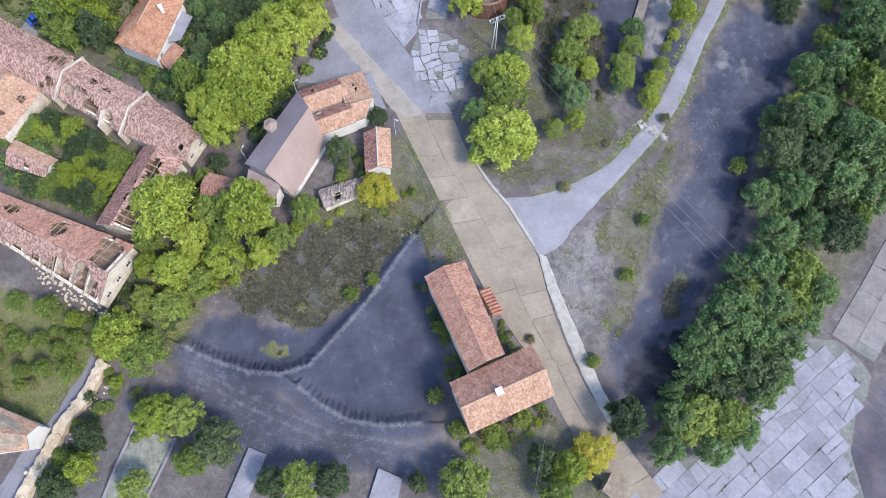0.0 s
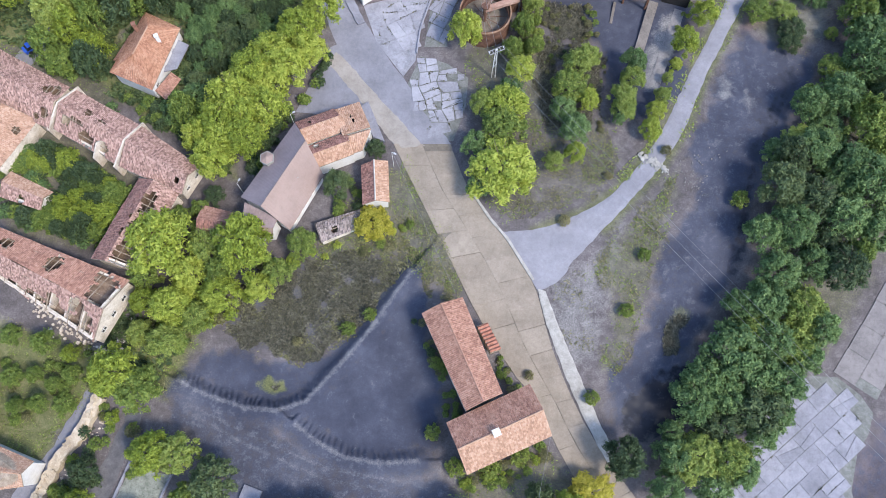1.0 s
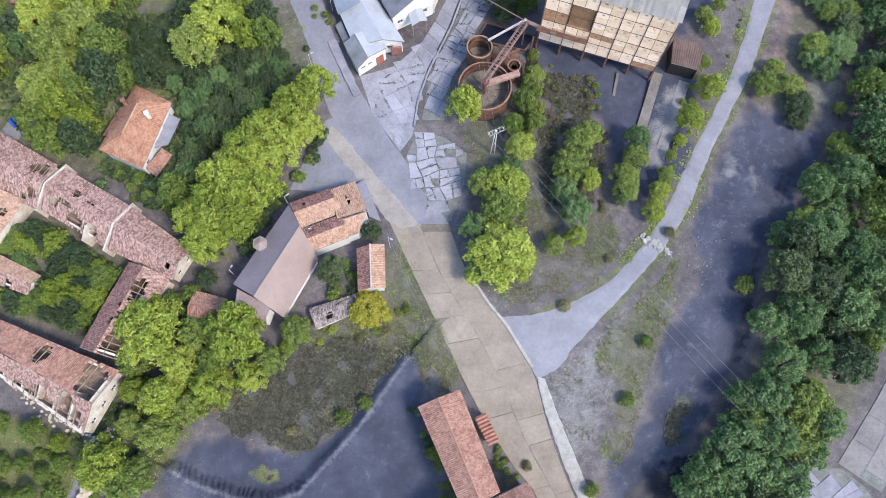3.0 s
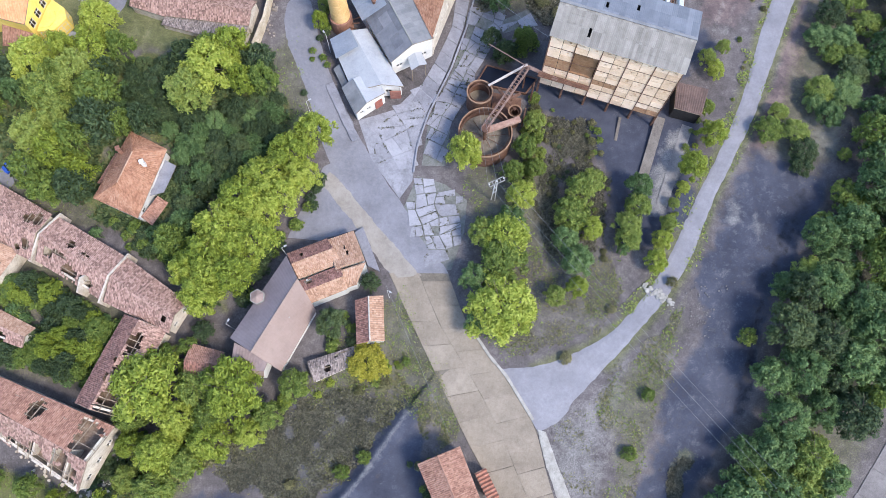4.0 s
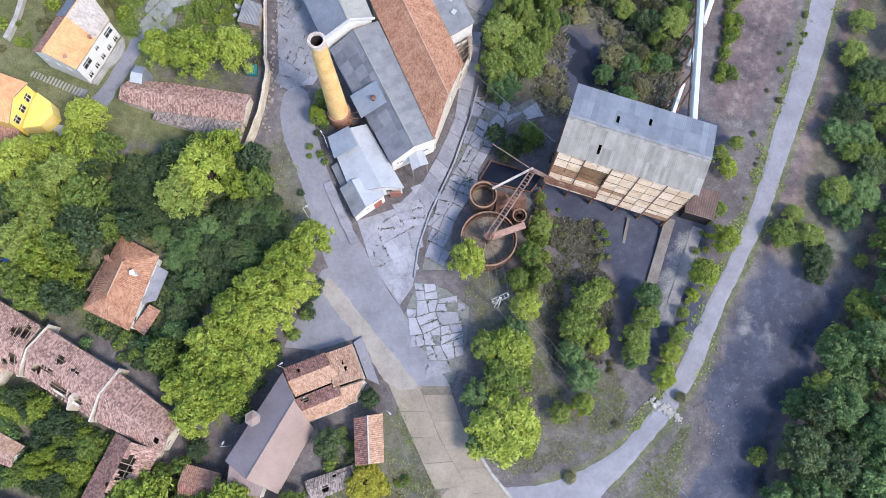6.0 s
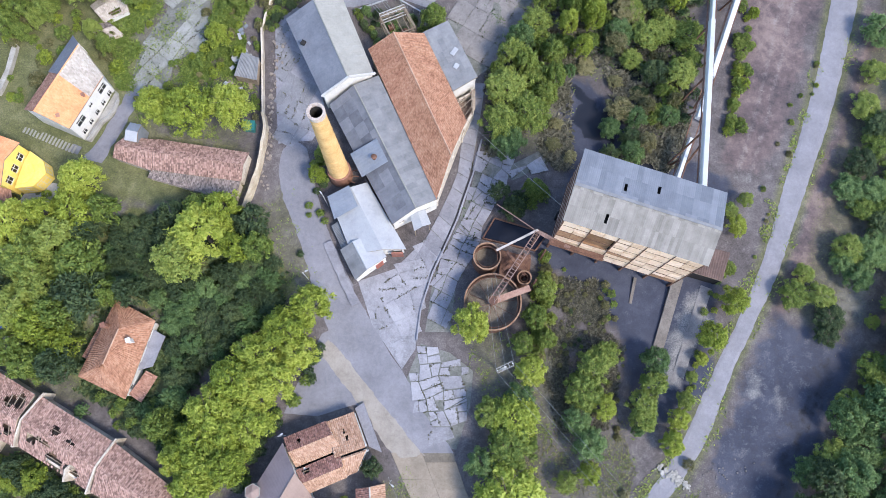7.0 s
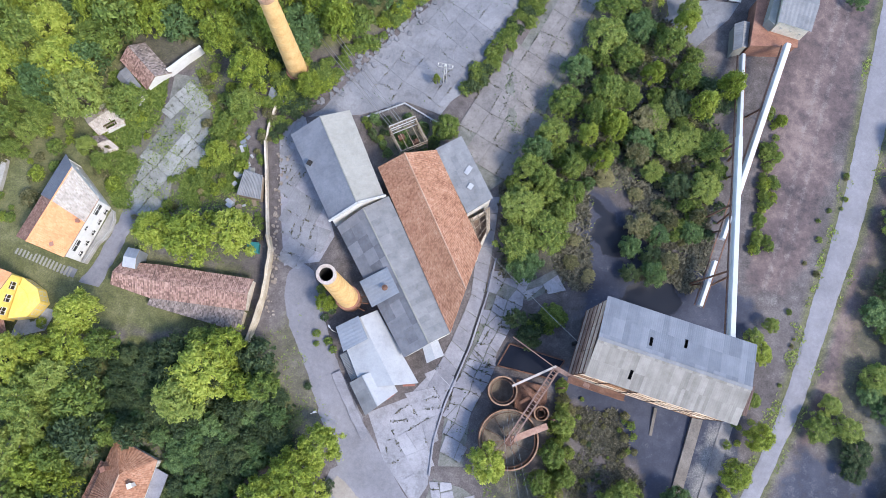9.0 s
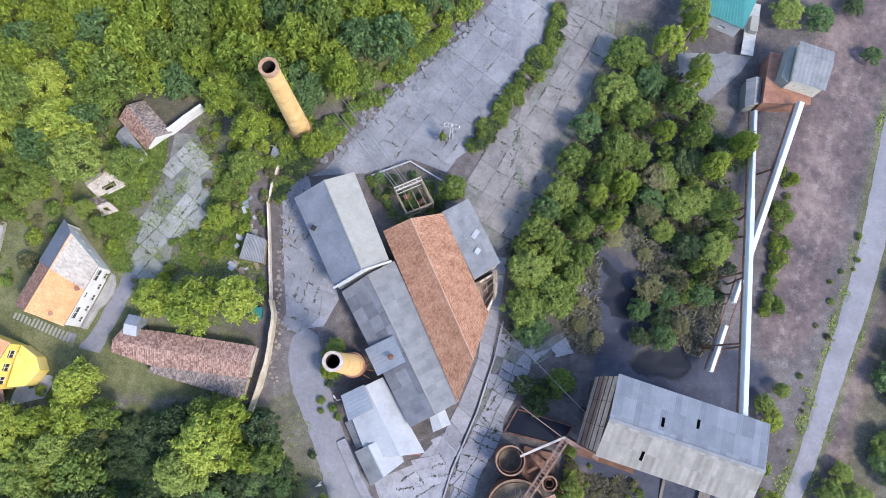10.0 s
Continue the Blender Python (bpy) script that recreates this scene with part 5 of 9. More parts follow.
gabled("ruined_terrace", "narrow wing of dusky tiles, partly collapsed", "building", [(-50.6, 34.6), (-44.6, 48.6), (-52.0, 51.4), (-58.0, 36.8)], 3.3, 6.0, -0.6, [TILE_OLD, TILE_DUSK_SHADE], OLDWALL, 0.5, holes=(((0.75, 0.75, 0.14, 0.22), (0.45, 0.6, 0.1, 0.3), (0.12, 0.45, 0.18, 0.5), (0.3, 0.3, 0.05, 0.2)), ((0.45, 0.94, 0.03, 0.1), (0.65, 0.92, 0.04, 0.1))), floor=1.2, rags=0.25)
ruin_s = gabled("ruined_terrace", "collapsed sunlit wing with bare rafters and rubble", "building", [(-79, 36.6), (-55.9, 22.9), (-51.2, 33.2), (-77, 43.2)], (2.4, 3.0), 5.4, -1.8, [TILE_OLD, TILE_RED], OLDWALL, 0.47, holes=(((0.82, 0.7, 0.06, 0.2), (0.72, 0.2, 0.1, 0.25), (0.55, 0.22, 0.08, 0.2), (0.9, 0.5, 0.06, 0.2), (0.4, 0.15, 0.06, 0.15), (0.62, 0.02, 0.1, 0.3), (0.86, 0.05, 0.12, 0.35), (0.33, 0.02, 0.09, 0.25), (0.66, 0.55, 0.05, 0.15)), ((0.06, 0.7, 0.09, 0.5), (0.45, 0.45, 0.05, 0.3), (0.78, 0.5, 0.05, 0.2), (0.13, 0.25, 0.05, 0.2))), floor=0.8, rags=0.45, openings={0: even(25, 7, 1.1, 1.5, -0.4, 1.5), 1: even(10, 3, 1.1, 1.5, -0.4, 1.5)})
for f in (0.22, 0.38, 0.52, 0.64, 0.76, 0.88):
    a, b = Vector((-79, 36.6)).lerp(Vector((-55.9, 22.9)), f), Vector((-77, 43.2)).lerp(Vector((-51.2, 33.2)), f)
    a, b = a.lerp(b, 0.06), a.lerp(b, 0.5)
    part("cross_wall", Shape().wall(a, b, -1.6, 3.0, 0.3, top=(2.2, 4.7)), PLASTER, ruin_s)
part("parapet", Shape().wall((-77.8, 36.1), (-56.0, 23.2), 1.6, 2.6, 0.35, [(1.5 + 3.4 * k, 2.6 + 3.4 * k + 0.6 * (k % 2), 0.35, 1.0) for k in range(7)]), PLASTER, ruin_s)
gabled("courtyard_shed", "tiled shed with a white gable in the courtyard", "shed", [(-76.0, 48.0), (-68.6, 45.6), (-66.9, 49.0), (-75.0, 52.8)], 2.3, 3.6, 0.0, [TILE_OLD, TILE_ORANGE], WHITEWALL, 0.5, holes=(((0.5, 0.3, 0.1, 0.3),), ()), floor=1.0)
for (x0, y0), (x1, y1), h in (((-68.9, 60.0), (-64.9, 68.6), 0.0), ((-56.2, 53.0), (-52.3, 61.6), 0.0), ((-60.2, 54.8), (-57.9, 58.9), -0.4)):
    fw = Shape()
    m = ((x0 + x1) / 2, (y0 + y1) / 2)
    d = Vector((x1 - x0, y1 - y0)).normalized()
    t = Vector((d.y, -d.x)) * 0.13
    prof = [(x0, y0, 0.2), (x1, y1, 0.2), (x1, y1, 4.2 + h), (m[0], m[1], 6.2 + h), (x0, y0, 4.2 + h)]
    fw.v = [(x - t.x, y - t.y, z) for x, y, z in prof] + [(x + t.x, y + t.y, z) for x, y, z in prof]
    fw.f = [(0, 1, 2, 3, 4), (9, 8, 7, 6, 5)] + [(k, 5 + k, 5 + (k + 1) % 5, (k + 1) % 5) for k in range(5)]
    f = part("fire_wall", fw, PLASTER, at=(m[0], m[1], 0.2))
    tagged(f, "pale crumbling parapet wall between ruined roofs", "wall", "fire walls")

# ---- the orange-roofed house in the wood ----
red_house = gabled("house", "old house with hipped orange tile roof in the wood", "house", [(-51.4, 67.8), (-47.9, 80.6), (-54.8, 84.0), (-59.5, 71.3)], 4.6, 7.7, 0.6, [TILE_HALL, TILE_HALL], WHITEWALL, 0.5, hip=(0.28, 0.28), cap=TILE_ORANGE,
                   openings={0: even(10.5, 3, 0.9, 1.2, 2.2, 1.2)})
stack(red_house, -55.2, 79.4, 6.2, 1.4, 0.6, BRICK)
stack(red_house, -50.8, 77.0, 6.2, 1.4, 0.6, WHITEWALL)
part("veranda_roof", Shape().prism([(-51.0, 72.4), (-48.2, 73.2), (-46.6, 78.2), (-48.9, 79.4)], 2.7, 2.95), CONCRETE, red_house)
part("lean_to_roof", Shape().roof((-49.8, 67.3, 2.0), (-47.5, 71.6, 2.0), (-49.2, 72.5, 2.9), (-51.6, 68.6, 2.9)), TILE_RED, red_house)
part("lean_to_roof", Shape().roof((-57.5, 80.3, 3.2), (-59.9, 74.6, 3.2), (-58.3, 74.0, 4.2), (-55.9, 80.0, 4.2)), TILE_RED, red_house)

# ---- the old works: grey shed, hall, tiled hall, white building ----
# Grey roof with light coloured in: bluish shaded west slope, cream sunlit east slope.
works = gabled("works_shed", "long grey sheet-roofed shed with a pale ridge", "building", [(-28.9, 134.0), (-21.6, 119.3), (-12.9, 123.7), (-19.2, 138.6)], (9.0, 9.0), 11.5, 2.2, [SHEET_BLUE_SHADE, SHEET_SUNLIT], WHITEWALL, 0.53, 0.3, 0.5, 7, 0.008, cap=SHEET_PALE,
               openings={0: even(16, 6, 1.5, 2.0, 4.5, 1.2)})
part("roof_hatch", Shape().box((-25.3, 128.8, 10.1), (0.7, 0.8, 0.5), -0.46), SOOT_SHADE, works)
part("parapet", Shape().beam((-21.7, 119.2, 9.2), (-16.9, 121.8, 11.5), 0.3, 0.5).beam((-16.9, 121.8, 11.5), (-12.7, 123.7, 9.1), 0.3, 0.5), POLE, works)
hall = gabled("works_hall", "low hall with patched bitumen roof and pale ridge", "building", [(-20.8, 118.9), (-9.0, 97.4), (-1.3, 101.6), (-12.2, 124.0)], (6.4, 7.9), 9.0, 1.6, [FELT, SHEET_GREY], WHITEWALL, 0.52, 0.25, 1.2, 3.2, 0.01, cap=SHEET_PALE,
              openings={1: even(8, 3, 1.2, 1.2, 3.2, 0.9), 0: even(24, 7, 1.4, 1.8, 3.0, 1.5)})
part("roof_patch", Shape().roof((-16.6, 109.6, 7.05), (-14.4, 105.4, 7.05), (-9.9, 107.7, 8.95), (-12.0, 111.8, 8.95), 0.6, 4, 0.01), SHEET_ZINC, hall, "pale blue zinc patch on the hall roof")
part("roof_vent", Shape().tube((-12.3, 108.4, 8.0), (-12.3, 108.4, 9.2), 0.3, n=12).tube((-12.3, 108.4, 9.15), (-12.3, 108.4, 9.3), 0.5, 0.1, n=12), RUST, hall)
gabled("works_hall", "large hall with orange clay tile roof", "building", [(-14.2, 128.9), (-1.6, 101.4), (3.3, 115.6), (-4.4, 132.1)], (8.2, 8.4), 11.5, 1.2, [TILE_HALL, TILE_HALL], OLDWALL, 0.47, 0.3, cap=TILE_ORANGE, rib=0.32, course=0.42,
                    openings={1: even(14, 4, 1.0, 1.2, 4.5, 1.6)})
gabled("works_annex", "flat grey felt-roofed annex of the tiled hall", "building", [(0.9, 121.2), (5.2, 124.0), (-0.2, 134.6), (-4.6, 132.2)], (8.0, 8.4), 8.45, 1.5, [SHEET_GREY, SHEET_GREY], WHITEWALL, 0.96, 0.25, 1.2, 6, 0.012)
part("rooflight", Shape().box((1.0, 128.6, 8.4), (1.6, 0.8, 0.12), 1.0), SHEET_WHITE, bpy.data.objects["works_annex"])
part("rooflight", Shape().box((1.4, 125.8, 8.4), (1.0, 0.8, 0.12), 1.0), SHEET_WHITE, bpy.data.objects["works_annex"])
gabled("ruined_lean_to", "roofless corner lean-to with a loose white sheet", "shed", [(2.6, 114.0), (4.9, 119.2), (4.9, 123.2), (0.9, 120.8)], 5.0, 5.4, 1.0, [TIMBER, TIMBER], OLDWALL, 0.5, 0.1, 0.5, 2, 0.02, holes=(((0.5, 0.5, 0.3, 0.4),), ((0.5, 0.5, 0.3, 0.3),)), floor=3.2)
whiteb = gabled("white_building", "white building with a bright sheet roof and bands of windows", "building", [(-6.6, 93.4), (-13.7, 105.2), (-20.0, 102.0), (-15.8, 92.4)], (5.0, 4.8), 6.4, 1.4, [SHEET_WHITE, SHEET_WHITE], WHITEWALL, 0.42, 0.3, 0.6, 5, 0.003,
                openings={3: even(7.6, 4, 1.1, 1.3, 2.6, 0.8), 0: even(13, 5, 1.2, 1.4, 2.6, 1.0)})
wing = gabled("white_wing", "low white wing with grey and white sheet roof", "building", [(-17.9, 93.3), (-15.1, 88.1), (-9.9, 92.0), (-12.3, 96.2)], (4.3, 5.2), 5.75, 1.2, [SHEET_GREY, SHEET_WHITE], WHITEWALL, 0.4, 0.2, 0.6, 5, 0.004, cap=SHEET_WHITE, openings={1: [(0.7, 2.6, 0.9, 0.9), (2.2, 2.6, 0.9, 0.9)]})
dv = (Vector((-9.9, 92.0)) - Vector((-15.1, 88.1))).normalized()
dp = Vector((-15.1, 88.1)) + dv * 4.2
part("door", Shape().wall((dp.x + dv.y * 0.0, dp.y), (dp.x + dv.x * 1.5, dp.y + dv.y * 1.5), 1.3, 3.6, 0.3), stained("red_door_paint", (0.2, 0.07, 0.05), (0.28, 0.1, 0.075), (0.34, 0.15, 0.11), 0.8, 6), wing, "faded red plank door")
part("door", Shape().wall((-9.2, 92.85), (-7.2, 92.95), 1.3, 3.7, 0.3), stained("brown_door_paint", (0.16, 0.07, 0.05), (0.24, 0.1, 0.075), (0.3, 0.15, 0.11), 0.8, 6), whiteb, "faded red double door")
part("blue_roof", Shape().roof((-20.3, 102.2, 6.0), (-18.9, 98.2, 6.0), (-14.9, 100.3, 6.9), (-16.6, 104.0, 6.9), 0.6, 4, 0.01), SHEET_ZINC, whiteb, "blue-grey zinc roof corner")
gabled("side_lean_to", "narrow grey corrugated lean-to along the white building", "shed", [(-19.8, 97.8), (-17.7, 93.6), (-16.7, 94.2), (-18.6, 98.4)], (3.2, 3.9), 3.95, 1.6, [SHEET_GREY, SHEET_GREY], WHITEWALL, 0.95, 0.1, 0.25, 2, 0.03)
part("porch", Shape().roof((-6.1, 99.4, 5.1), (-5.3, 96.6, 5.1), (-3.9, 97.3, 5.7), (-4.8, 99.9, 5.7), 0.4, 3, 0.01).roof((-2.5, 97.9, 5.1), (-3.6, 100.5, 5.1), (-4.8, 99.9, 5.7), (-3.9, 97.3, 5.7), 0.4, 3, 0.01), SHEET_WHITE, hall, "white sheet porch roof over the doorway")
for x, y in ((-5.2, 96.9), (-2.8, 98.0)):
    part("porch_post", Shape().beam((x, y, 1.0), (x, y, 5.1), 0.15), TIMBER, hall)


def brick_chimney(label, x, y, z0, z1, r0, r1, rim):
    ob = thing("chimney_stack", (x, y, z0), label, "chimney", "tall brick chimneys")
    part("plinth", Shape().ring((x, y), r0 * 1.18, r0 * 0.5, z0, z0 + 3.5, 20), BRICK, ob)
    body = Shape()
    k = 10
    for i in range(k):
        f0, f1 = i / k, (i + 1) / k
        za, zb = z0 + 3.5 + (z1 - z0 - 3.5) * f0, z0 + 3.5 + (z1 - z0 - 3.5) * f1
        ra = r0 + (r1 - r0) * f0
        rb = r0 + (r1 - r0) * f1
        n = 32
        if i == 0:
            body.v += [(x + ra * math.cos(6.2832 * q / n), y + ra * math.sin(6.2832 * q / n), za) for q in range(n)]
        m = len(body.v)
        body.v += [(x + rb * math.cos(6.2832 * q / n), y + rb * math.sin(6.2832 * q / n), zb) for q in range(n)]
        body.f += [(m - n + q, m - n + (q + 1) % n, m + (q + 1) % n, m + q) for q in range(n)]
    part("shaft", body, CHIMNEY, ob, smooth=True)
    for i in range(1, k):
        f = i / k
        z = z0 + 3.5 + (z1 - z0 - 3.5) * f
        r = r0 + (r1 - r0) * f
        part("hoop", Shape().ring((x, y), r + 0.04, r - 0.05, z - 0.04, z + 0.04, 32), CHIMNEY, ob)
    part("crown", Shape().ring((x, y), r1 + 0.14, r1 * 0.78, z1 - 0.9, z1 - 0.12, 32), rim, ob)
    rng = random.Random(int(x * 10))
    for q in range(20):
        a = 6.2832 * q / 20
        part("rim_brick", Shape().box((x + (r1 - 0.04) * math.cos(a), y + (r1 - 0.04) * math.sin(a), z1 - 0.06), (r1 * 0.3, r1 * 0.27, rng.choice([0.12, 0.14, 0.17])), a), rim, ob)
    part("flue", Shape().ring((x, y), r1 * 0.8, r1 * 0.74, z0 + 2, z1 - 0.4, 24), SOOT_SHADE, ob)
    return ob


brick_chimney("tall yellow brick chimney beside the works", -18.6, 107.1, 2.6, 30.2, 1.75, 1.2, stained("pale_brick", (0.3, 0.24, 0.2), (0.44, 0.37, 0.32), (0.55, 0.48, 0.43), 0.8, 7))
brick_chimney("tall yellow brick chimney at the wood's edge", -29.0, 147.0, 3.0, 31.2, 1.7, 1.25, stained("tan_brick", (0.25, 0.14, 0.085), (0.36, 0.22, 0.14), (0.46, 0.31, 0.22), 0.8, 7))
for i, (px, py) in enumerate(((-17.0, 105.6), (-16.4, 106.8), (-16.0, 108.2))):
    pp = part("pipe", Shape().tube((-18.2 + i * 0.3, 106.2 + i * 0.5, 4.0), (px + 1.2, py - 0.6, 5.2), 0.11, n=8), RUST, at=(px, py, 4.5))
    tagged(pp, "thin rusty pipe from the chimney to the hall", "pipe", "chimney pipes")

# ---- coal washery: the tall panelled block ----
FU, FO = Vector((0.954, -0.300)), Vector((17.9, 95.1))
FN = Vector((0.300, 0.954))


def fpt(u, v):
    p = FO + FU * u + FN * v
    return (p.x, p.y)


FL, FD, FB, FT = 21.9, 11.3, 4.2, 19.9
fac = thing("washery", (*fpt(FL / 2, FD / 2), 0.0), "tall derelict washery of cream panels with a grey roof", "factory")
rid = 5.0
part("roof", Shape().roof((*fpt(-0.3, -0.4), FT), (*fpt(FL + 0.3, -0.4), FT), (*fpt(FL + 0.3, rid), 22.0), (*fpt(-0.3, rid), 22.0), 0.3, 1.3, 0.007, ((0.27, 0.35, 0.012, 0.1),)), tiles("beige_roof_sheet", (0.16, 0.148, 0.132), (0.22, 0.206, 0.184), (0.29, 0.274, 0.248), 0.2, (0.5, 2.6), 0.3, 0.35), fac)
part("roof", Shape().roof((*fpt(FL + 0.3, FD + 0.3), 20.1), (*fpt(-0.3, FD + 0.3), 20.1), (*fpt(-0.3, rid), 22.0), (*fpt(FL + 0.3, rid), 22.0), 0.3, 1.5, 0.007, ((0.45, 0.55, 0.014, 0.12), (0.67, 0.68, 0.012, 0.08))), tiles("bluish_roof_sheet", (0.125, 0.137, 0.163), (0.165, 0.179, 0.208), (0.21, 0.224, 0.252), 0.15, (0.9, 3.0), 0.35, 0.1), fac)
part("ridge_cap", Shape().beam((*fpt(-0.3, rid), 22.05), (*fpt(FL + 0.3, rid), 22.05), 0.5, 0.08), SHEET_GREY, fac)
rng = random.Random(8)
# A near-black solid stands in for the dark inside seen through gaps.
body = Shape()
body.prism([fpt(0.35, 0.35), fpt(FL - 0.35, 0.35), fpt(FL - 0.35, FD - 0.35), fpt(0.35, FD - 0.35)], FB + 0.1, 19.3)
part("core", body, SOOT_SHADE, fac)
NB, NR = 5, 5
bw, rh = FL / NB, (FT - 0.3 - FB) / NR


def panel(u0, u1, z0, z1, v, mat, holes=()):
    """One wall panel on the south face, with its small openings."""
    part("panel", Shape().wall(fpt(u0, v), fpt(u1, v), z0, z1, 0.3, holes), mat, fac)


for r in range(NR):
    for b in range(NB):
        z0 = FB + r * rh
        half = [(0, 0.5), (0.5, 1)]
        if b == 1 and r in (2, 3):
            continue
        for a, c in half:
            for y0, y1 in ((0.0, 0.5), (0.5, 1.0)):
                rusty = (b, r) in ((0, 2),) or ((b, r) == (2, 1) and y0 > 0.4) or ((b, r) == (4, 0) and y0 < 0.4)
                w = (c - a) * bw
                hs = [(w * 0.5 - 0.2, w * 0.5 + 0.25, rh * 0.2, rh * 0.3)] if y0 == 0.5 else []
                if w > 3 and hs:
                    hs = [(w * 0.27, w * 0.27 + 0.45, rh * 0.2, rh * 0.3), (w * 0.73, w * 0.73 + 0.45, rh * 0.2, rh * 0.3)]
                panel(b * bw + a * bw + 0.04, b * bw + c * bw - 0.04, z0 + y0 * rh + 0.03, z0 + y1 * rh - 0.03, rng.uniform(-0.04, 0.03), PANEL_RUST if rusty else PANEL, hs)
for b in range(NB + 1):
    part("column", Shape().beam((*fpt(b * bw, 0.0), FB), (*fpt(b * bw, 0.0), 19.4), 0.16, 0.16), RUST, fac)
    part("stilt", Shape().beam((*fpt(b * bw, 0.3), -0.8), (*fpt(b * bw, 0.3), FB), 0.35, 0.35), RUST, fac)
    part("column", Shape().beam((*fpt(b * bw, FD * 0.5), -0.5), (*fpt(b * bw, FD * 0.5), FB + 0.3), 0.5, 0.5), SOOT_SHADE, fac)
for r in range(NR + 1):
    z = FB + r * rh
    part("girt", Shape().beam((*fpt(0, -0.02), z), (*fpt(FL, -0.02), z), 0.08, 0.1), RUST, fac)
# open bay behind the missing panels
part("bay_floor", Shape().prism([fpt(bw + 0.2, -0.05), fpt(2 * bw - 0.2, -0.05), fpt(2 * bw - 0.2, 0.9), fpt(bw + 0.2, 0.9)], FB + 2 * rh, FB + 2 * rh + 0.15), RUST_LIGHT, fac)
part("bay_wall", Shape().prism([fpt(bw + 0.2, 0.28), fpt(2 * bw - 0.2, 0.28), fpt(2 * bw - 0.2, 0.34), fpt(bw + 0.2, 0.34)], FB + 2 * rh, FB + 4 * rh), RUST_LIGHT, fac)
# other faces: bands of panels
PANEL_TAN = stained("tan_wall_panel", (0.26, 0.19, 0.155), (0.36, 0.275, 0.23), (0.45, 0.36, 0.31), 0.6, 5, dirt=0.3, dirt_col=(0.2, 0.13, 0.1), piece=0.15)
for r in range(NR + 1):
    part("batten", Shape().beam((*fpt(-0.06, 0), FB + r * rh), (*fpt(-0.06, FD), FB + r * rh), 0.12, 0.14), RUST, fac)
for r in range(NR):
    z0 = FB + r * rh
    for k in range(3):
        m = SHEET_BROWN if r in (1, 2) else PANEL_TAN
        part("panel", Shape().wall(fpt(0, FD * (k + 1) / 3 - 0.04), fpt(0, FD * k / 3 + 0.04), z0 + 0.06, z0 + rh * 0.5, 0.3), m, fac)
        part("panel", Shape().wall(fpt(0, FD * (k + 1) / 3 - 0.04), fpt(0, FD * k / 3 + 0.04), z0 + rh * 0.5 + 0.06, z0 + rh - 0.03, 0.3), SHEET_BROWN if r == 1 else PANEL_TAN, fac)
        part("panel", Shape().wall(fpt(FL, FD * k / 3 + 0.04), fpt(FL, FD * (k + 1) / 3 - 0.04), z0 + 0.03, z0 + rh - 0.03, 0.3), PANEL, fac)
    for b in range(NB):
        part("panel", Shape().wall(fpt((b + 1) * bw - 0.04, FD), fpt(b * bw + 0.04, FD), z0 + 0.03, z0 + rh - 0.03, 0.3), PANEL, fac)
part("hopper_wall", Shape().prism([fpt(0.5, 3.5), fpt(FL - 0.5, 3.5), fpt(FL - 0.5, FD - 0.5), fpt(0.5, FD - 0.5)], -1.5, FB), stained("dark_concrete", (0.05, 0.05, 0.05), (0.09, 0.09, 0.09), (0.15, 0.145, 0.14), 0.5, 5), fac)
part("stair_rail", Shape().beam((*fpt(-0.5, -1.4), 8.6), (*fpt(2 * bw, -1.4), 8.6), 0.12).beam((*fpt(-0.5, -1.4), 9.6), (*fpt(2 * bw, -1.4), 9.6), 0.1).beam((*fpt(-0.5, -0.9), 8.5), (*fpt(2 * bw, -0.9), 8.5), 1.0, 0.12), RUST, fac)
PANEL_DARK = stained("dark_brown_sheet", (0.06, 0.04, 0.036), (0.1, 0.068, 0.06), (0.15, 0.105, 0.09), 0.5, 7, 0.8, 0.3)
gabled("washery_annex", "low rusty sheet-roofed annex beside the washery", "shed", [(42.2, 90.4), (47.0, 89.0), (48.4, 93.8), (42.8, 95.2)], (4.2, 5.0), 5.1, 0.0, [PANEL_DARK, PANEL_DARK], SOOT_SHADE, 0.95, 0.1, 0.4, 5, 0.03)

# ---- concrete ramps below the washery ----
RAMP_DUST = stained("tan_dust", (0.1, 0.088, 0.078), (0.16, 0.142, 0.126), (0.22, 0.2, 0.18), 0.4, 5, dirt=0.5)
RAMP_PALE = stained("pale_dust", (0.12, 0.116, 0.118), (0.2, 0.194, 0.196), (0.28, 0.272, 0.27), 0.4, 5, dirt=0.6, dirt_col=(0.07, 0.068, 0.075))
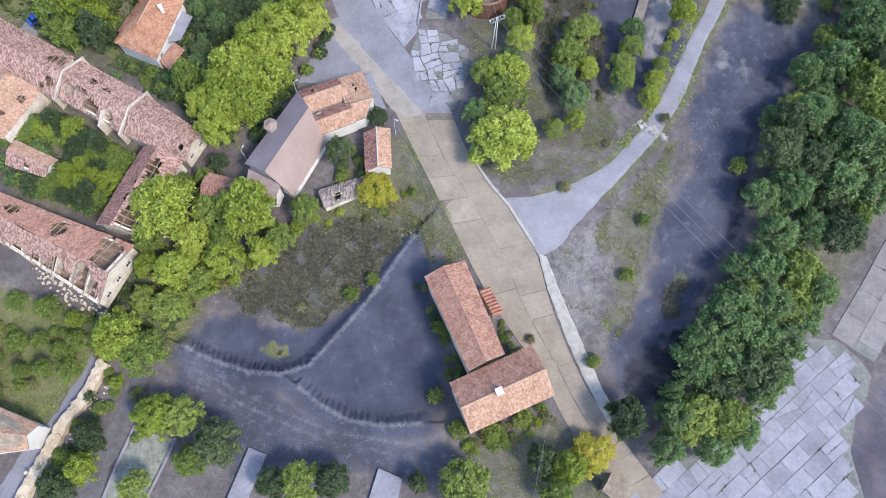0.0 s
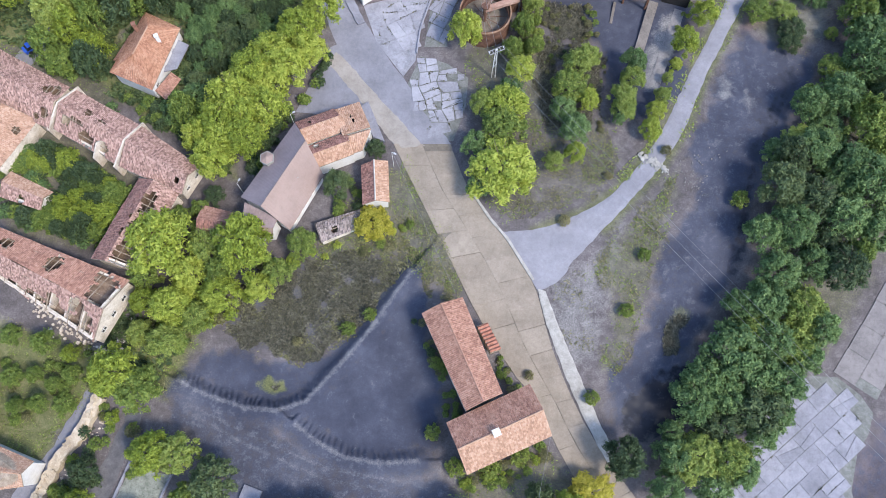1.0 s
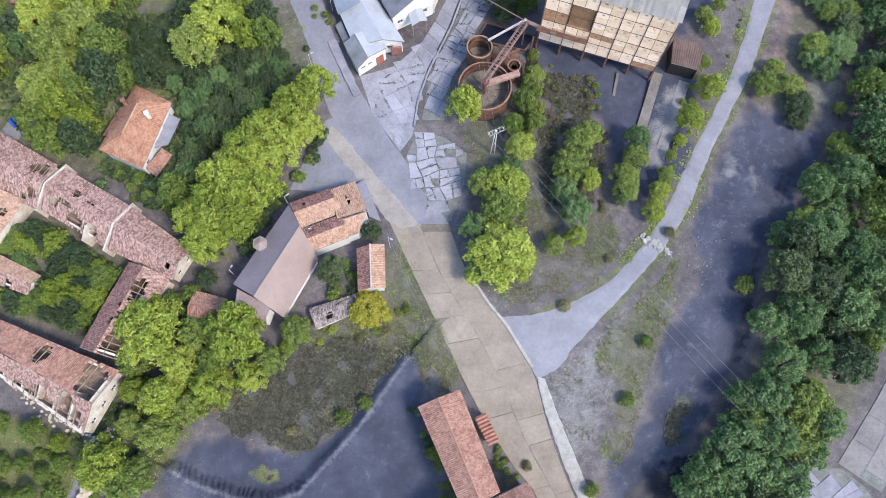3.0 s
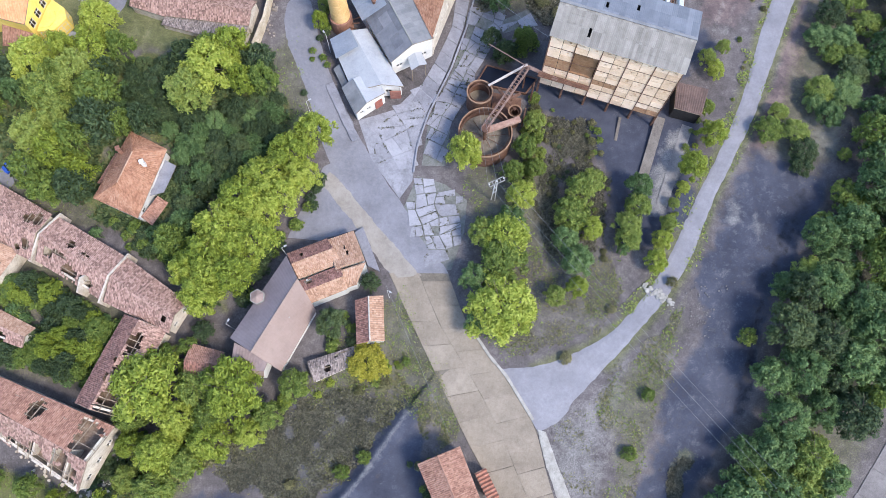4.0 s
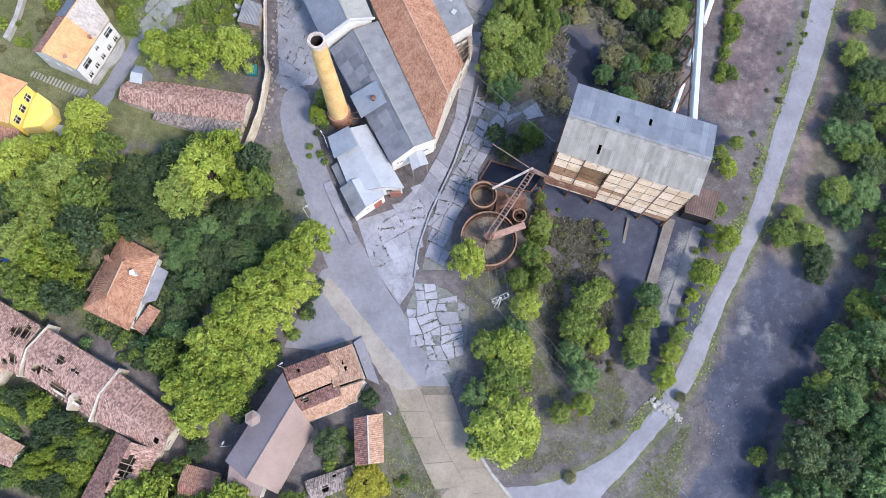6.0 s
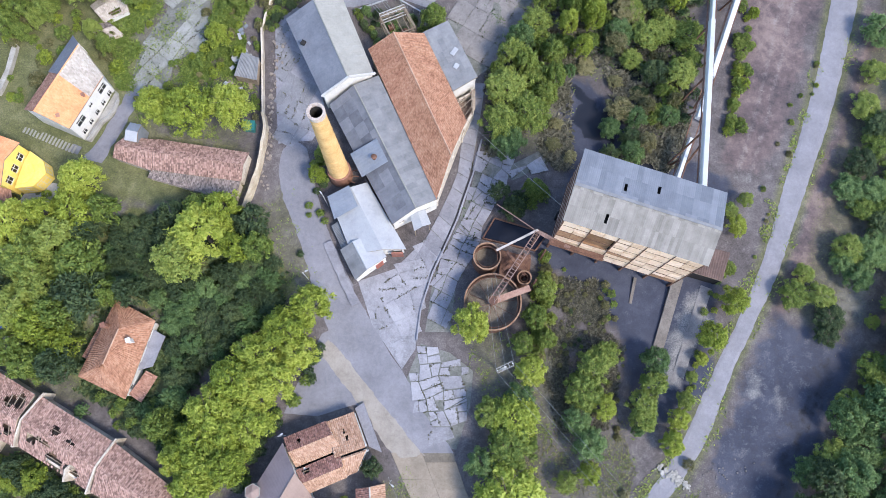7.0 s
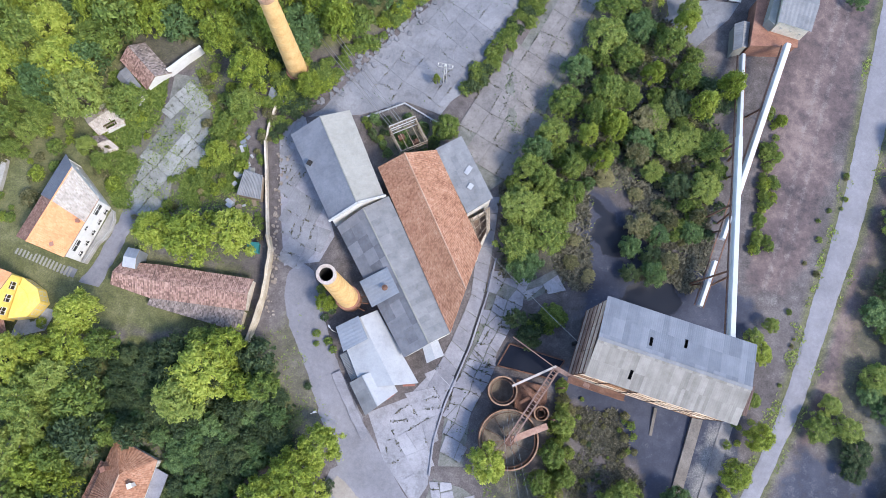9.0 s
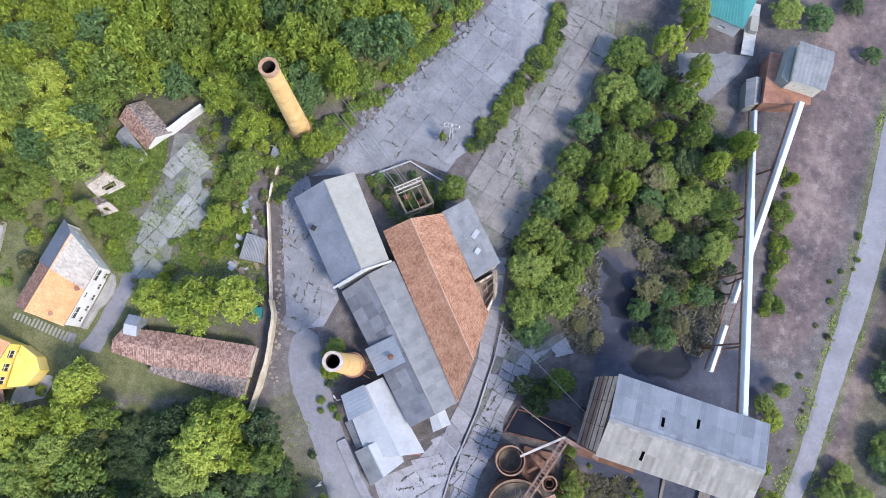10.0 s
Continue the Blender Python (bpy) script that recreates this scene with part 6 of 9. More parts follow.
for (x0, y0), (x1, y1), w, z, lab, mt in (((33.2, 90.0), (32.2, 85.5), 0.5, 0.5, "broken concrete wall beside the coal trough", RAMP_DUST), ((40.6, 90.0), (36.0, 76.0), 1.8, 0.7, "dusty concrete ramp wall below the washery", RAMP_DUST), ((45.6, 88.6), (39.4, 72.0), 2.0, 0.14, "pale worn concrete ramp", RAMP_PALE)):
    s = Shape()
    n = 12
    d = Vector((x1 - x0, y1 - y0)).normalized() * (w / 2)
    for i in range(n + 1):
        ax, ay = x0 + (x1 - x0) * i / n, y0 + (y1 - y0) * i / n
        g = gz(ax, ay)
        t = g + z * (1 - 0.7 * i / n)
        s.v += [(ax + d.y, ay - d.x, g - 0.6), (ax + d.y, ay - d.x, t), (ax - d.y, ay + d.x, t), (ax - d.y, ay + d.x, g - 0.6)]
    for i in range(n):
        s.f += [(4 * i + k, 4 * i + 4 + k, 4 * i + 4 + (k + 1) % 4, 4 * i + (k + 1) % 4) for k in range(4)]
    s.f += [(0, 1, 2, 3), (4 * n + 3, 4 * n + 2, 4 * n + 1, 4 * n)]
    o = part("ramp", s, mt, at=(x0, y0, gz(x0, y0)))
    tagged(o, lab, "ramp", "washery ramps")

# ---- conveyors ----
def conveyor(label, p, q, w, h, legs, gaps=(), slim=()):
    ob = thing("conveyor", p, label, "conveyor", "conveyors")
    p, q = Vector(p), Vector(q)
    k = 12
    for i in range(k):
        if i in gaps:
            continue
        a, b = p.lerp(q, i / k), p.lerp(q, (i + 1) / k)
        s = Shape()
        d = (b - a).normalized()
        side = Vector((d.y, -d.x, 0)).normalized() * (w / 2 * (0.72 if i in slim else 1.0))
        top = [a - side, a - side * 0.7 + Vector((0, 0, h * 0.35)), a + side * 0.7 + Vector((0, 0, h * 0.35)), a + side, a + side - Vector((0, 0, h)), a - side - Vector((0, 0, h))]
        s.v = [tuple(v) for v in top] + [tuple(v + (b - a)) for v in top]
        s.f = [(i2, (i2 + 1) % 6, 6 + (i2 + 1) % 6, 6 + i2) for i2 in range(6)] + [(5, 4, 3, 2, 1, 0), (6, 7, 8, 9, 10, 11)]
        part("gallery", s, TUBE, ob)
    tr = Shape()
    for sd in (-1, 1):
        d = (q - p).normalized()
        side = Vector((d.y, -d.x, 0)).normalized() * (w / 2 + 0.25) * sd
        tr.beam(p + side - Vector((0, 0, h)), q + side - Vector((0, 0, h)), 0.18)
    part("walkway", tr, RUST, ob)
    for f in legs:
        c = p.lerp(q, f)
        d = (q - p).normalized()
        side = Vector((d.y, -d.x, 0)).normalized()
        lg = Shape()
        g = gz(c.x, c.y)
        lg.beam(c + side * 0.6 - Vector((0, 0, h)), (c.x + side.x * 1.5, c.y + side.y * 1.5, g - 0.3), 0.25)
        lg.beam(c - side * 0.6 - Vector((0, 0, h)), (c.x - side.x * 1.5, c.y - side.y * 1.5, g - 0.3), 0.25)
        part("trestle", lg, RUST, ob)
    return ob


conveyor("long white conveyor gallery rising to the washery", (39.4, 100.6, 19.0), (50.4, 152.5, 4.6), 1.0, 0.9, (0.2, 0.42, 0.64, 0.85), (), (8, 9, 10, 11))
conveyor("broken white conveyor gallery on trestles", (56.6, 152.6, 8.6), (40.6, 107.0, 3.8), 1.05, 0.9, (0.25, 0.5, 0.72, 0.92), (7, 9), (8, 10, 11))

# ---- transfer tower at the conveyors' head ----
tower = thing("transfer_tower", (57.5, 158.2, 2.0), "brick transfer tower with a pale overhanging cabin", "tower")
TQ = [(54.2, 155.8), (59.8, 154.0), (62.0, 161.0), (56.2, 163.0)]
walls(tower, [(51.0, 153.4), (59.0, 153.2), (60.4, 160.6), (53.0, 162.6)], 1.6, 6.4, BRICK)
part("lower_roof", Shape().prism([(50.8, 153.2), (59.2, 153.0), (60.6, 160.8), (52.8, 162.8)], 6.4, 6.6), BRICK, tower)
walls(tower, inset(TQ, 0.3), 6.6, 10.4, stained("cabin_board", (0.5, 0.44, 0.34), (0.62, 0.55, 0.43), (0.7, 0.63, 0.52), 0.6, 5), {0: [(0.9, 8.0, 0.4, 0.5), (2.6, 8.0, 0.4, 0.5), (4.3, 8.0, 0.4, 0.5)]})
part("roof", Shape().roof((*TQ[0], 10.4), (*TQ[1], 10.4), (61.2, 158.6, 11.2), (55.3, 160.5, 11.2), 0.8, 4, 0.02).roof((*TQ[2], 10.4), (*TQ[3], 10.4), (55.3, 160.5, 11.2), (61.2, 158.6, 11.2), 0.8, 4, 0.02), SHEET_GREY, tower)
part("side_cabin", Shape().prism([(53.2, 157.0), (54.3, 155.9), (56.2, 162.6), (55.2, 162.8)], 6.6, 9.0), SHEET_PALE, tower)
gabled("tail_house", "small grey tail house at the conveyor's foot", "shed", [(51.0, 153.6), (51.8, 158.6), (49.0, 158.2), (48.4, 152.9)], 5.0, 5.8, 1.6, [SHEET_GREY, SHEET_GREY], SHEET_PALE, 0.5, 0.15, 0.5, 3, 0.02)
gabled("teal_shed", "modern shed with a teal metal roof", "building", [(38.0, 171.8), (48.4, 167.1), (54.8, 180.2), (44.4, 185.2)], 6.2, 8.2, 2.0, [TEAL, TEAL], WHITEWALL, 0.5, 0.3, 0.5, 6, 0.01, hip=(0, 0.3), openings={0: even(10, 3, 1.2, 0.8, 3.4, 1.5)})
trailer = thing("flatbed_trailer", (50.8, 168.5, gz(50.8, 168.5)), "long grey flatbed trailer with loose parts", "trailer")
part("bed", Shape().beam((50.0, 163.5, 3.4), (52.0, 173.5, 3.6), 2.2, 0.3), STEEL, trailer)
part("load", Shape().box((51.2, 169.0, 4.2), (1.4, 3.0, 1.2), -0.2), SHEET_PALE, trailer)
for f in (0.2, 0.8):
    part("axle", Shape().tube((49.0 + 2 * f, 163.7 + 10 * f, 2.8), (51.2 + 2 * f, 163.3 + 10 * f, 2.8), 0.45, n=14), SOOT_SHADE, trailer)

# ---- thickeners and the raking bridge ----
RIM = stained("pale_rust", (0.14, 0.08, 0.05), (0.24, 0.145, 0.09), (0.33, 0.22, 0.15), 0.9, 7, 0.8, 0.4)


def tank(label, x, y, r, z0, z1, fill):
    ob = thing("thickener_tank", (x, y, z0), label, "tank", "thickener tanks")
    part("shell", Shape().ring((x, y), r, r - 0.16, z0, z1, 48), RUST, ob)
    part("rim", Shape().ring((x, y), r + 0.1, r - 0.14, z1 - 0.25, z1 + 0.05, 48), RIM, ob)
    part("channel", Shape().ring((x, y), r - 0.45, r - 0.53, z1 - 0.9, z1 - 0.35, 48), RUST, ob)
    bt = Shape()
    bt.prism([(x + (r - 0.1) * math.cos(a), y + (r - 0.1) * math.sin(a)) for a in (2 * math.pi * i / 40 for i in range(40))], z0 - 0.3, fill)
    part("sludge", bt, SLUDGE, ob)
    return ob


big = tank("large rusty round thickener tank with dried sludge", 8.1, 84.7, 4.75, 0.0, 5.0, 2.4)
small = tank("smaller rusty round tank", 7.1, 92.4, 2.3, 0.0, 5.4, 2.0)
well = tank("narrow rusty well tank", 13.4, 88.9, 1.15, 0.0, 5.0, 1.2)
part("rake_shaft", Shape().tube((8.0, 84.6, 2.2), (8.0, 84.6, 6.6), 0.35, n=12).tube((8.0, 84.6, 6.5), (8.0, 84.6, 6.9), 0.8, n=12), RUST, big)
for i in range(10):
    a = 2 * math.pi * i / 10 + 0.2
    part("rake", Shape().beam((8.0, 84.6, 3.4), (8.0 + 4.0 * math.cos(a), 84.6 + 4.0 * math.sin(a), 2.6), 0.08), RUST, big)
part("arm", Shape().beam((8.0, 84.6, 5.7), (14.2, 87.0, 5.6), 1.0, 0.7), stained("pinkish_steel", (0.22, 0.13, 0.1), (0.31, 0.19, 0.145), (0.38, 0.26, 0.2), 0.8, 6), big, "faded red steel arm")
FADED = stained("faded_red_steel", (0.13, 0.082, 0.068), (0.22, 0.145, 0.12), (0.31, 0.22, 0.185), 0.9, 7, 0.8, 0.3)
bridge = thing("service_bridge", (12, 90, 0), "rusty lattice footbridge over the tanks", "footbridge")
for off in (-0.45, 0.45):
    s = Shape()
    p, q = Vector((15.3, 95.8, 8.0)), Vector((7.7, 84.3, 6.4))
    d = (q - p).normalized()
    side = Vector((d.y, -d.x, 0)) * off
    s.beam(p + side, q + side, 0.16, 0.2)
    s.beam(p + side + Vector((0, 0, 1)), q + side + Vector((0, 0, 1)), 0.1)
    for i in range(9):
        a = p.lerp(q, i / 9) + side
        b = p.lerp(q, (i + 1) / 9) + side
        s.beam(a, a + Vector((0, 0, 1)), 0.08)
        s.beam(a, b + Vector((0, 0, 1)), 0.06)
    part("girder", s, FADED, bridge)
for i in range(22):
    p, q = Vector((15.3, 95.8, 7.95)), Vector((7.7, 84.3, 6.35))
    c = p.lerp(q, (i + 0.5) / 22)
    d = (q - p).normalized()
    part("tread", Shape().beam((c.x - d.y * 0.45, c.y + d.x * 0.45, c.z), (c.x + d.y * 0.45, c.y - d.x * 0.45, c.z), 0.16, 0.05), FADED, bridge)
part("launder", Shape().beam((15.4, 96.4, 8.2), (8.6, 93.2, 6.2), 0.35, 0.3), stained("pale_steel", (0.35, 0.3, 0.27), (0.46, 0.41, 0.38), (0.55, 0.5, 0.47), 0.8, 6), bridge)
part("walkway", Shape().beam((15.2, 96.2, 8.0), (20.5, 93.2, 8.6), 0.7, 0.12).beam((8.6, 101.0, 7.2), (15.2, 96.2, 8.0), 0.14, 0.14), FADED, bridge)
for x, y in ((15.3, 95.8), (13.0, 92.4), (16.6, 93.0), (15.0, 88.0)):
    part("post", Shape().beam((x, y, -0.5), (x, y, 7.8), 0.25), RUST, bridge)
pond = part("pond", Shape().prism([(8.7, 100.3), (18.0, 97.6), (15.8, 94.5), (6.6, 96.6)], -0.6, 0.85), POND)
tagged(pond, "black still water in a settling basin", "water", kind="structure")
for a, b in (((8.7, 100.3), (18.0, 97.6)), ((18.0, 97.6), (15.8, 94.5)), ((15.8, 94.5), (6.6, 96.6)), ((6.6, 96.6), (8.7, 100.3))):
    w = part("basin_wall", Shape().beam((*a, 0.55), (*b, 0.55), 0.22, 1.2), RUST, at=(*a, 0.4))
    tagged(w, "low stained wall of the settling basin", "wall", "basin walls")
deck = part("tank_platform", Shape().prism([(9.4, 89.8), (12.0, 88.0), (14.8, 90.6), (15.0, 93.2), (9.8, 94.4)], 1.2, 1.5).beam((10, 90.5, 3.8), (14.6, 93.0, 3.8), 0.5, 0.2).beam((10.5, 93.6, 4.4), (13.6, 89.4, 4.4), 0.5, 0.2), RUST, at=(12, 91, 0.0))
tagged(deck, "rusty steel platform between the tanks", "platform")

# ---- houses and walls at the north-west ----
# Red west slope against orange east: shade is put into the tile colour.
wh = gabled("house", "white three-storey house with part orange, part pale roof", "house", [(-64.0, 112.3), (-59.5, 122.0), (-65.5, 129.4), (-72.1, 115.6)], 9.6, 11.9, 3.6, [TILE_NEW, TILE_RED], WHITEWALL, 0.62, 0.2, cap=TILE_NEW,
            openings={0: [(1.2, 6.6, 2.1, 1.8), (5.0, 7.1, 0.9, 1.2), (8.0, 6.6, 2.0, 1.8)] + even(10.6, 5, 1.0, 1.5, 4.2, 0.8), 1: even(9, 4, 0.7, 0.9, 7.2, 1.2), 3: even(7.6, 3, 0.7, 0.9, 7.2, 1.2)})
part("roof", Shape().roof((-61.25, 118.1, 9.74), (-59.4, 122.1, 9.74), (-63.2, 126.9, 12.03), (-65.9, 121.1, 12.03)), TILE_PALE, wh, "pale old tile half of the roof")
part("roof", Shape().roof((-65.6, 129.6, 9.74), (-68.9, 122.6, 9.74), (-65.9, 121.1, 12.03), (-63.2, 126.9, 12.03)), SHEET_BLUE_SHADE, wh, "blue-grey half of the roof")
wd = (Vector((-59.5, 122.0)) - Vector((-64.0, 112.3))).normalized()
wo = Vector((wd.y, -wd.x))
terrace = [tuple(Vector((-64.0, 112.3)) + wd * u + wo * o) for u, o in ((0.2, 0.1), (10.4, 0.1), (10.2, 0.9), (9.0, 1.7), (7.2, 2.0), (5.4, 1.8), (4.2, 1.2), (0.4, 1.0))]
slab = part("terrace", Shape().prism(terrace, 2.2, 4.3), KERB, wh, "grey concrete terrace with a curved railing")
for a, b in zip(terrace[1:], terrace[2:]):
    part("railing", Shape().beam((*a, 5.2), (*b, 5.2), 0.07).beam((*a, 4.3), (*a, 5.2), 0.05), STEEL, slab)
stack(wh, -62.1, 118.2, 9.6, 0.9, 0.4, BRICK)
stack(wh, -65.6, 114.2, 10.2, 0.6, 0.45, TILE_RED)
part("outside_stair", Shape().prism([(-75.4, 114.0), (-65.2, 109.9), (-64.6, 111.3), (-74.8, 115.4)], 3.4, 3.6), FELT, wh)
for i in range(16):
    f = i / 16
    x, y = -75.0 + 9.8 * f, 114.5 - 4.0 * f
    part("plank", Shape().box((x, y, 3.7), (0.34, 1.5, 0.1), -0.39), SHEET_PALE, wh)
gabled("long_shed", "long low shed with old tile roof against a wall", "shed", [(-50.6, 106.4), (-35.2, 104.6), (-34.2, 109.8), (-50.2, 112.0)], 6.2, 7.5, 3.0, [TILE_OLD, TILE_OLD], OLDWALL, 0.5, 0.2)
gabled("long_shed", "tiled end of the long shed with a zinc box", "shed", [(-57.8, 108.6), (-50.7, 106.3), (-50.3, 112.0), (-56.2, 112.4)], 6.0, 7.4, 3.0, [TILE_OLD, TILE_OLD], OLDWALL, 0.5, 0.2)
gabled("low_shed", "lower grey-tiled shed roof under the trees", "shed", [(-51.8, 105.4), (-36.2, 101.2), (-35.4, 104.6), (-50.4, 108.0)], (5.0, 6.0), 6.05, 3.0, [TILE_GREY, TILE_GREY], OLDWALL, 0.94, 0.15)
gabled("zinc_box", "small zinc-clad box on the shed roof", "shed", [(-55.6, 111.4), (-53.4, 111.0), (-52.9, 114.2), (-54.9, 114.6)], 7.2, 7.9, 3.2, [SHEET_WHITE, SHEET_ZINC], SHEET_ZINC, 0.5, 0.05, 0.4, 2, 0.01)
yel = gabled("house", "bright yellow house with orange roof and bay windows", "house", [(-84, 104.5), (-74.0, 102.0), (-72.0, 109.6), (-83.0, 113.5)], 9.6, 11.4, 3.0, [TILE_NEW, TILE_NEW], YELLOWWALL, 0.5, 0.3, openings={1: even(7, 3, 1.3, 2.0, 6.4, 0.7)})
bay = [(-73.6, 102.6), (-70.4, 103.0), (-68.6, 105.4), (-69.4, 107.6), (-72.0, 109.4)]
part("bay", Shape().prism(bay, 3.0, 6.4), YELLOWWALL, yel)
part("bay_roof", Shape().prism([(-73.4, 103.2), (-71.4, 103.6), (-70.4, 105.2), (-71.0, 106.8), (-72.4, 108.2)], 6.4, 6.55), YELLOWWALL, yel)
for k in range(4):
    a, b = Vector(bay[k]), Vector(bay[k + 1])
    d = b - a
    window(yel, a, b, d.length * 0.15, 3.9, d.length * 0.7, 2.1, WHITEWALL, -0.02)
part("low_roof", Shape().roof((-80, 100.2, 5.2), (-74.2, 100.4, 5.2), (-74.4, 103.6, 6.6), (-80, 103.8, 6.6)), TILE_RED, yel)
part("terrace", Shape().prism([(-74.6, 99.6), (-69.0, 101.0), (-66.8, 105.6), (-69.0, 109.0), (-72.0, 109.8), (-74.0, 102.0)], 2.0, 3.3), stained("grey_paving", (0.25, 0.25, 0.25), (0.34, 0.34, 0.34), (0.42, 0.42, 0.42), 0.6, 6), yel)
gabled("ruined_house", "ruined house with dark tiles and a pale gable wall", "house", [(-50.4, 145.4), (-55.6, 151.0), (-59.6, 147.6), (-54.4, 142.2)], 7.4, 9.4, 4.0, [TILE_GREY, TILE_OLD], WHITEWALL, 0.5)
gabled("outhouse", "narrow outhouse with a grey sheet roof", "shed", [(-54.6, 141.8), (-58.4, 146.4), (-60.0, 144.6), (-56.0, 139.6)], (7.4, 7.0), 7.6, 4.0, [SHEET_GREY, SHEET_GREY], WHITEWALL, 0.6, 0.1, 0.5, 3, 0.02)
gabled("ruined_outhouse", "collapsing outhouse under broken pale tiles", "shed", [(-62.0, 134.0), (-57.8, 136.2), (-59.9, 142.2), (-65.0, 137.2)], 6.8, 8.0, 4.2, [TILE_PALE, TILE_PALE], WHITEWALL, 0.5, 0.2, holes=(((0.55, 0.3, 0.2, 0.2),), ((0.4, 0.6, 0.12, 0.2),)), floor=5.6)
gabled("ruined_outhouse", "small broken outhouse under a tree", "shed", [(-62.7, 130.2), (-58.6, 132.0), (-61.6, 134.4), (-64.6, 133.6)], 6.3, 7.0, 4.2, [TILE_PALE, TILE_GREY], OLDWALL, 0.5, 0.2, holes=(((0.3, 0.6, 0.1, 0.2), (0.7, 0.4, 0.1, 0.2)), ()), floor=5.2)
gabled("shack", "patched sheet-roofed shack against the stone wall", "shed", [(-38.0, 124.2), (-33.9, 123.4), (-33.6, 127.4), (-36.8, 128.4)], (6.4, 7.0), 7.05, 3.6, [SHEET_GREY, SHEET_GREY], TIMBER, 0.93, 0.1, 0.25, 2.5, 0.03)
t1 = part("water_tub", Shape().ring((-38.3, 128.2), 0.75, 0.68, 4.0, 5.4, 20).prism([(-38.3 + 0.7 * math.cos(a), 128.2 + 0.7 * math.sin(a)) for a in (2 * math.pi * i / 20 for i in range(20))], 4.0, 5.2), SHEET_WHITE, at=(-38.3, 128.2, 4.0))
tagged(t1, "round pale water tub in the garden", "tub")
gabled("blue_shed", "small pale blue flat-roofed shed", "shed", [(-34.2, 141.8), (-31.2, 141.2), (-30.4, 143.4), (-33.6, 144.0)], (5.4, 5.6), 5.65, 3.2, [SHEET_ZINC, SHEET_ZINC], SHEET_ZINC, 0.95, 0.1, 0.5, 3, 0.01)
gabled("house", "tiled house with a pale gable above the lane", "house", [(-83, -2.0), (-65.4, 0.4), (-64.4, 4.3), (-82, 11.0)], -1.9, 0.4, -7.4, [TILE_ORANGE, TILE_ORANGE], WHITEWALL, 0.5)
gabled("plank_shed", "small plank-roofed shed beside the track", "shed", [(26.2, -5.2), (29.2, -7.4), (31.2, -4.6), (28.0, -2.4)], (-4.0, -4.3), -3.6, -8, [TIMBER, TIMBER], TIMBER, 0.5, 0.1, 0.35, 3, 0.03)


def stone_wall(name, label, line, w, h, mat, seed=1, group="", ragged=0.0):
    """A wall along a polyline with an uneven top, on the ground."""
    rng = random.Random(seed)
    n = max(3, int(sum(dist(a, b) for a, b in zip(line, line[1:])) / (0.6 if ragged else 1.0)))
    pts = along(line, n)
    s = Shape()
    rows = []
    for i in range(n):
        d = pts[min(i + 1, n - 1)] - pts[max(i - 1, 0)]
        d = d / np.hypot(*d)
        side = np.array([d[1], -d[0]]) * w / 2 * rng.uniform(0.85 - ragged, 1.15 + ragged)
        g = gz(*pts[i])
        t = g + h * rng.uniform(0.9 - ragged, 1.06 + ragged)
        rows.append(len(s.v))
        for q, z in ((pts[i] + side, g - 0.4), (pts[i] + side, t), (pts[i] - side, t + rng.uniform(-0.05, 0.05)), (pts[i] - side, g - 0.4)):
            s.v.append((q[0], q[1], z))
    for a, b in zip(rows, rows[1:]):
        for k in range(4):
            s.f.append((a + k, a + (k + 1) % 4, b + (k + 1) % 4, b + k))
    s.f += [(rows[0] + 3, rows[0] + 2, rows[0] + 1, rows[0]), (rows[-1], rows[-1] + 1, rows[-1] + 2, rows[-1] + 3)]
    ob = part(name, s, mat, at=(*pts[0], gz(*pts[0])))
    return tagged(ob, label, "wall", group)


stone_wall("boundary_wall", "overgrown tan stone boundary wall", [(-34.0, 134.0), (-33.6, 129.7), (-33.2, 124.1), (-32.7, 117.5)], 0.3, 1.5, OLDWALL, 1)
stone_wall("boundary_wall", "thick tan stone wall beside the road", [(-32.5, 117.4), (-31.9, 115.0), (-32.6, 108.0), (-33.8, 103.1), (-35.2, 98.9)], 0.5, 2.4, TANWALL, 2)
stone_wall("boundary_wall", "low pale garden wall at the wood's edge", [(-45.6, 150.1), (-51.0, 145.5)], 0.5, 2.4, WHITEWALL, 3)
stone_wall("boundary_wall", "crumbling pale garden wall", [(-34.0, 134.2), (-33.4, 138.0), (-32.4, 141.0)], 0.35, 0.9, OLDWALL, 4)
stone_wall("boundary_wall", "pale low wall beside the white house", [(-80.3, 120.6), (-78.8, 124.4), (-77.9, 129.8)], 0.9, 1.0, KERB, 14)
stone_wall("retaining_wall", "sunlit tan retaining wall below the lane", [(-57.0, 14.9), (-59.4, 8.8), (-62.3, 5.1), (-63.8, 1.4), (-65.6, -2.6), (-67.6, -7.4), (-71.2, -16)], 1.9, 1.4, TANWALL, 5, ragged=0.03)
kerb_strip = part("road_kerb", strip([(17.2, 34.0), (18.8, 27.5), (21.9, 19.5), (25.5, 11.0), (28.6, 5.2)], [(18.6, 33.6), (20.8, 27.8), (24.2, 20.0), (27.6, 11.6), (30.4, 6.0)], 0.18, 70, 6, 0.1), KERB)
tagged(kerb_strip, "crumbling pale concrete verge along the road", "road", kind="structure")
stone_wall("kerb", "broken concrete kerb at the junction", [(6.0, 50.5), (9.0, 46.0), (12.0, 42.6), (16.5, 35.5)], 0.5, 0.28, KERB, 7)
stone_wall("kerb", "long grey kerb between lane and slab track", [(6.3, 115), (4.9, 108.8), (2.1, 100.0), (-2.2, 90.0), (-4.0, 84.0), (-4.6, 78.5)], 0.28, 0.4, CONCRETE, 8)
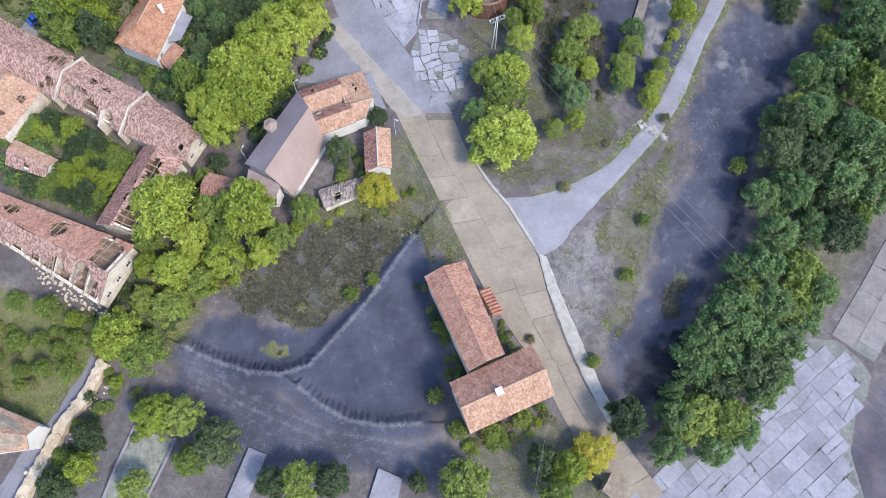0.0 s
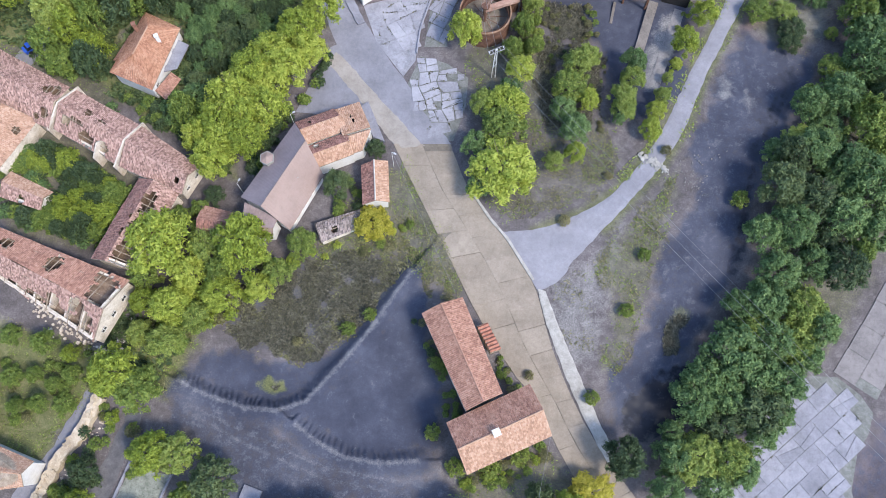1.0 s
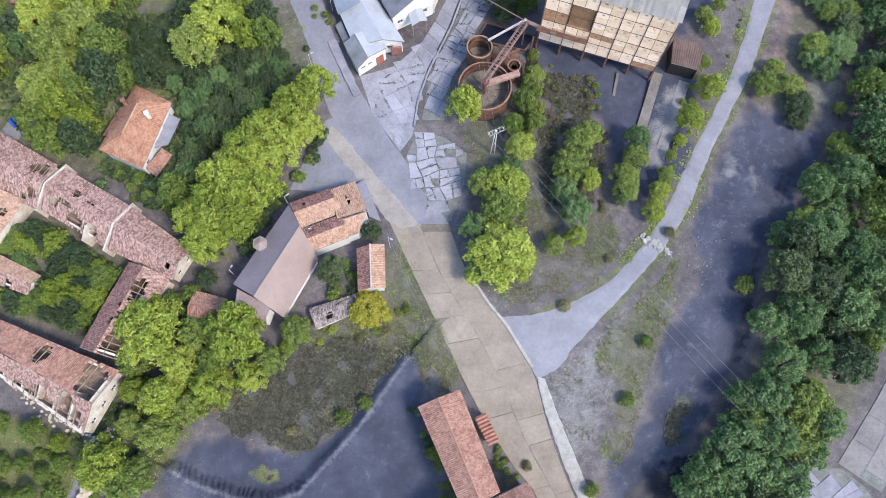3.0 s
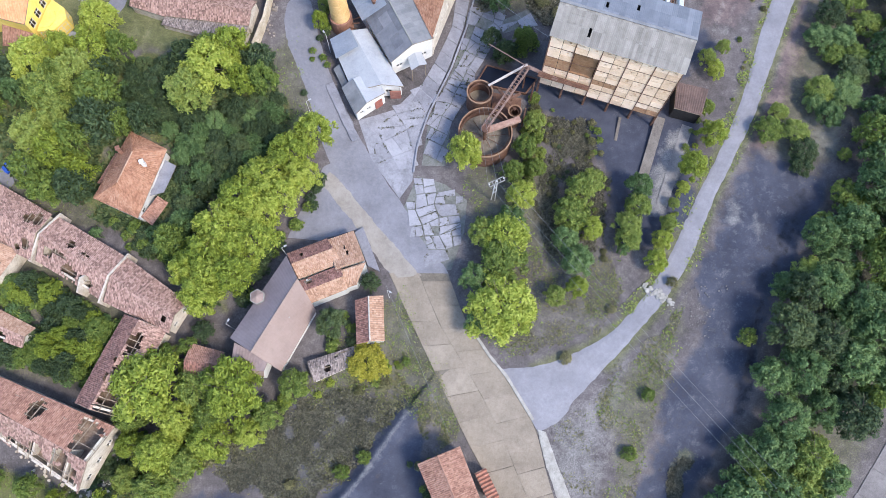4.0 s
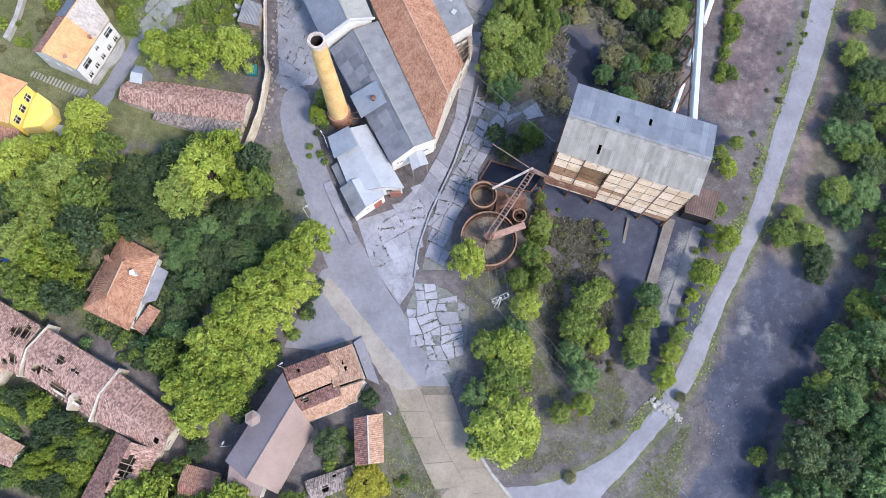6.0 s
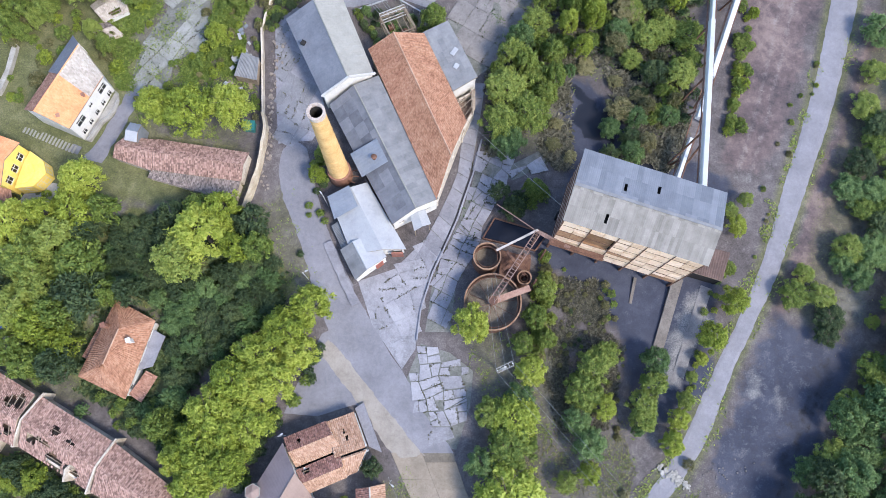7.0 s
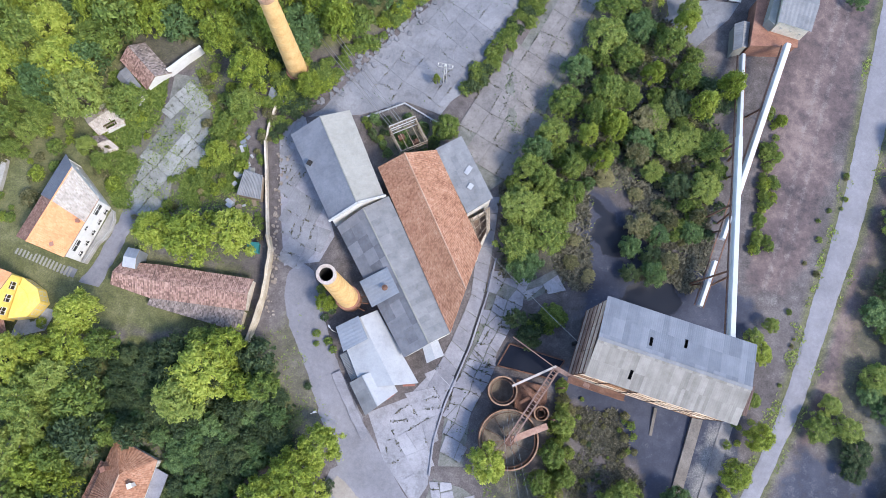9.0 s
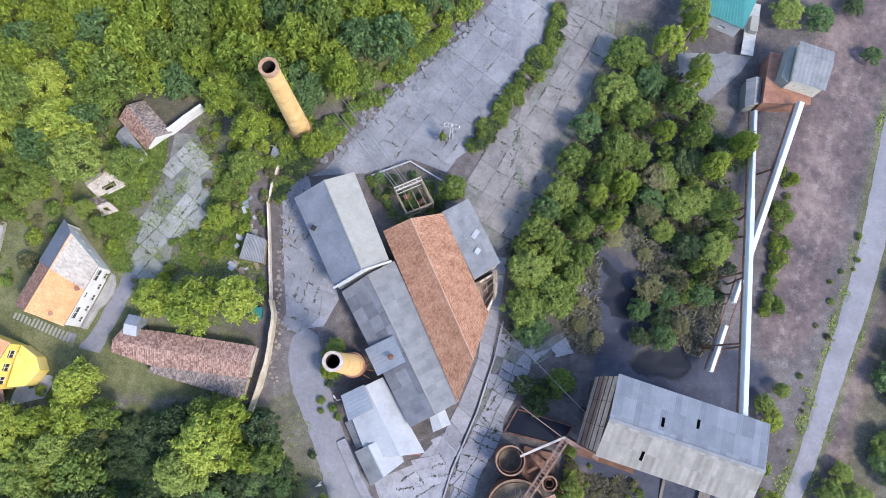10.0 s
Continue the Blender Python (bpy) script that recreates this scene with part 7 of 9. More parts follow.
stone_wall("platform_edge", "low concrete platform edge along the road", [(-20.4, 95.0), (-17.2, 88.2), (-15.2, 84.4)], 1.5, 0.5, CONCRETE, 9)
def rubble(label, line, wide, n, seed, mat, size=0.35, lift=0.0):
    """A heap of loose stones along a line."""
    rng = random.Random(seed)
    pts = along(line, 60)
    ob = thing("rubble_heap", (*pts[30], gz(*pts[30])), label, "rubble")
    for _ in range(n):
        p = pts[rng.randrange(60)]
        x, y = p[0] + rng.gauss(0, wide), p[1] + rng.gauss(0, wide)
        r = size * rng.uniform(0.4, 1.4)
        k = rng.randrange(5, 8)
        a0 = rng.uniform(0, 6)
        poly = [(x + r * rng.uniform(0.7, 1.2) * math.cos(a0 + 6.283 * i / k), y + r * rng.uniform(0.7, 1.2) * math.sin(a0 + 6.283 * i / k)) for i in range(k)]
        g = gz(x, y) + lift
        s = Shape().prism(poly, g - 0.2, [g + r * rng.uniform(0.3, 0.9) + 0.1 for _ in range(k)])
        part("stone", s, mat, ob)


rubble("pale loose stones across the gravel road", [(35.6, 58.6), (37.6, 57.4), (40.4, 55.4)], 0.4, 90, 10, KERB, 0.28)
rubble("scattered pale stones on the riverbed bank", [(46, 56), (44.5, 50), (47.5, 60)], 1.6, 70, 14, stained("grey_stone", (0.1, 0.095, 0.09), (0.16, 0.15, 0.142), (0.22, 0.21, 0.2), 0.8, 6), 0.12)
rubble("broken brick and plaster rubble by the ruin", [(-70, 30.5), (-62, 25.0), (-56, 21.6), (-52, 27)], 0.9, 150, 15, PLASTER, 0.24)
rubble("loose dirt and rubble beside the road wall", [(-31, 132), (-31.6, 122), (-31.4, 112), (-32, 104)], 0.5, 70, 16, stained("brown_rubble", (0.15, 0.125, 0.1), (0.23, 0.195, 0.165), (0.32, 0.285, 0.25), 0.8, 6), 0.25)
rubble("broken concrete along the yard's rim", [(-24.6, 141.4), (-18.8, 148.4), (-14.2, 153.2), (-9.4, 159.6), (-3.6, 164.4), (1.5, 170)], 0.8, 160, 18, BIG_SLAB, 0.38)
rubble("loose tan stones on the crumbling retaining wall", [(-57.0, 14.9), (-59.4, 8.8), (-62.3, 5.1), (-63.8, 1.4), (-65.6, -2.6), (-67.6, -7.4)], 0.45, 110, 19, TANWALL, 0.24, 1.3)
rubble("pale kerb stones along the lower wall", [(-54.5, 13.5), (-60, 3.5), (-66, -7)], 0.7, 50, 17, PLASTER, 0.2)
stone_wall("channel_wall", "grey concrete wall of a dry channel", [(-43.8, 2.6), (-45.8, -2.8), (-48.6, -9.5), (-53, -18)], 0.3, 0.5, CONCRETE, 12)
stone_wall("channel_wall", "grey concrete wall of a dry channel", [(-50.8, 4.6), (-52.8, -1.0), (-54.6, -7.0), (-58, -18)], 0.35, 0.5, CONCRETE, 13)
moss_bed = part("channel_bed", strip(*MOSS, 0.07, 30, 6), stained("mossy_bed", (0.1, 0.11, 0.085), (0.19, 0.2, 0.165), (0.28, 0.29, 0.25), 0.7, 4, dirt=0.8, dirt_col=(0.06, 0.065, 0.05)))
tagged(moss_bed, "mossy wet concrete bed of a dry channel", "channel", kind="structure")
path_bed = part("road_dirt", strip(*DIRT, 0.06, 40, 6, 0.4), stained("grey_dirt", (0.06, 0.058, 0.062), (0.1, 0.096, 0.1), (0.15, 0.145, 0.148), 0.5, 6))
tagged(path_bed, "grey dirt track between channel and wall", "road", kind="structure")
part("causeway", Shape().beam((-30.0, 0.6, -6.7), (-34.5, -12, -6.9), 3.2, 0.5), CONCRETE, at=(-31.5, -4, -6.9))
tagged(bpy.data.objects["causeway"], "pale concrete slab causeway", "causeway")
part("concrete_pad", Shape().prism([(-11.9, -9.0), (-7.0, -9.0), (-5.9, -3.6), (-9.9, -2.0)], -7.6, -6.6), CONCRETE, at=(-9, -5, -7.2))
tagged(bpy.data.objects["concrete_pad"], "pale square concrete pad", "slab")

# ---- substation, pylons and wires ----
cage = thing("substation_gantry", (-9.5, 135.5, 2.0), "rusty steel substation gantry behind the hall", "gantry")
CP = [(-12.6, 136.6), (-8.2, 138.6), (-6.0, 134.4), (-10.4, 132.4)]
for x, y in CP:
    part("post", Shape().beam((x, y, 1.6), (x, y, 6.4), 0.22), TIMBER, cage)
for (a, b) in zip(CP, CP[1:] + CP[:1]):
    part("rail", Shape().beam((*a, 6.3), (*b, 6.3), 0.16).beam((*a, 5.4), (*b, 5.4), 0.14).beam((*a, 3.6), (*b, 3.6), 0.1), TIMBER, cage)
for f in (0.25, 0.5, 0.75):
    a, b = Vector(CP[0]).lerp(Vector(CP[1]), f), Vector(CP[3]).lerp(Vector(CP[2]), f)
    part("crossbar", Shape().beam((a.x, a.y, 6.3), (b.x, b.y, 6.3), 0.1).beam((a.x, a.y, 5.0), (a.x, a.y, 6.3), 0.14), TIMBER, cage)
for a, b in zip(CP, CP[1:] + CP[:1]):
    part("brace", Shape().beam((*a, 1.8), (*b, 3.6), 0.07), TIMBER, cage)
    part("brace", Shape().beam((*b, 3.6), (*a, 5.4), 0.07), TIMBER, cage)
for z in (4.4, 6.9):
    for f in (0.0, 0.12):
        a, b = Vector(CP[0]).lerp(Vector(CP[3]), f), Vector(CP[1]).lerp(Vector(CP[2]), f)
        part("top_rail", Shape().beam((a.x, a.y, z), (b.x, b.y, z), 0.12), POLE, cage)
for k in range(7):
    a = Vector(CP[0]).lerp(Vector(CP[1]), k / 6)
    b = Vector(CP[3]).lerp(Vector(CP[2]), k / 6)
    part("upright", Shape().beam((a.x, a.y, 6.2), (a.x, a.y, 7.0), 0.09), POLE, cage)
    part("insulator", Shape().tube((a.x, a.y, 5.6), (a.x, a.y, 6.2), 0.1, 0.07, 8), WHITEWALL, cage)
    if k % 2:
        part("upright", Shape().beam((b.x, b.y, 3.6), (b.x, b.y, 6.3), 0.1), TIMBER, cage)
for f in (0.3, 0.68):
    c = Vector(CP[0]).lerp(Vector(CP[2]), f)
    part("switch_box", Shape().box((c.x, c.y, 2.9), (1.1, 0.8, 2.0), 0.45).tube((c.x, c.y, 3.9), (c.x, c.y, 4.6), 0.12, 0.08, 8), RUST, cage)
rail = Shape()
for a, b in (((-17.6, 139.4), (-10.2, 142.4)), ((-10.2, 142.4), (-4.4, 138.9))):
    rail.beam((*a, 3.3), (*b, 3.3), 0.22, 0.22)
    for i in range(6):
        p = Vector(a).lerp(Vector(b), i / 5)
        rail.beam((p.x, p.y, 1.6), (p.x, p.y, 3.3), 0.1)
o = part("fence_rail", rail, SHEET_WHITE, at=(-10, 141, 2.0))
tagged(o, "white pipe fence round the substation", "fence")


GALVANISED = stained("galvanised", (0.2, 0.195, 0.185), (0.29, 0.285, 0.27), (0.38, 0.375, 0.355), 0.8, 7)


def pylon(label, x, y, top, arm, turn):
    g = gz(x, y)
    ob = thing("power_pole", (x, y, g), label, "power pole", "power poles")
    part("mast", Shape().beam((x - 0.35, y, g - 0.3), (x - 0.12, y, top), 0.16).beam((x + 0.35, y, g - 0.3), (x + 0.12, y, top), 0.16).beam((x - 0.3, y, g + 3), (x + 0.25, y, g + 5), 0.08).beam((x + 0.3, y, g + 5), (x - 0.2, y, g + 7), 0.08), POLE, ob)
    c, s = math.cos(turn) * arm, math.sin(turn) * arm
    nx, ny = -math.sin(turn) * 0.35, math.cos(turn) * 0.35
    cross = Shape()
    for k in (-1, 1):
        cross.beam((x - c + nx * k, y - s + ny * k, top - 0.4), (x + c + nx * k, y + s + ny * k, top - 0.4), 0.12)
    for f in (-1, -0.5, 0, 0.5, 1):
        cross.beam((x + c * f + nx, y + s * f + ny, top - 0.4), (x + c * f - nx, y + s * f - ny, top - 0.4), 0.1)
    part("cross_arm", cross, GALVANISED, ob)
    for f in (-0.95, 0, 0.95):
        part("insulator", Shape().tube((x + c * f, y + s * f, top - 0.35), (x + c * f, y + s * f, top), 0.09, n=8), WHITEWALL, ob)
    return ob


pylon("pale concrete power pole with a steel cross-arm", 9.7, 73.6, 9.8, 1.4, 0.45)
pylon("pale concrete power pole in the yard", -3.1, 146.9, 9.6, 1.3, -0.2)


def wire(p, q, sag=0.8, r=0.022):
    s = Shape()
    p, q = Vector(p), Vector(q)
    n = 14
    pts = [p.lerp(q, i / n) - Vector((0, 0, sag * 4 * (i / n) * (1 - i / n))) for i in range(n + 1)]
    d = (q - p).normalized()
    sd = Vector((d.y, -d.x, 0)).normalized() * r
    for c in pts:
        s.v += [tuple(c + sd), tuple(c + Vector((0, 0, r))), tuple(c - sd), tuple(c - Vector((0, 0, r)))]
    s.f = [(4 * i + k, 4 * i + (k + 1) % 4, 4 * i + 4 + (k + 1) % 4, 4 * i + 4 + k) for i in range(n) for k in range(4)]
    o = part("overhead_wire", s, WIRE, at=tuple(p))
    return tagged(o, "thin grey overhead power line", "wire", "overhead wires")


for k in (-1, 0, 1):
    wire((9.7 + 1.4 * k, 73.6 + 0.7 * k, 9.6), (72 + 1.4 * k, 5 + 1.2 * k, 4.0), 2.0)
    wire((9.7 + 1.4 * k, 73.6 + 0.7 * k, 9.6), (7.6 + 0.7 * k, 88.4 + 0.4 * k, 7.4), 0.5)
for k in (0, 1, 2, 3):
    wire((-12.4 + (0.0, 0.4, 1.8, 2.2)[k], 136.7 + 0.25 * k, 6.3), (-56.4 + (0.0, 1.2, 5.6, 6.8)[k], 190, 12.0), 1.5, 0.05)
for k in (-1, 1):
    wire((-3.1 + 1.2 * k, 146.9, 9.5), (0.5 + 1.2 * k, 190, 9.5), 1.0)
wire((3.2, 116.0, 8.0), (18.6, 99.6, 12.0), 0.6, 0.04)
wire((-8.4, 56.5, 5.5), (3.0, 31.2, 4.4), 0.6)
wire((18.0, 9.2, 3.0), (13.0, -14, 1.0), 0.6)

# ---- small things ----
def car(label, x, y, turn, paint):
    g = gz(x, y)
    ob = thing("car", (x, y, g), label, "car")
    c, sn = math.cos(turn), math.sin(turn)
    w = lambda u, v: (x + u * c - v * sn, y + u * sn + v * c)
    part("body", Shape().prism([w(-2.0, -0.8), w(1.9, -0.82), w(2.1, -0.5), w(2.1, 0.5), w(1.9, 0.82), w(-2.0, 0.8), w(-2.1, 0.5), w(-2.1, -0.5)], g + 0.3, g + 0.85), paint, ob)
    cab = Shape()
    lo = [w(-1.6, -0.74), w(1.0, -0.74), w(1.0, 0.74), w(-1.6, 0.74)]
    hi = [w(-1.2, -0.6), w(0.4, -0.6), w(0.4, 0.6), w(-1.2, 0.6)]
    cab.v = [(*p, g + 0.85) for p in lo] + [(*p, g + 1.4) for p in hi]
    cab.f = [(4, 5, 6, 7)] + [(i, (i + 1) % 4, 4 + (i + 1) % 4, 4 + i) for i in range(4)]
    part("windows", cab, GLASS, ob)
    part("cabin_roof", Shape().prism([w(-1.22, -0.62), w(0.42, -0.62), w(0.42, 0.62), w(-1.22, 0.62)], g + 1.39, g + 1.45), paint, ob)
    for u in (-1.3, 1.3):
        for v in (-0.75, 0.75):
            a, b = w(u, v - 0.1), w(u, v + 0.1)
            part("wheel", Shape().tube((*a, g + 0.31), (*b, g + 0.31), 0.31, n=14), SOOT_SHADE, ob)


car("parked blue car on the lane by the wood", -76.0, 78.6, 0.75, stained("blue_paint", (0.02, 0.06, 0.3), (0.03, 0.09, 0.4), (0.04, 0.11, 0.45), 0.5, 5, 0.3, 0.0, dirt=0.1))
skip_ = thing("waste_container", (-35.0, 115.5, gz(-35.0, 115.5)), "teal metal waste container by the wall", "container")
gb = gz(-35.0, 115.5)
part("bin", Shape().prism([(-35.9, 114.7), (-34.1, 114.5), (-34.0, 116.1), (-35.8, 116.3)], gb, gb + 1.4), TEAL, skip_)
part("lid", Shape().prism([(-36.0, 114.6), (-34.0, 114.4), (-33.9, 116.2), (-35.9, 116.4)], gb + 1.4, gb + 1.5), TEAL, skip_)


def street_lamp(x, y, h, turn):
    g = gz(x, y)
    ob = thing("street_lamp", (x, y, g), "slim grey street lamp with a white head", "street lamp", "street lamps")
    part("pole", Shape().tube((x, y, g - 0.2), (x, y, g + h), 0.06, 0.04, 8), POLE, ob)
    ex, ey = x + math.cos(turn) * 0.7, y + math.sin(turn) * 0.7
    part("bracket", Shape().tube((x, y, g + h - 0.1), (ex, ey, g + h + 0.2), 0.03, n=6), POLE, ob)
    part("head", Shape().box((ex, ey, g + h + 0.2), (0.5, 0.24, 0.14), turn), SHEET_WHITE, ob)


for x, y, turn in ((-20.6, 101.5, 2.2), (-23.3, 88.4, 0.4), (-34.2, 49.6, 1.0), (-26.0, 62.4, 0.5), (-8.2, 55.6, -0.6), (-46.4, 24.6, 0.5)):
    street_lamp(x, y, 6.0, turn)
rng = random.Random(91)
for i in range(26):
    x, y = rng.uniform(-40, -35), rng.uniform(121, 136)
    o = part("scrap_sheet", Shape().box((x, y, gz(x, y) + 0.15), (rng.uniform(0.4, 1.4), rng.uniform(0.3, 0.9), rng.uniform(0.1, 0.5)), rng.uniform(0, 3)), rng.choice([SHEET_PALE, SHEET_ZINC, TIMBER, SHEET_WHITE]), at=(x, y, gz(x, y)))
    tagged(o, "loose scrap sheet in the overgrown garden", "scrap", "garden scrap")


# ---- trees and growth ----
def crown_shape(seed, leaves, radius, height, clear, size, upright=1.0):
    """A crown of leaf sprays on the surface of many uneven lobes."""
    rs = np.random.RandomState(seed)
    lobes = []
    n = 74
    for i in range(n):
        a = 2.4 * i + rs.uniform(-0.5, 0.5)
        f = (i + 0.5) / n
        rr = radius * (0.1 + 0.7 * math.sqrt(f)) * rs.uniform(0.78, 1.2)
        z = clear + (height - clear) * (0.8 - 0.52 * f ** 1.3) * rs.uniform(0.85, 1.12)
        lobes.append((rr * math.cos(a), rr * math.sin(a), z, radius * rs.uniform(0.1, 0.21), (height - clear) * rs.uniform(0.09, 0.17) * upright))
    L = np.array(lobes)
    k = rs.choice(n, leaves, p=(L[:, 3] ** 2) / (L[:, 3] ** 2).sum())
    d = rs.normal(size=(leaves, 3))
    d[:, 2] += 0.35
    d /= np.linalg.norm(d, axis=1)[:, None]
    push = rs.uniform(0.55, 1.1, leaves)[:, None]
    c = rs.normal(scale=0.035 * radius, size=(leaves, 3)) + L[k, :3] + d * np.stack([L[k, 3], L[k, 3], L[k, 4]], -1) * push
    nrm = d + rs.normal(scale=0.55, size=(leaves, 3))
    nrm[:, 2] += 0.3
    nrm /= np.linalg.norm(nrm, axis=1)[:, None]
    t = np.cross(nrm, rs.normal(size=(leaves, 3)))
    t /= np.linalg.norm(t, axis=1)[:, None]
    b = np.cross(nrm, t)
    w = size * rs.uniform(0.6, 1.3, leaves)[:, None]
    h = w * rs.uniform(0.5, 0.9, leaves)[:, None]
    droop = nrm * w * 0.22
    q = np.stack([c - t * w - droop, c + b * h * 0.8 - t * w * 0.1, c + t * w - b * h * 0.6 - droop], 1)
    s = Shape()
    s.v = q.reshape(-1, 3).tolist()
    s.f = [(3 * i, 3 * i + 1, 3 * i + 2) for i in range(leaves)]
    return s


def trunk_shape(seed, radius, height, clear):
    rs = random.Random(seed)
    s = Shape()
    x, y, z, r = 0.0, 0.0, -0.5, 0.055 * radius + 0.07
    for i in range(5):
        nx, ny, nz = x + rs.uniform(-0.12, 0.12), y + rs.uniform(-0.12, 0.12), z + (height * 0.8 + 0.5) / 5
        s.tube((x, y, z), (nx, ny, nz), r, r * 0.78, 8, False)
        if i > 0:
            for _ in range(2):
                a = rs.uniform(0, 6.28)
                s.tube((nx, ny, nz - 0.2), (nx + math.cos(a) * radius * 0.6, ny + math.sin(a) * radius * 0.6, nz + height * 0.13), r * 0.5, r * 0.15, 5, False)
        x, y, z, r = nx, ny, nz, r * 0.78
    return s


KINDS = {
    "lime": (LEAF_LIME, "broad tree with bright yellow-green foliage"),
    "mid": (LEAF_MID, "broad tree with fresh green foliage"),
    "dark": (LEAF_DARK, "tree with dense dark green foliage"),
    "river": (LEAF_RIVER, "riverside tree with cool green foliage"),
    "gold": (LEAF_GOLD, "tree with yellowing foliage"),
    "olive": (LEAF_OLIVE, "tree with dull olive foliage"),
}
MODELS = {}
R0, H0 = 4.0, 8.0


def tree_model(kind, v):
    """One tree of a kind to copy, 4 m in radius and 8 m high."""
    mat, label = KINDS[kind]
    ob = thing("tree", (0, 0, 0), label, "tree", kind + " trees")
    sd = sum(map(ord, kind)) + v * 31
    part("trunk", trunk_shape(sd, R0, H0, 1.8), BARK, ob)
    part("crown", crown_shape(sd, 6400, R0, H0, 1.6, 0.25), mat, ob)
    return ob


def shrub_model(kind, v):
    mat, label = KINDS[kind]
    ob = thing("shrub", (0, 0, 0), label.replace("broad tree", "low bush").replace("tree", "bush"), "bush", kind + " bushes")
    sd = sum(map(ord, kind)) + v * 57 + 5
    part("stem", trunk_shape(sd, 1.6, 1.6, 0.2), BARK, ob)
    part("foliage", crown_shape(sd, 1200, 1.6, 1.9, 0.0, 0.17), mat, ob)
    return ob


trng = random.Random(77)
PLACED = []


FAR, FAR_LOW, BUSHES = [], [], [0]


def plant(kind, x, y, r, h=None, bush=False):
    if not bush and sum(1 for p in PLACED if p[3]) >= 290:
        FAR.append((kind, x, y, r, h or 3.2 + r * 1.45))
        PLACED.append((x, y, r, False))
        return
    if bush and BUSHES[0] >= 285:
        FAR_LOW.append((kind, x, y, r, r * 1.5))
        return
    BUSHES[0] += bush
    v = trng.randrange(2 if bush else 3)
    key = (kind, v, bush)
    ref_r, ref_h = (1.6, 1.9) if bush else (R0, H0)
    h = h or (r * 1.5 if bush else 3.2 + r * 1.45)
    m = pose(x, y, gz(x, y) - 0.05, trng.uniform(-4, 4), trng.uniform(-4, 4), trng.uniform(0, 360)) @ Matrix.Diagonal((r / ref_r * trng.uniform(0.93, 1.12), r / ref_r * trng.uniform(0.93, 1.12), h / ref_h * trng.uniform(0.9, 1.1), 1))
    if key not in MODELS:
        MODELS[key] = (shrub_model if bush else tree_model)(kind, v)
        MODELS[key].matrix_basis = m
    else:
        src = MODELS[key]
        keep = src.matrix_basis.copy()
        src.matrix_basis = Matrix()
        copy_thing(src, m)
        src.matrix_basis = keep
    PLACED.append((x, y, r, not bush))


AVENUE = [(-21.9, 83.2, 3.7), (-25.7, 79.4, 4.1), (-29.6, 75.2, 4.5), (-33.6, 70.9, 4.5), (-27.2, 71.6, 3.9), (-36.5, 65.6, 4.5), (-31.0, 64.1, 4.1), (-39.0, 60.3, 4.4), (-33.9, 57.9, 3.6), (-39.1, 54.4, 3.4), (-42.0, 58.3, 3.0)]
LIME_S = [(-46.4, 39.1, 6.2), (-32.7, 39.2, 5.6), (-44.0, 29.2, 3.8), (-35.8, 31.3, 3.8), (-29.5, 32.7, 2.7), (-53.0, 18.7, 4.3), (-56.5, -2.5, 2.9), (-45.7, 5.9, 4.2), (21.2, -2.0, 3.1), (4.4, 81.2, 3.5)]
LIME_MIX = [(-23.5, 40.0, 2.9), (-39.4, 39.5, 3.5), (-44.8, 23.5, 3.5), (-49.2, 30.3, 2.7), (-41.3, 34.4, 3.7), (-27.0, 35.5, 2.6), (-49.8, 34.8, 2.6), (-49.7, 25.4, 2.4), (-40.2, 28.0, 2.8), (-37.0, 35.6, 3.2)]
GREEN_S = [(-17.4, 50.2, 2.9), (-11.4, 57.6, 1.8), (-49.1, 15.9, 4.1), (-42.0, 6.0, 3.3), (-35.3, 2.0, 3.8), (-40.0, -1.1, 2.9), (-22.1, -4.0, 3.6), (-16.7, -4.0, 3.2), (-26.6, -4.5, 3.1), (-3.2, -4.3, 1.8), (4.0, -5.1, 4.5), (30.7, 6.0, 3.6), (18.8, -5.4, 2.9), (-56.8, 2.7, 2.6), (-60.6, -5.1, 3.2), (-48.1, -5.0, 2.7), (16.7, -0.7, 3.0)]
RIVER_A = [(42.2, 15.1, 4.5), (48.2, 22.5, 5.5), (51.4, 14.2, 5.4), (42.4, 6.0, 4.6), (36.5, 1.5, 3.2), (56.4, 18.0, 4.3), (58.7, 24.4, 4.5), (54.3, 30.9, 4.2), (52.2, 26.2, 3.8), (60.9, 30.0, 4.0), (52.8, 9.7, 3.5), (47.0, 6.1, 3.7), (57.4, 35.7, 4.0), (50.5, 30.9, 3.0), (46.0, 11.0, 4.0)]
RIVER_B = [(68.0, 36.7, 4.8), (58.6, 51.0, 4.5), (59.8, 43.9, 4.6), (54.9, 42.4, 3.3), (64.2, 48.9, 4.7), (68.2, 45.4, 4.3), (65.3, 57.4, 4.2), (70.8, 68.1, 4.7), (77.1, 75.3, 5.4), (75.8, 61.3, 5.0), (74.3, 51.6, 4.9), (73.8, 43.5, 4.3), (70.8, 54.8, 4.0), (65.6, 66.9, 3.4), (61.2, 56.8, 3.6), (63.3, 37.7, 3.5)]
ROW_LIME = [(11.7, 65.5, 4.1), (10.7, 53.5, 5.3), (14.6, 73.3, 2.8), (23.7, 57.4, 2.1), (45.1, 80.0, 2.4), (49.0, 85.9, 2.4), (26.4, 67.7, 2.1)]
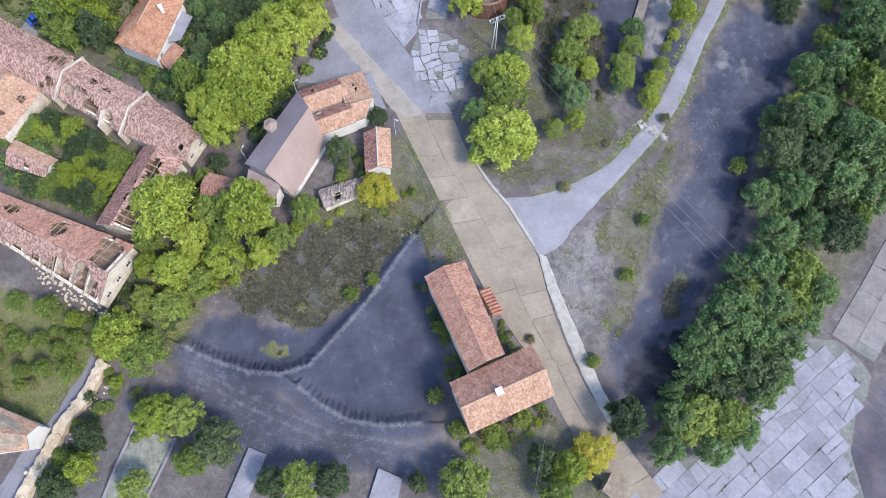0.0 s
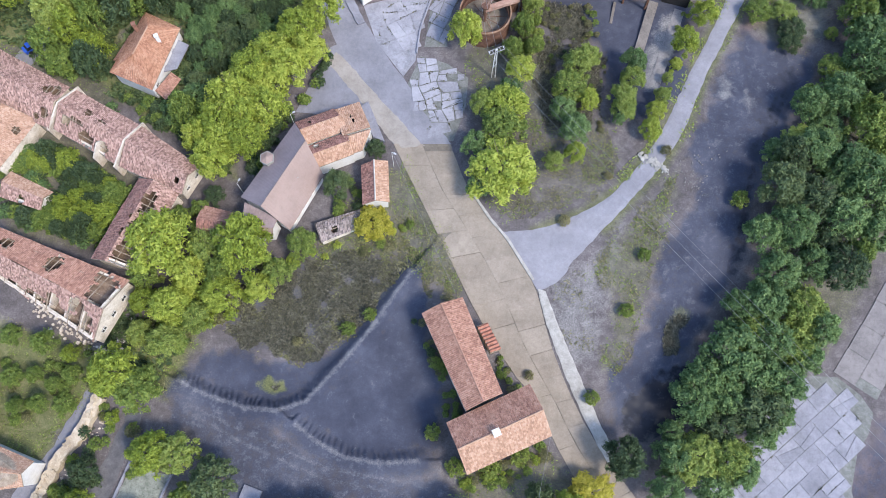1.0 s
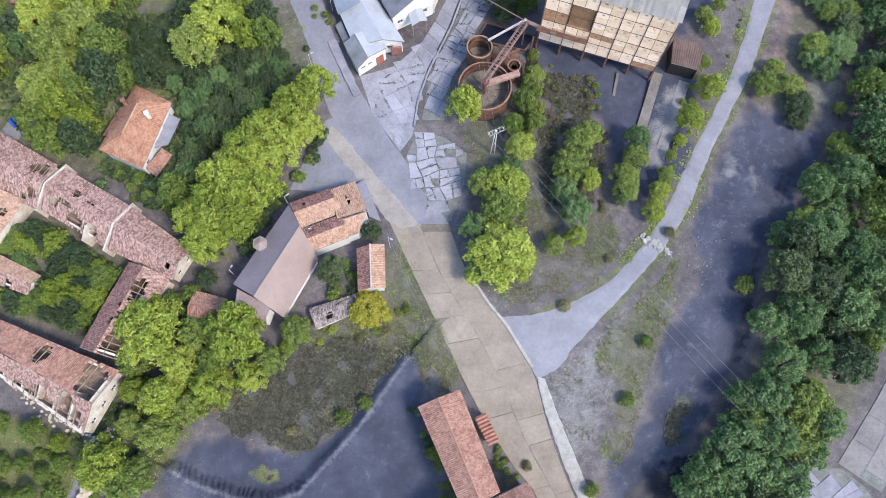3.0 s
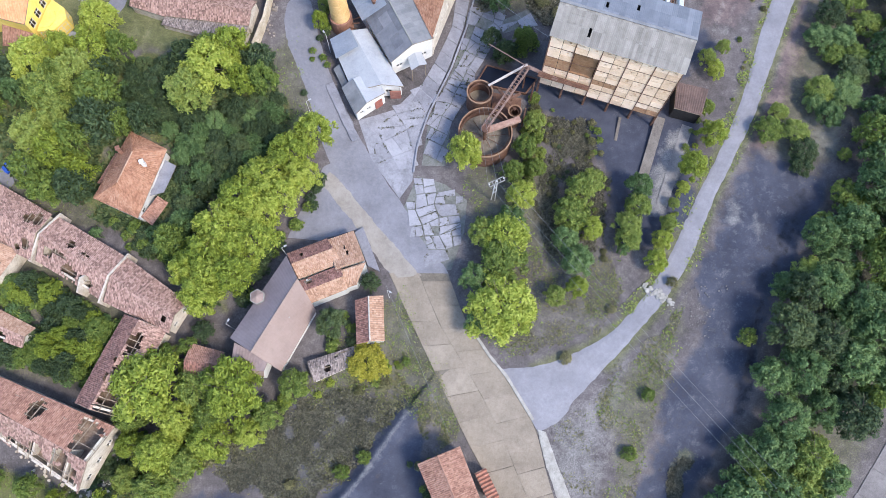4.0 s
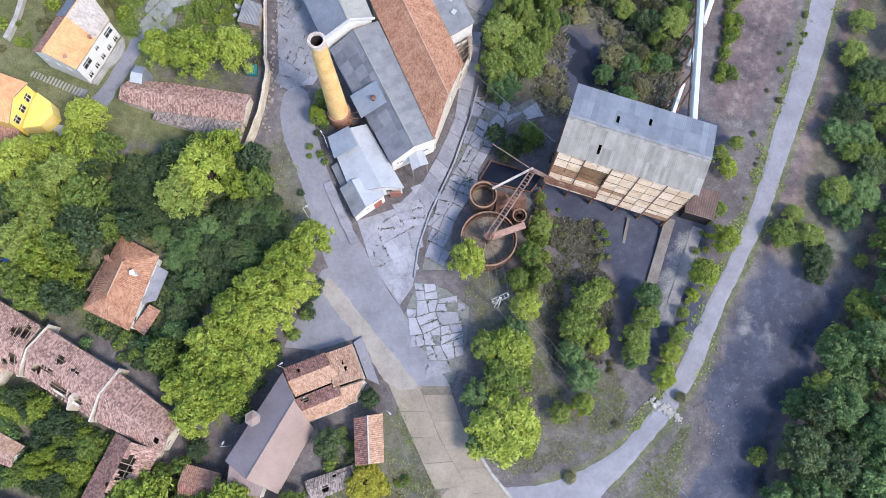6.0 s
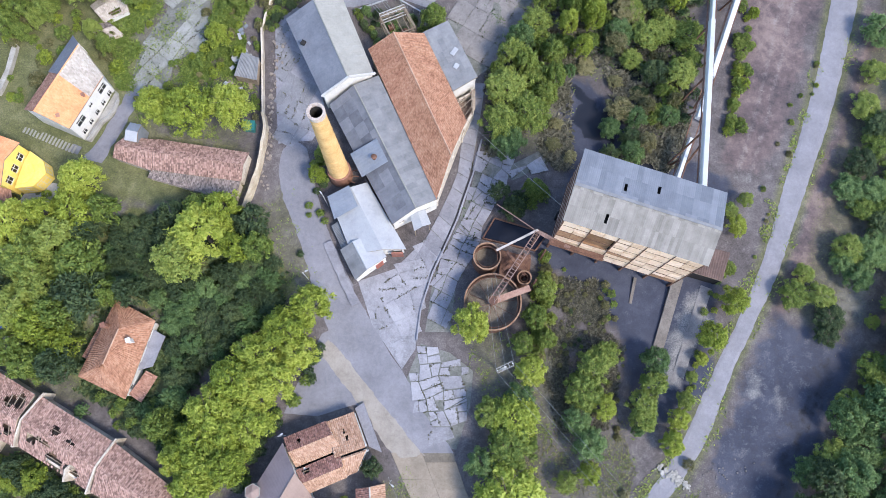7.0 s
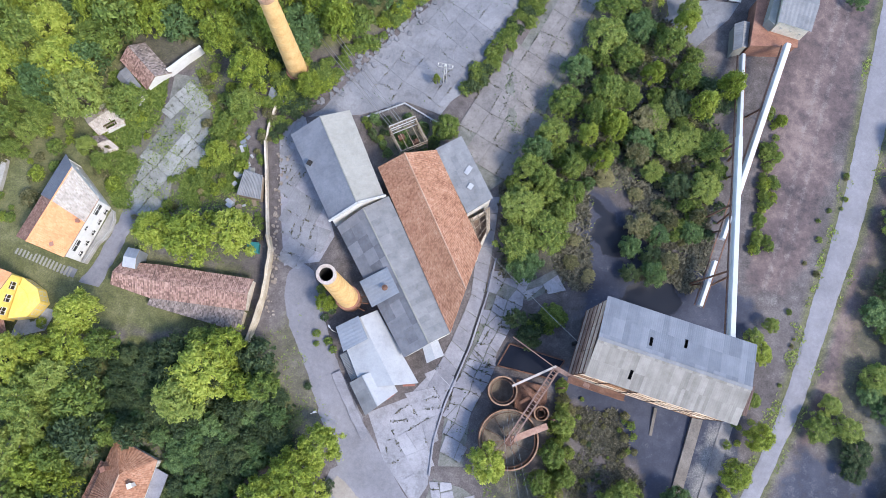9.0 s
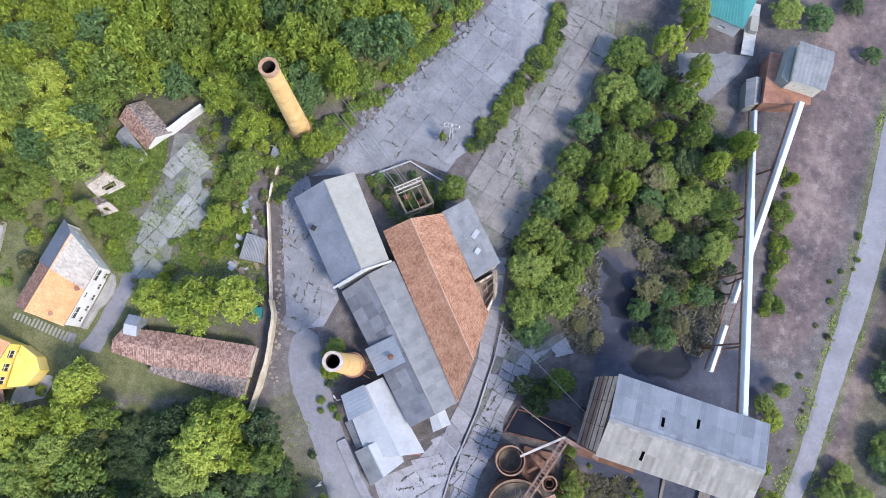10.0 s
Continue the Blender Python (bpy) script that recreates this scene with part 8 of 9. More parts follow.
ROW_MID = [(12.6, 69.4, 2.3), (8.1, 66.4, 2.4), (11.2, 61.3, 3.6), (6.2, 58.8, 2.4), (6.9, 51.1, 1.9), (25.1, 74.5, 2.8), (26.6, 76.3, 2.3), (23.1, 70.1, 2.8), (21.9, 65.7, 2.3), (23.8, 62.0, 2.6), (20.0, 55.9, 1.7), (35.3, 75.7, 2.3), (34.6, 71.8, 2.3), (32.6, 68.3, 2.3), (32.9, 66.0, 2.1), (31.9, 64.0, 1.0)]
ROW_ROAD = [(37.3, 62.4, 2.1), (38.9, 66.2, 1.9), (40.1, 69.2, 1.6), (41.7, 73.1, 1.0), (43.4, 76.1, 1.2), (48.9, 91.7, 1.4), (51.0, 99.3, 1.9), (49.7, 102.0, 1.7), (52.9, 104.3, 1.3)]
NORTH_MID = [(11.7, 101.3, 2.3), (9.2, 104.2, 2.0), (15.8, 105.2, 2.2), (17.0, 87.4, 2.2), (15.0, 82.4, 2.3), (13.2, 78.0, 2.1), (17.2, 79.0, 1.8)]
WOOD_LIME = [(-40.2, 94.6, 5.3), (-44.2, 90.6, 4.4), (-37.2, 98.4, 3.7), (-61.2, 103.6, 3.5), (-44.1, 115.9, 4.6), (-37.8, 117.2, 4.2), (-49.6, 117.0, 3.8), (-68.9, 90.0, 4.2), (-63.6, 93.6, 3.8), (-70.2, 82.3, 3.8), (-72.5, 95.5, 4.8), (-62.0, 98.5, 4.2), (-66.5, 85.5, 3.8), (-66.0, 97.4, 2.9), (-64.0, 139.5, 4.2), (-76.0, 144.0, 4.6), (-70.5, 152.0, 4.6), (-68.0, 145.0, 5.6), (-73.0, 149.0, 4.7), (-36.6, 145.4, 3.6)]
BELT_S = [(77.8, 114.5, 3.3), (80.2, 108.8, 2.8), (73.5, 102.8, 2.4), (77.3, 102.0, 2.8), (73.4, 95.4, 2.6), (70.9, 90.6, 2.5), (68.9, 93.0, 2.1), (75.8, 97.9, 2.4), (59.6, 87.5, 2.6), (62.1, 90.9, 1.9), (64.5, 87.0, 2.3), (65.6, 83.5, 2.6), (64.8, 80.4, 2.1)]
BELT_N = [(79.8, 136.5, 3.3), (75.7, 121.9, 2.8), (78.3, 117.5, 3.3), (73.7, 111.2, 2.7), (71.1, 106.2, 2.8), (75.0, 105.7, 2.8), (76.3, 99.6, 3.4), (69.9, 95.2, 2.8), (74.4, 94.0, 2.8), (78.1, 128.6, 2.3), (57.2, 171.1, 2.9), (62.9, 170.2, 2.9), (69.4, 172.8, 1.9), (72.2, 163.4, 1.7)]
BELT_SE = [(71.9, 74.7, 2.8), (74.7, 72.3, 2.8), (67.4, 68.8, 2.6), (72.0, 67.9, 2.8), (68.9, 61.9, 3.6), (63.5, 60.1, 3.2), (59.6, 58.0, 2.8), (72.9, 82.8, 1.3)]
THICKET_TALL = [(22.8, 139.6, 2.2), (21.5, 136.7, 1.9), (26.3, 137.8, 2.3), (24.4, 132.1, 1.9), (11.6, 130.5, 2.6), (14.0, 127.8, 2.2), (19.5, 126.0, 2.2), (35.3, 164.6, 3.0), (39.4, 166.6, 2.6), (36.6, 153.2, 2.8), (39.0, 157.0, 2.2), (33.6, 148.0, 2.1), (26.3, 139.2, 2.2), (42.3, 141.8, 2.4), (46.7, 145.4, 2.4)]
THICKET_MID = [(17.5, 122.7, 1.8), (10.6, 123.8, 3.4), (14.4, 119.4, 3.4), (9.1, 116.8, 2.8), (10.7, 113.7, 2.6), (18.6, 143.0, 2.4), (25.9, 145.1, 2.6), (16.1, 137.4, 2.6), (19.4, 131.0, 1.9), (28.1, 162.0, 3.2), (25.9, 155.6, 3.0), (31.8, 156.8, 2.4), (29.4, 144.3, 2.2), (40.9, 160.2, 1.9), (40.4, 171.0, 2.4), (29.6, 151.5, 2.2), (39.6, 147.6, 2.1), (16.0, 126.5, 2.6), (13.2, 133.6, 2.2), (20.6, 149.0, 2.2)]
THICKET_LOW = [(34.1, 140.8, 2.4), (38.3, 143.3, 2.4), (31.9, 136.2, 2.1), (36.9, 135.5, 2.8), (40.5, 136.4, 2.4), (44.2, 135.4, 2.4), (33.9, 131.0, 1.5), (37.8, 127.9, 2.1), (42.6, 128.0, 2.4), (31.4, 120.8, 2.0), (34.3, 119.6, 1.7), (29.5, 117.5, 1.6), (29.6, 112.7, 1.4), (33.2, 112.8, 1.9), (33.1, 115.8, 1.7), (36.0, 114.8, 1.5), (46.1, 144.6, 2.6), (33.2, 140.3, 2.2), (31.0, 134.3, 2.1), (30.0, 133.0, 1.3)]
THICKET_GREY = [(25.6, 130.0, 1.6), (35.4, 124.7, 1.5), (20.0, 118.6, 1.1), (22.4, 112.2, 1.1), (19.4, 114.6, 1.2), (31.0, 127.0, 1.3)]
GARDEN_T = [(-74.6, 139.6, 2.4), (-75.5, 131.0, 1.7), (-71.5, 135.4, 2.3), (-62.9, 131.6, 1.7), (-73.2, 133.8, 1.9), (-58.4, 139.4, 2.4), (-37.0, 139.4, 3.0), (-56.0, 138.6, 3.3), (-41.1, 130.8, 2.3), (-71.2, 138.1, 2.8), (-60.8, 129.0, 1.8), (-41.3, 151.6, 4.1), (-2.9, 137.2, 2.7), (-4.4, 146.6, 0.8), (-26.6, 143.8, 2.4), (-22.4, 106.4, 1.8), (-21.4, 109.8, 1.7)]
for x, y, r in AVENUE + [(-30.5, 70.0, 4.0), (-35.0, 62.5, 4.0), (-24.0, 76.0, 3.4), (-37.0, 57.0, 3.6)]:
    plant("lime", x, y, r * 1.1, 9.5)
for x, y, r in LIME_S:
    plant("lime", x, y, r)
for x, y, r in GREEN_S:
    plant("mid" if trng.random() < 0.6 else "dark", x, y, r)
for x, y, r in [(-70.5, 88.0, 2.6), (-11.3, 44.3, 3.6), (25.0, 0.7, 4.0)]:
    plant("gold", x, y, r, 4.5)
for x, y, r in RIVER_A + RIVER_B:
    plant(trng.choice(["river", "river", "mid", "river", "dark"]), x, y, r, 4.5 + r)
for x, y, r in LIME_MIX:
    plant("mid" if trng.random() < 0.7 else "lime", x, y, r)
for x, y, r in ROW_LIME:
    plant("lime", x, y, r * 1.12, 3.0 + 1.2 * r)
for x, y, r in ROW_MID:
    plant("mid" if trng.random() < 0.75 else "river", x, y, r * 1.12, 3.0 + 1.2 * r)
for x, y, r in ROW_ROAD:
    plant("mid" if trng.random() < 0.6 else "lime", x, y, r * 1.1, 1.6 + 1.3 * r)
for x, y, r in [(38.6, 10.4, 2.2), (39, 6, 3.4), (45, 1.5, 3.2), (49, 4.5, 3.4), (55, 13, 3.6), (61, 22, 3.4), (44, 19, 4.0), (55, 25, 4.2), (47, 16, 4.0), (64, 27, 3.4), (52, 19, 4.4)]:
    plant("river" if x > 36 else "mid", x, y, r)
for x, y, r in NORTH_MID:
    plant("mid" if trng.random() < 0.6 else "dark", x, y, r)
for x, y, r in WOOD_LIME:
    plant("lime" if trng.random() < 0.62 else "mid", x, y, r, 10)
for x, y, r in BELT_S + BELT_N + BELT_SE:
    plant(trng.choice(["mid", "mid", "river", "river", "dark"]), x, y, r * 1.12, 2.0 + 0.85 * r)
for x, y, r in THICKET_TALL:
    plant("lime" if trng.random() < 0.55 else "mid", x, y, r * 1.05, 9.0)
for x, y, r in THICKET_MID:
    plant("mid" if trng.random() < 0.7 else "river", x, y, r * 1.3, 7.0)
for x, y, r in THICKET_LOW:
    plant(trng.choice(["mid", "olive", "river", "dark"]), x, y, r * trng.uniform(1.1, 1.45), 2.4 + r)
for x, y, r in THICKET_GREY:
    plant("olive", x, y, r * 1.25, 1.5)
for x, y, r in GARDEN_T:
    plant("mid" if trng.random() < 0.75 else "lime", x, y, r)


HOLLOW = [(-45, 66), (-40, 73), (-32, 79), (-28, 84), (-29, 92), (-35, 91), (-41, 88), (-47, 92), (-48, 98), (-56, 98), (-58, 87), (-51, 86), (-46, 82), (-46, 76)]


def wood(area, gap, kinds, seed, rmin, rmax, h=(8, 11), clear=2.0, most=200):
    """Trees strewn over an area, no two crowns too near."""
    rng = random.Random(seed)
    xs, ys = [p[0] for p in area], [p[1] for p in area]
    done = 0
    for _ in range(6000):
        x, y = rng.uniform(min(xs), max(xs)), rng.uniform(min(ys), max(ys))
        if inside(np.array([x]), np.array([y]), area)[0] < 0.5:
            continue
        r = rng.uniform(rmin, rmax)
        if to_line(np.array([x]), np.array([y]), LANE_W[0])[0] < r + 3.0:
            continue
        if any(math.hypot(x - a, y - b) < gap * (r + c) for a, b, c, _ in PLACED):
            continue
        plant(rng.choice(kinds), x, y, r, rng.uniform(*h))
        done += 1
        if done >= most:
            break


# Low dark growth; part of the hollow's shade is in the leaf colour.
wood(HOLLOW, 0.5, ["dark", "dark", "river", "dark"], 16, 1.6, 3.0, (2.6, 4.6))
wood(WOOD_W, 0.52, ["dark", "river", "mid", "mid", "dark", "lime"], 3, 2.6, 4.8, (5, 10.5))
wood(WOOD_N, 0.5, ["mid", "lime", "mid", "mid", "lime", "river"], 4, 3.0, 5.4, (6, 12.5))
wood(THICKET, 0.72, ["mid", "olive", "river", "mid"], 5, 1.4, 2.6, (2.6, 4.4), most=26)
wood(COURT, 0.5, ["dark", "mid", "dark", "lime"], 6, 1.5, 2.8, (3, 6))
wood(EAST_WOOD, 0.55, ["river", "river", "mid", "dark"], 7, 2.6, 4.6, (6, 9))
wood([(-92, 32), (-62, 25), (-58, 20), (-62, 12), (-92, 4)], 0.85, ["mid", "mid", "lime"], 8, 1.5, 3.0, (3, 5.5), most=30)
wood([(-36, 49), (-39, 52), (-46, 46), (-42, 38), (-37, 40)], 0.6, ["mid", "dark"], 9, 1.6, 2.2, (3.5, 5), most=4)
wood([(-88, 128), (-72, 132), (-68, 140), (-88, 146)], 0.7, ["mid", "lime"], 10, 2, 3.5, (6, 8), most=5)


def far_growth(name, label, category, rows, leaves, size):
    """The rest of the woods or bushes as one growth."""
    if not rows:
        return
    shapes = [np.array(crown_shape(900 + i, leaves, R0, H0, 1.2 if size > 0.3 else 0.0, size).v) for i in range(5)]
    order = ("mid", "dark", "lime", "olive", "river", "gold")
    mats = [KINDS[k][0] for k in order]
    v, mi = [], []
    for i, (kind, x, y, r, h) in enumerate(rows):
        c = shapes[i % 5]
        a = trng.uniform(0, 6.28)
        ca, sa = math.cos(a) * r / R0, math.sin(a) * r / R0
        v.append(np.stack([x + c[:, 0] * ca - c[:, 1] * sa, y + c[:, 0] * sa + c[:, 1] * ca, gz(x, y) + c[:, 2] * h / H0], -1))
        mi += [order.index(kind)] * leaves
    s = Shape()
    s.v = np.concatenate(v).tolist()
    s.f = [(3 * i, 3 * i + 1, 3 * i + 2) for i in range(len(mi))]
    ob = part(name, s, mats)
    ob.data.polygons.foreach_set("material_index", mi)
    tagged(ob, label, category, kind="stuff")


def bushes(area, n, kinds, seed, rmin=0.6, rmax=1.5):
    rng = random.Random(seed)
    xs, ys = [p[0] for p in area], [p[1] for p in area]
    k = 0
    while k < n:
        x, y = rng.uniform(min(xs), max(xs)), rng.uniform(min(ys), max(ys))
        k += 0.1
        if inside(np.array([x]), np.array([y]), area)[0] > 0 and not any(inside(np.array([x]), np.array([y]), g)[0] > 0.2 for g in PAVED):
            k += 0.9
            plant(rng.choice(kinds), x, y, rng.uniform(rmin, rmax), bush=True)


SHRUBS = [(35.7, 39.8, 1.4), (32.4, 30.2, 1.5), (52.7, 49.8, 1.8), (-15.4, 26.7, 1.5), (-11.6, 29.1, 1.4), (21.9, 45.6, 1.2), (26.2, 15.6, 1.5), (15.7, 19.3, 1.0), (-0.7, 9.8, 1.5), (-0.3, 21.1, 1.4), (3.2, 4.2, 1.9), (8.8, 4.0, 2.0), (14.0, 6.0, 1.8), (40.6, 58.9, 1.2), (30.0, 54.0, 0.9), (-24.0, 24.5, 1.0)]
for x, y, r in SHRUBS:
    plant("mid" if r > 1.2 else "olive", x, y, r, bush=True)
bushes([(17.2, 176), (16.6, 169), (15.8, 164.6), (13.2, 160.2), (10.0, 154.5), (7.4, 151.0), (4.9, 148.0), (2.0, 145.4), (-0.6, 145.0), (2.3, 149), (7.2, 155.4), (10.4, 162), (13.6, 165.8), (15.7, 176)], 110, ["mid", "mid", "dark"], 31, 0.9, 1.6)
bushes([(15.5, 76), (17.5, 76), (19.5, 92), (17, 94), (15.5, 86)], 34, ["mid", "mid", "olive"], 32, 0.7, 1.5)
bushes([(26, 64), (36, 58), (36, 66), (28, 74)], 6, ["olive", "olive"], 33, 0.4, 0.8)
bushes([(54.6, 91.5), (58.0, 99.5), (61.2, 108), (65.6, 119.5), (69.6, 131), (73, 144), (71.6, 144), (68.2, 131), (64, 119.5), (59.6, 108), (56.4, 99.5), (53, 91.5)], 16, ["mid", "lime", "olive", "mid"], 34, 0.3, 0.7)
bushes([(50, 100), (58, 104), (62, 114), (66, 126), (71, 142), (69.5, 142), (63, 124), (58, 112)], 8, ["mid", "olive", "lime"], 35, 0.4, 0.8)
bushes([(50.5, 115), (53, 115), (56, 128), (57.5, 143), (54.5, 143), (53, 128)], 44, ["mid", "lime", "mid"], 36, 0.7, 1.4)
bushes([(-17.6, 139), (-10.4, 141.8), (-4.6, 138.4), (-5, 133), (-13, 131)], 46, ["dark", "mid", "river"], 37, 0.6, 1.2)
bushes([(-58, 119), (-47, 120), (-38, 128), (-40, 144), (-46, 148), (-57, 130)], 26, ["mid", "olive", "lime"], 38, 0.5, 1.3)
bushes([(-40, 37), (-20, 39), (-8, 40), (-4, 46), (-14, 44), (-30, 33)], 30, ["olive", "mid", "lime"], 39, 0.5, 1.2)
bushes([(-48, 33), (-40, 30), (-38, 34), (-50, 44)], 12, ["mid", "dark", "lime"], 40, 0.8, 1.6)
bushes([(34, 124), (44, 118), (47, 128), (40, 134), (33, 133)], 20, ["mid", "olive", "dark"], 41, 0.7, 1.5)
bushes([(6.6, 103), (10, 103), (16, 107), (18, 104), (13, 99.8), (9, 101.5)], 16, ["mid", "mid", "dark"], 51, 0.8, 1.7)
bushes([(27, 82), (29.5, 82), (29, 90), (26.5, 88)], 9, ["mid", "olive"], 46, 0.5, 1.0)
bushes([(37, 61), (40, 64), (45, 77), (48, 90), (46.5, 90), (42, 75), (36, 63)], 14, ["mid", "lime"], 47, 0.5, 1.0)
bushes([(-30, 143), (-25, 143), (-19.6, 149), (-14.6, 153.8), (-10, 160), (-4, 165), (3, 174), (0, 176), (-8, 167), (-16, 156), (-24, 149)], 120, ["mid", "lime", "mid"], 48, 0.8, 1.7)
bushes([(-38, 146), (-34, 140), (-27.5, 140.5), (-25.5, 143), (-27, 149), (-33, 151)], 46, ["mid", "lime", "mid", "dark"], 77, 0.8, 1.8)
bushes([(-33.4, 133.5), (-31.6, 134), (-28.6, 139.5), (-31.4, 142)], 16, ["mid", "dark"], 78, 0.6, 1.2)
bushes([(-34.6, 117), (-33.4, 117), (-33.6, 134), (-31.6, 142), (-33.0, 143), (-35.6, 133)], 26, ["mid", "mid", "olive"], 52, 0.5, 1.2)
bushes([(-56.2, 13.6), (-53, 13), (-56, 5), (-60, -3), (-64, -10), (-66.6, -9), (-63, 0), (-59, 7)], 40, ["mid", "lime", "olive", "dark"], 53, 0.6, 1.5)
bushes([(-44, 33), (-26, 34), (-19, 42), (-26, 38), (-34, 30), (-38, 26), (-46, 22), (-50, 30)], 60, ["mid", "lime", "olive"], 54, 0.7, 1.5)
bushes([(-90, 102), (-76, 100), (-66, 98), (-58, 102), (-62, 104), (-90, 116)], 20, ["mid", "lime"], 49, 0.8, 1.6)
bushes([(-74, 118), (-68, 130), (-58, 128), (-58, 134), (-72, 138), (-88, 136), (-86, 118)], 30, ["mid", "lime", "olive"], 50, 0.8, 1.8)
bushes([(-18, 44), (-13.6, 48), (-14, 54), (-19, 52)], 10, ["mid", "dark"], 42, 0.6, 1.2)
bushes([(-58, 14), (-50, 16), (-47, 6), (-60, -8), (-70, -14), (-62, 0)], 26, ["olive", "mid", "dark"], 43, 0.6, 1.4)
bushes([(1, 30), (-3, 28), (3, 13), (0, 8), (4, 12)], 12, ["olive", "mid"], 44, 0.5, 1.1)
bushes([(-25, 92), (-20.6, 96), (-21, 111), (-23.6, 110)], 12, ["mid", "dark"], 45, 0.6, 1.2)


def tussocks(name, label, mat, areas, count, seed, size, tall, clump=0.0):
    """Weeds strewn over open ground in one mesh."""
    rs = np.random.RandomState(seed)
    s = Shape()
    for area, share in areas:
        xs, ys = [p[0] for p in area], [p[1] for p in area]
        n = int(count * share)
        x, y = rs.uniform(min(xs), max(xs), n * 4), rs.uniform(min(ys), max(ys), n * 4)
        ok = (inside(x, y, area) + 1.6 * field(x, y, seed + 9, 3.0) > 0.4) & (field(x, y, seed, 2.2) + rs.uniform(-0.6, 0.6, len(x)) > clump)
        x, y = x[ok][:n], y[ok][:n]
        z = ground_z(x, y)
        a = rs.uniform(0, 6.28, len(x))
        w, h = rs.uniform(0.5, 1.2, len(x)) * size, rs.uniform(0.5, 1.2, len(x)) * tall
        lx, ly = rs.uniform(-2, 2, len(x)) * tall, rs.uniform(-2, 2, len(x)) * tall
        for i in range(len(x)):
            ca, sa = math.cos(a[i]) * w[i], math.sin(a[i]) * w[i]
            k = len(s.v)
            s.v += [(x[i] - ca, y[i] - sa, z[i] + 0.02), (x[i] + ca, y[i] + sa, z[i] + 0.02), (x[i] + ca * 0.6 + lx[i], y[i] + sa * 0.6 + ly[i], z[i] + h[i]), (x[i] - ca * 0.6 + lx[i], y[i] - sa * 0.6 + ly[i], z[i] + h[i])]
            s.f.append((k, k + 1, k + 2, k + 3))
    tagged(part(name, s, mat), label, "grass", kind="stuff")


VERGE = [(x - 1.6, y) for x, y in GRAV_L[3:15]] + [(x + 0.2, y) for x, y in GRAV_L[3:15]][::-1]
tussocks("weeds", "low green weeds and grass on bare ground", LEAF_MID, [(GRASS[0], 0.08), (GRASS[1], 0.04), (GRASS[2], 0.07), (GRASS[3], 0.15), (GRASS[5], 0.24), (GRASS[6], 0.34), (GRASS[9], 0.1), (GRASS[12], 0.1), (GRASS[8], 0.05)], 34000, 51, 0.1, 0.16)
VERGE_E = [(x - 0.2, y) for x, y in GRAV_R[4:16]] + [(x + 1.2, y) for x, y in GRAV_R[4:16]][::-1]
tussocks("verge_grass", "green grass verge along the gravel road", LEAF_MID, [(VERGE, 0.75), (VERGE_E, 0.25)], 22000, 57, 0.13, 0.2, -0.25)
tussocks("garden_grass", "tall bright green grass in an overgrown garden", LEAF_MID, [([(-62, 148), (-63, 132.5), (-59.6, 122.5), (-57, 122), (-55.6, 131), (-52, 138), (-50.6, 146)], 0.5), ([(-54, 119), (-50.2, 121), (-49, 127), (-44.4, 131), (-43.6, 140), (-44, 144), (-36, 141), (-37, 127), (-45, 123)], 0.5)], 26000, 77, 0.15, 0.26, -0.25)
tussocks("dry_grass", "dry yellowish grass tufts", LEAF_OLIVE, [(GRASS[0], 0.15), (GRASS[1], 0.2), (GRASS[2], 0.2), (PALE_BANK, 0.05), (GRASS[5], 0.15), (GRASS[10], 0.15)], 30000, 52, 0.085, 0.14)
tussocks("scrub_fringe", "sparse dry scrub round the heath", LEAF_OLIVE, [([(-40, 31), (-30, 38), (-20, 43), (-8, 43), (0, 38), (5, 31), (0, 30), (-5, 36.6), (-9, 31.6), (-14, 25.8), (-22, 20), (-34, 21)], 1.0)], 12000, 59, 0.1, 0.18, 0.1)
tussocks("scrub_growth", "dull heathy scrub on coal spoil", LEAF_HEATH, [(SCRUB, 0.8), (HEATH_PATCH, 0.05), (BAR, 0.05), ([(18.5, 90), (26, 90), (31, 78), (29, 64), (18, 62), (17, 72)], 0.55)], 34000, 53, 0.13, 0.24, 0.02)


bushes(THICKET, 70, ["mid", "olive", "river", "olive"], 61, 0.6, 1.6)
bushes([(-54, 119), (-47, 120), (-38, 128), (-38, 146), (-46, 148), (-60, 132), (-70, 132), (-86, 128), (-86, 118), (-75, 117), (-68.5, 131.2), (-57.4, 125)], 32, ["mid", "lime", "olive"], 62, 0.5, 1.3)
bushes([(-90, 33), (-62, 24), (-56, 20), (-60, 10), (-66, 6), (-90, -4)], 60, ["mid", "olive", "mid"], 65, 0.4, 1.2)
bushes([(19, 70), (25, 66), (29, 72), (27, 82), (20, 86)], 24, ["olive", "olive", "dark"], 66, 0.25, 0.6)
bushes([(19, 92), (24, 91), (31, 76), (27, 66), (20, 70)], 50, ["olive", "olive", "mid"], 68, 0.25, 0.6)
bushes([(4.2, 2.6), (18.8, 9.0), (19.6, 6.6), (14, 2.4), (6, -0.4), (3.4, 0.8)], 46, ["mid", "olive", "lime"], 74, 0.5, 1.1)
bushes([(-4.2, 28), (-2.8, 28.6), (4.4, 13), (1.4, 11.2), (1.2, 16)], 30, ["mid", "olive", "dark"], 75, 0.5, 1.0)
bushes([(8.8, 21.8), (10.6, 22.4), (14.4, 17.6), (12.4, 16.6)], 16, ["mid", "olive"], 76, 0.4, 0.8)
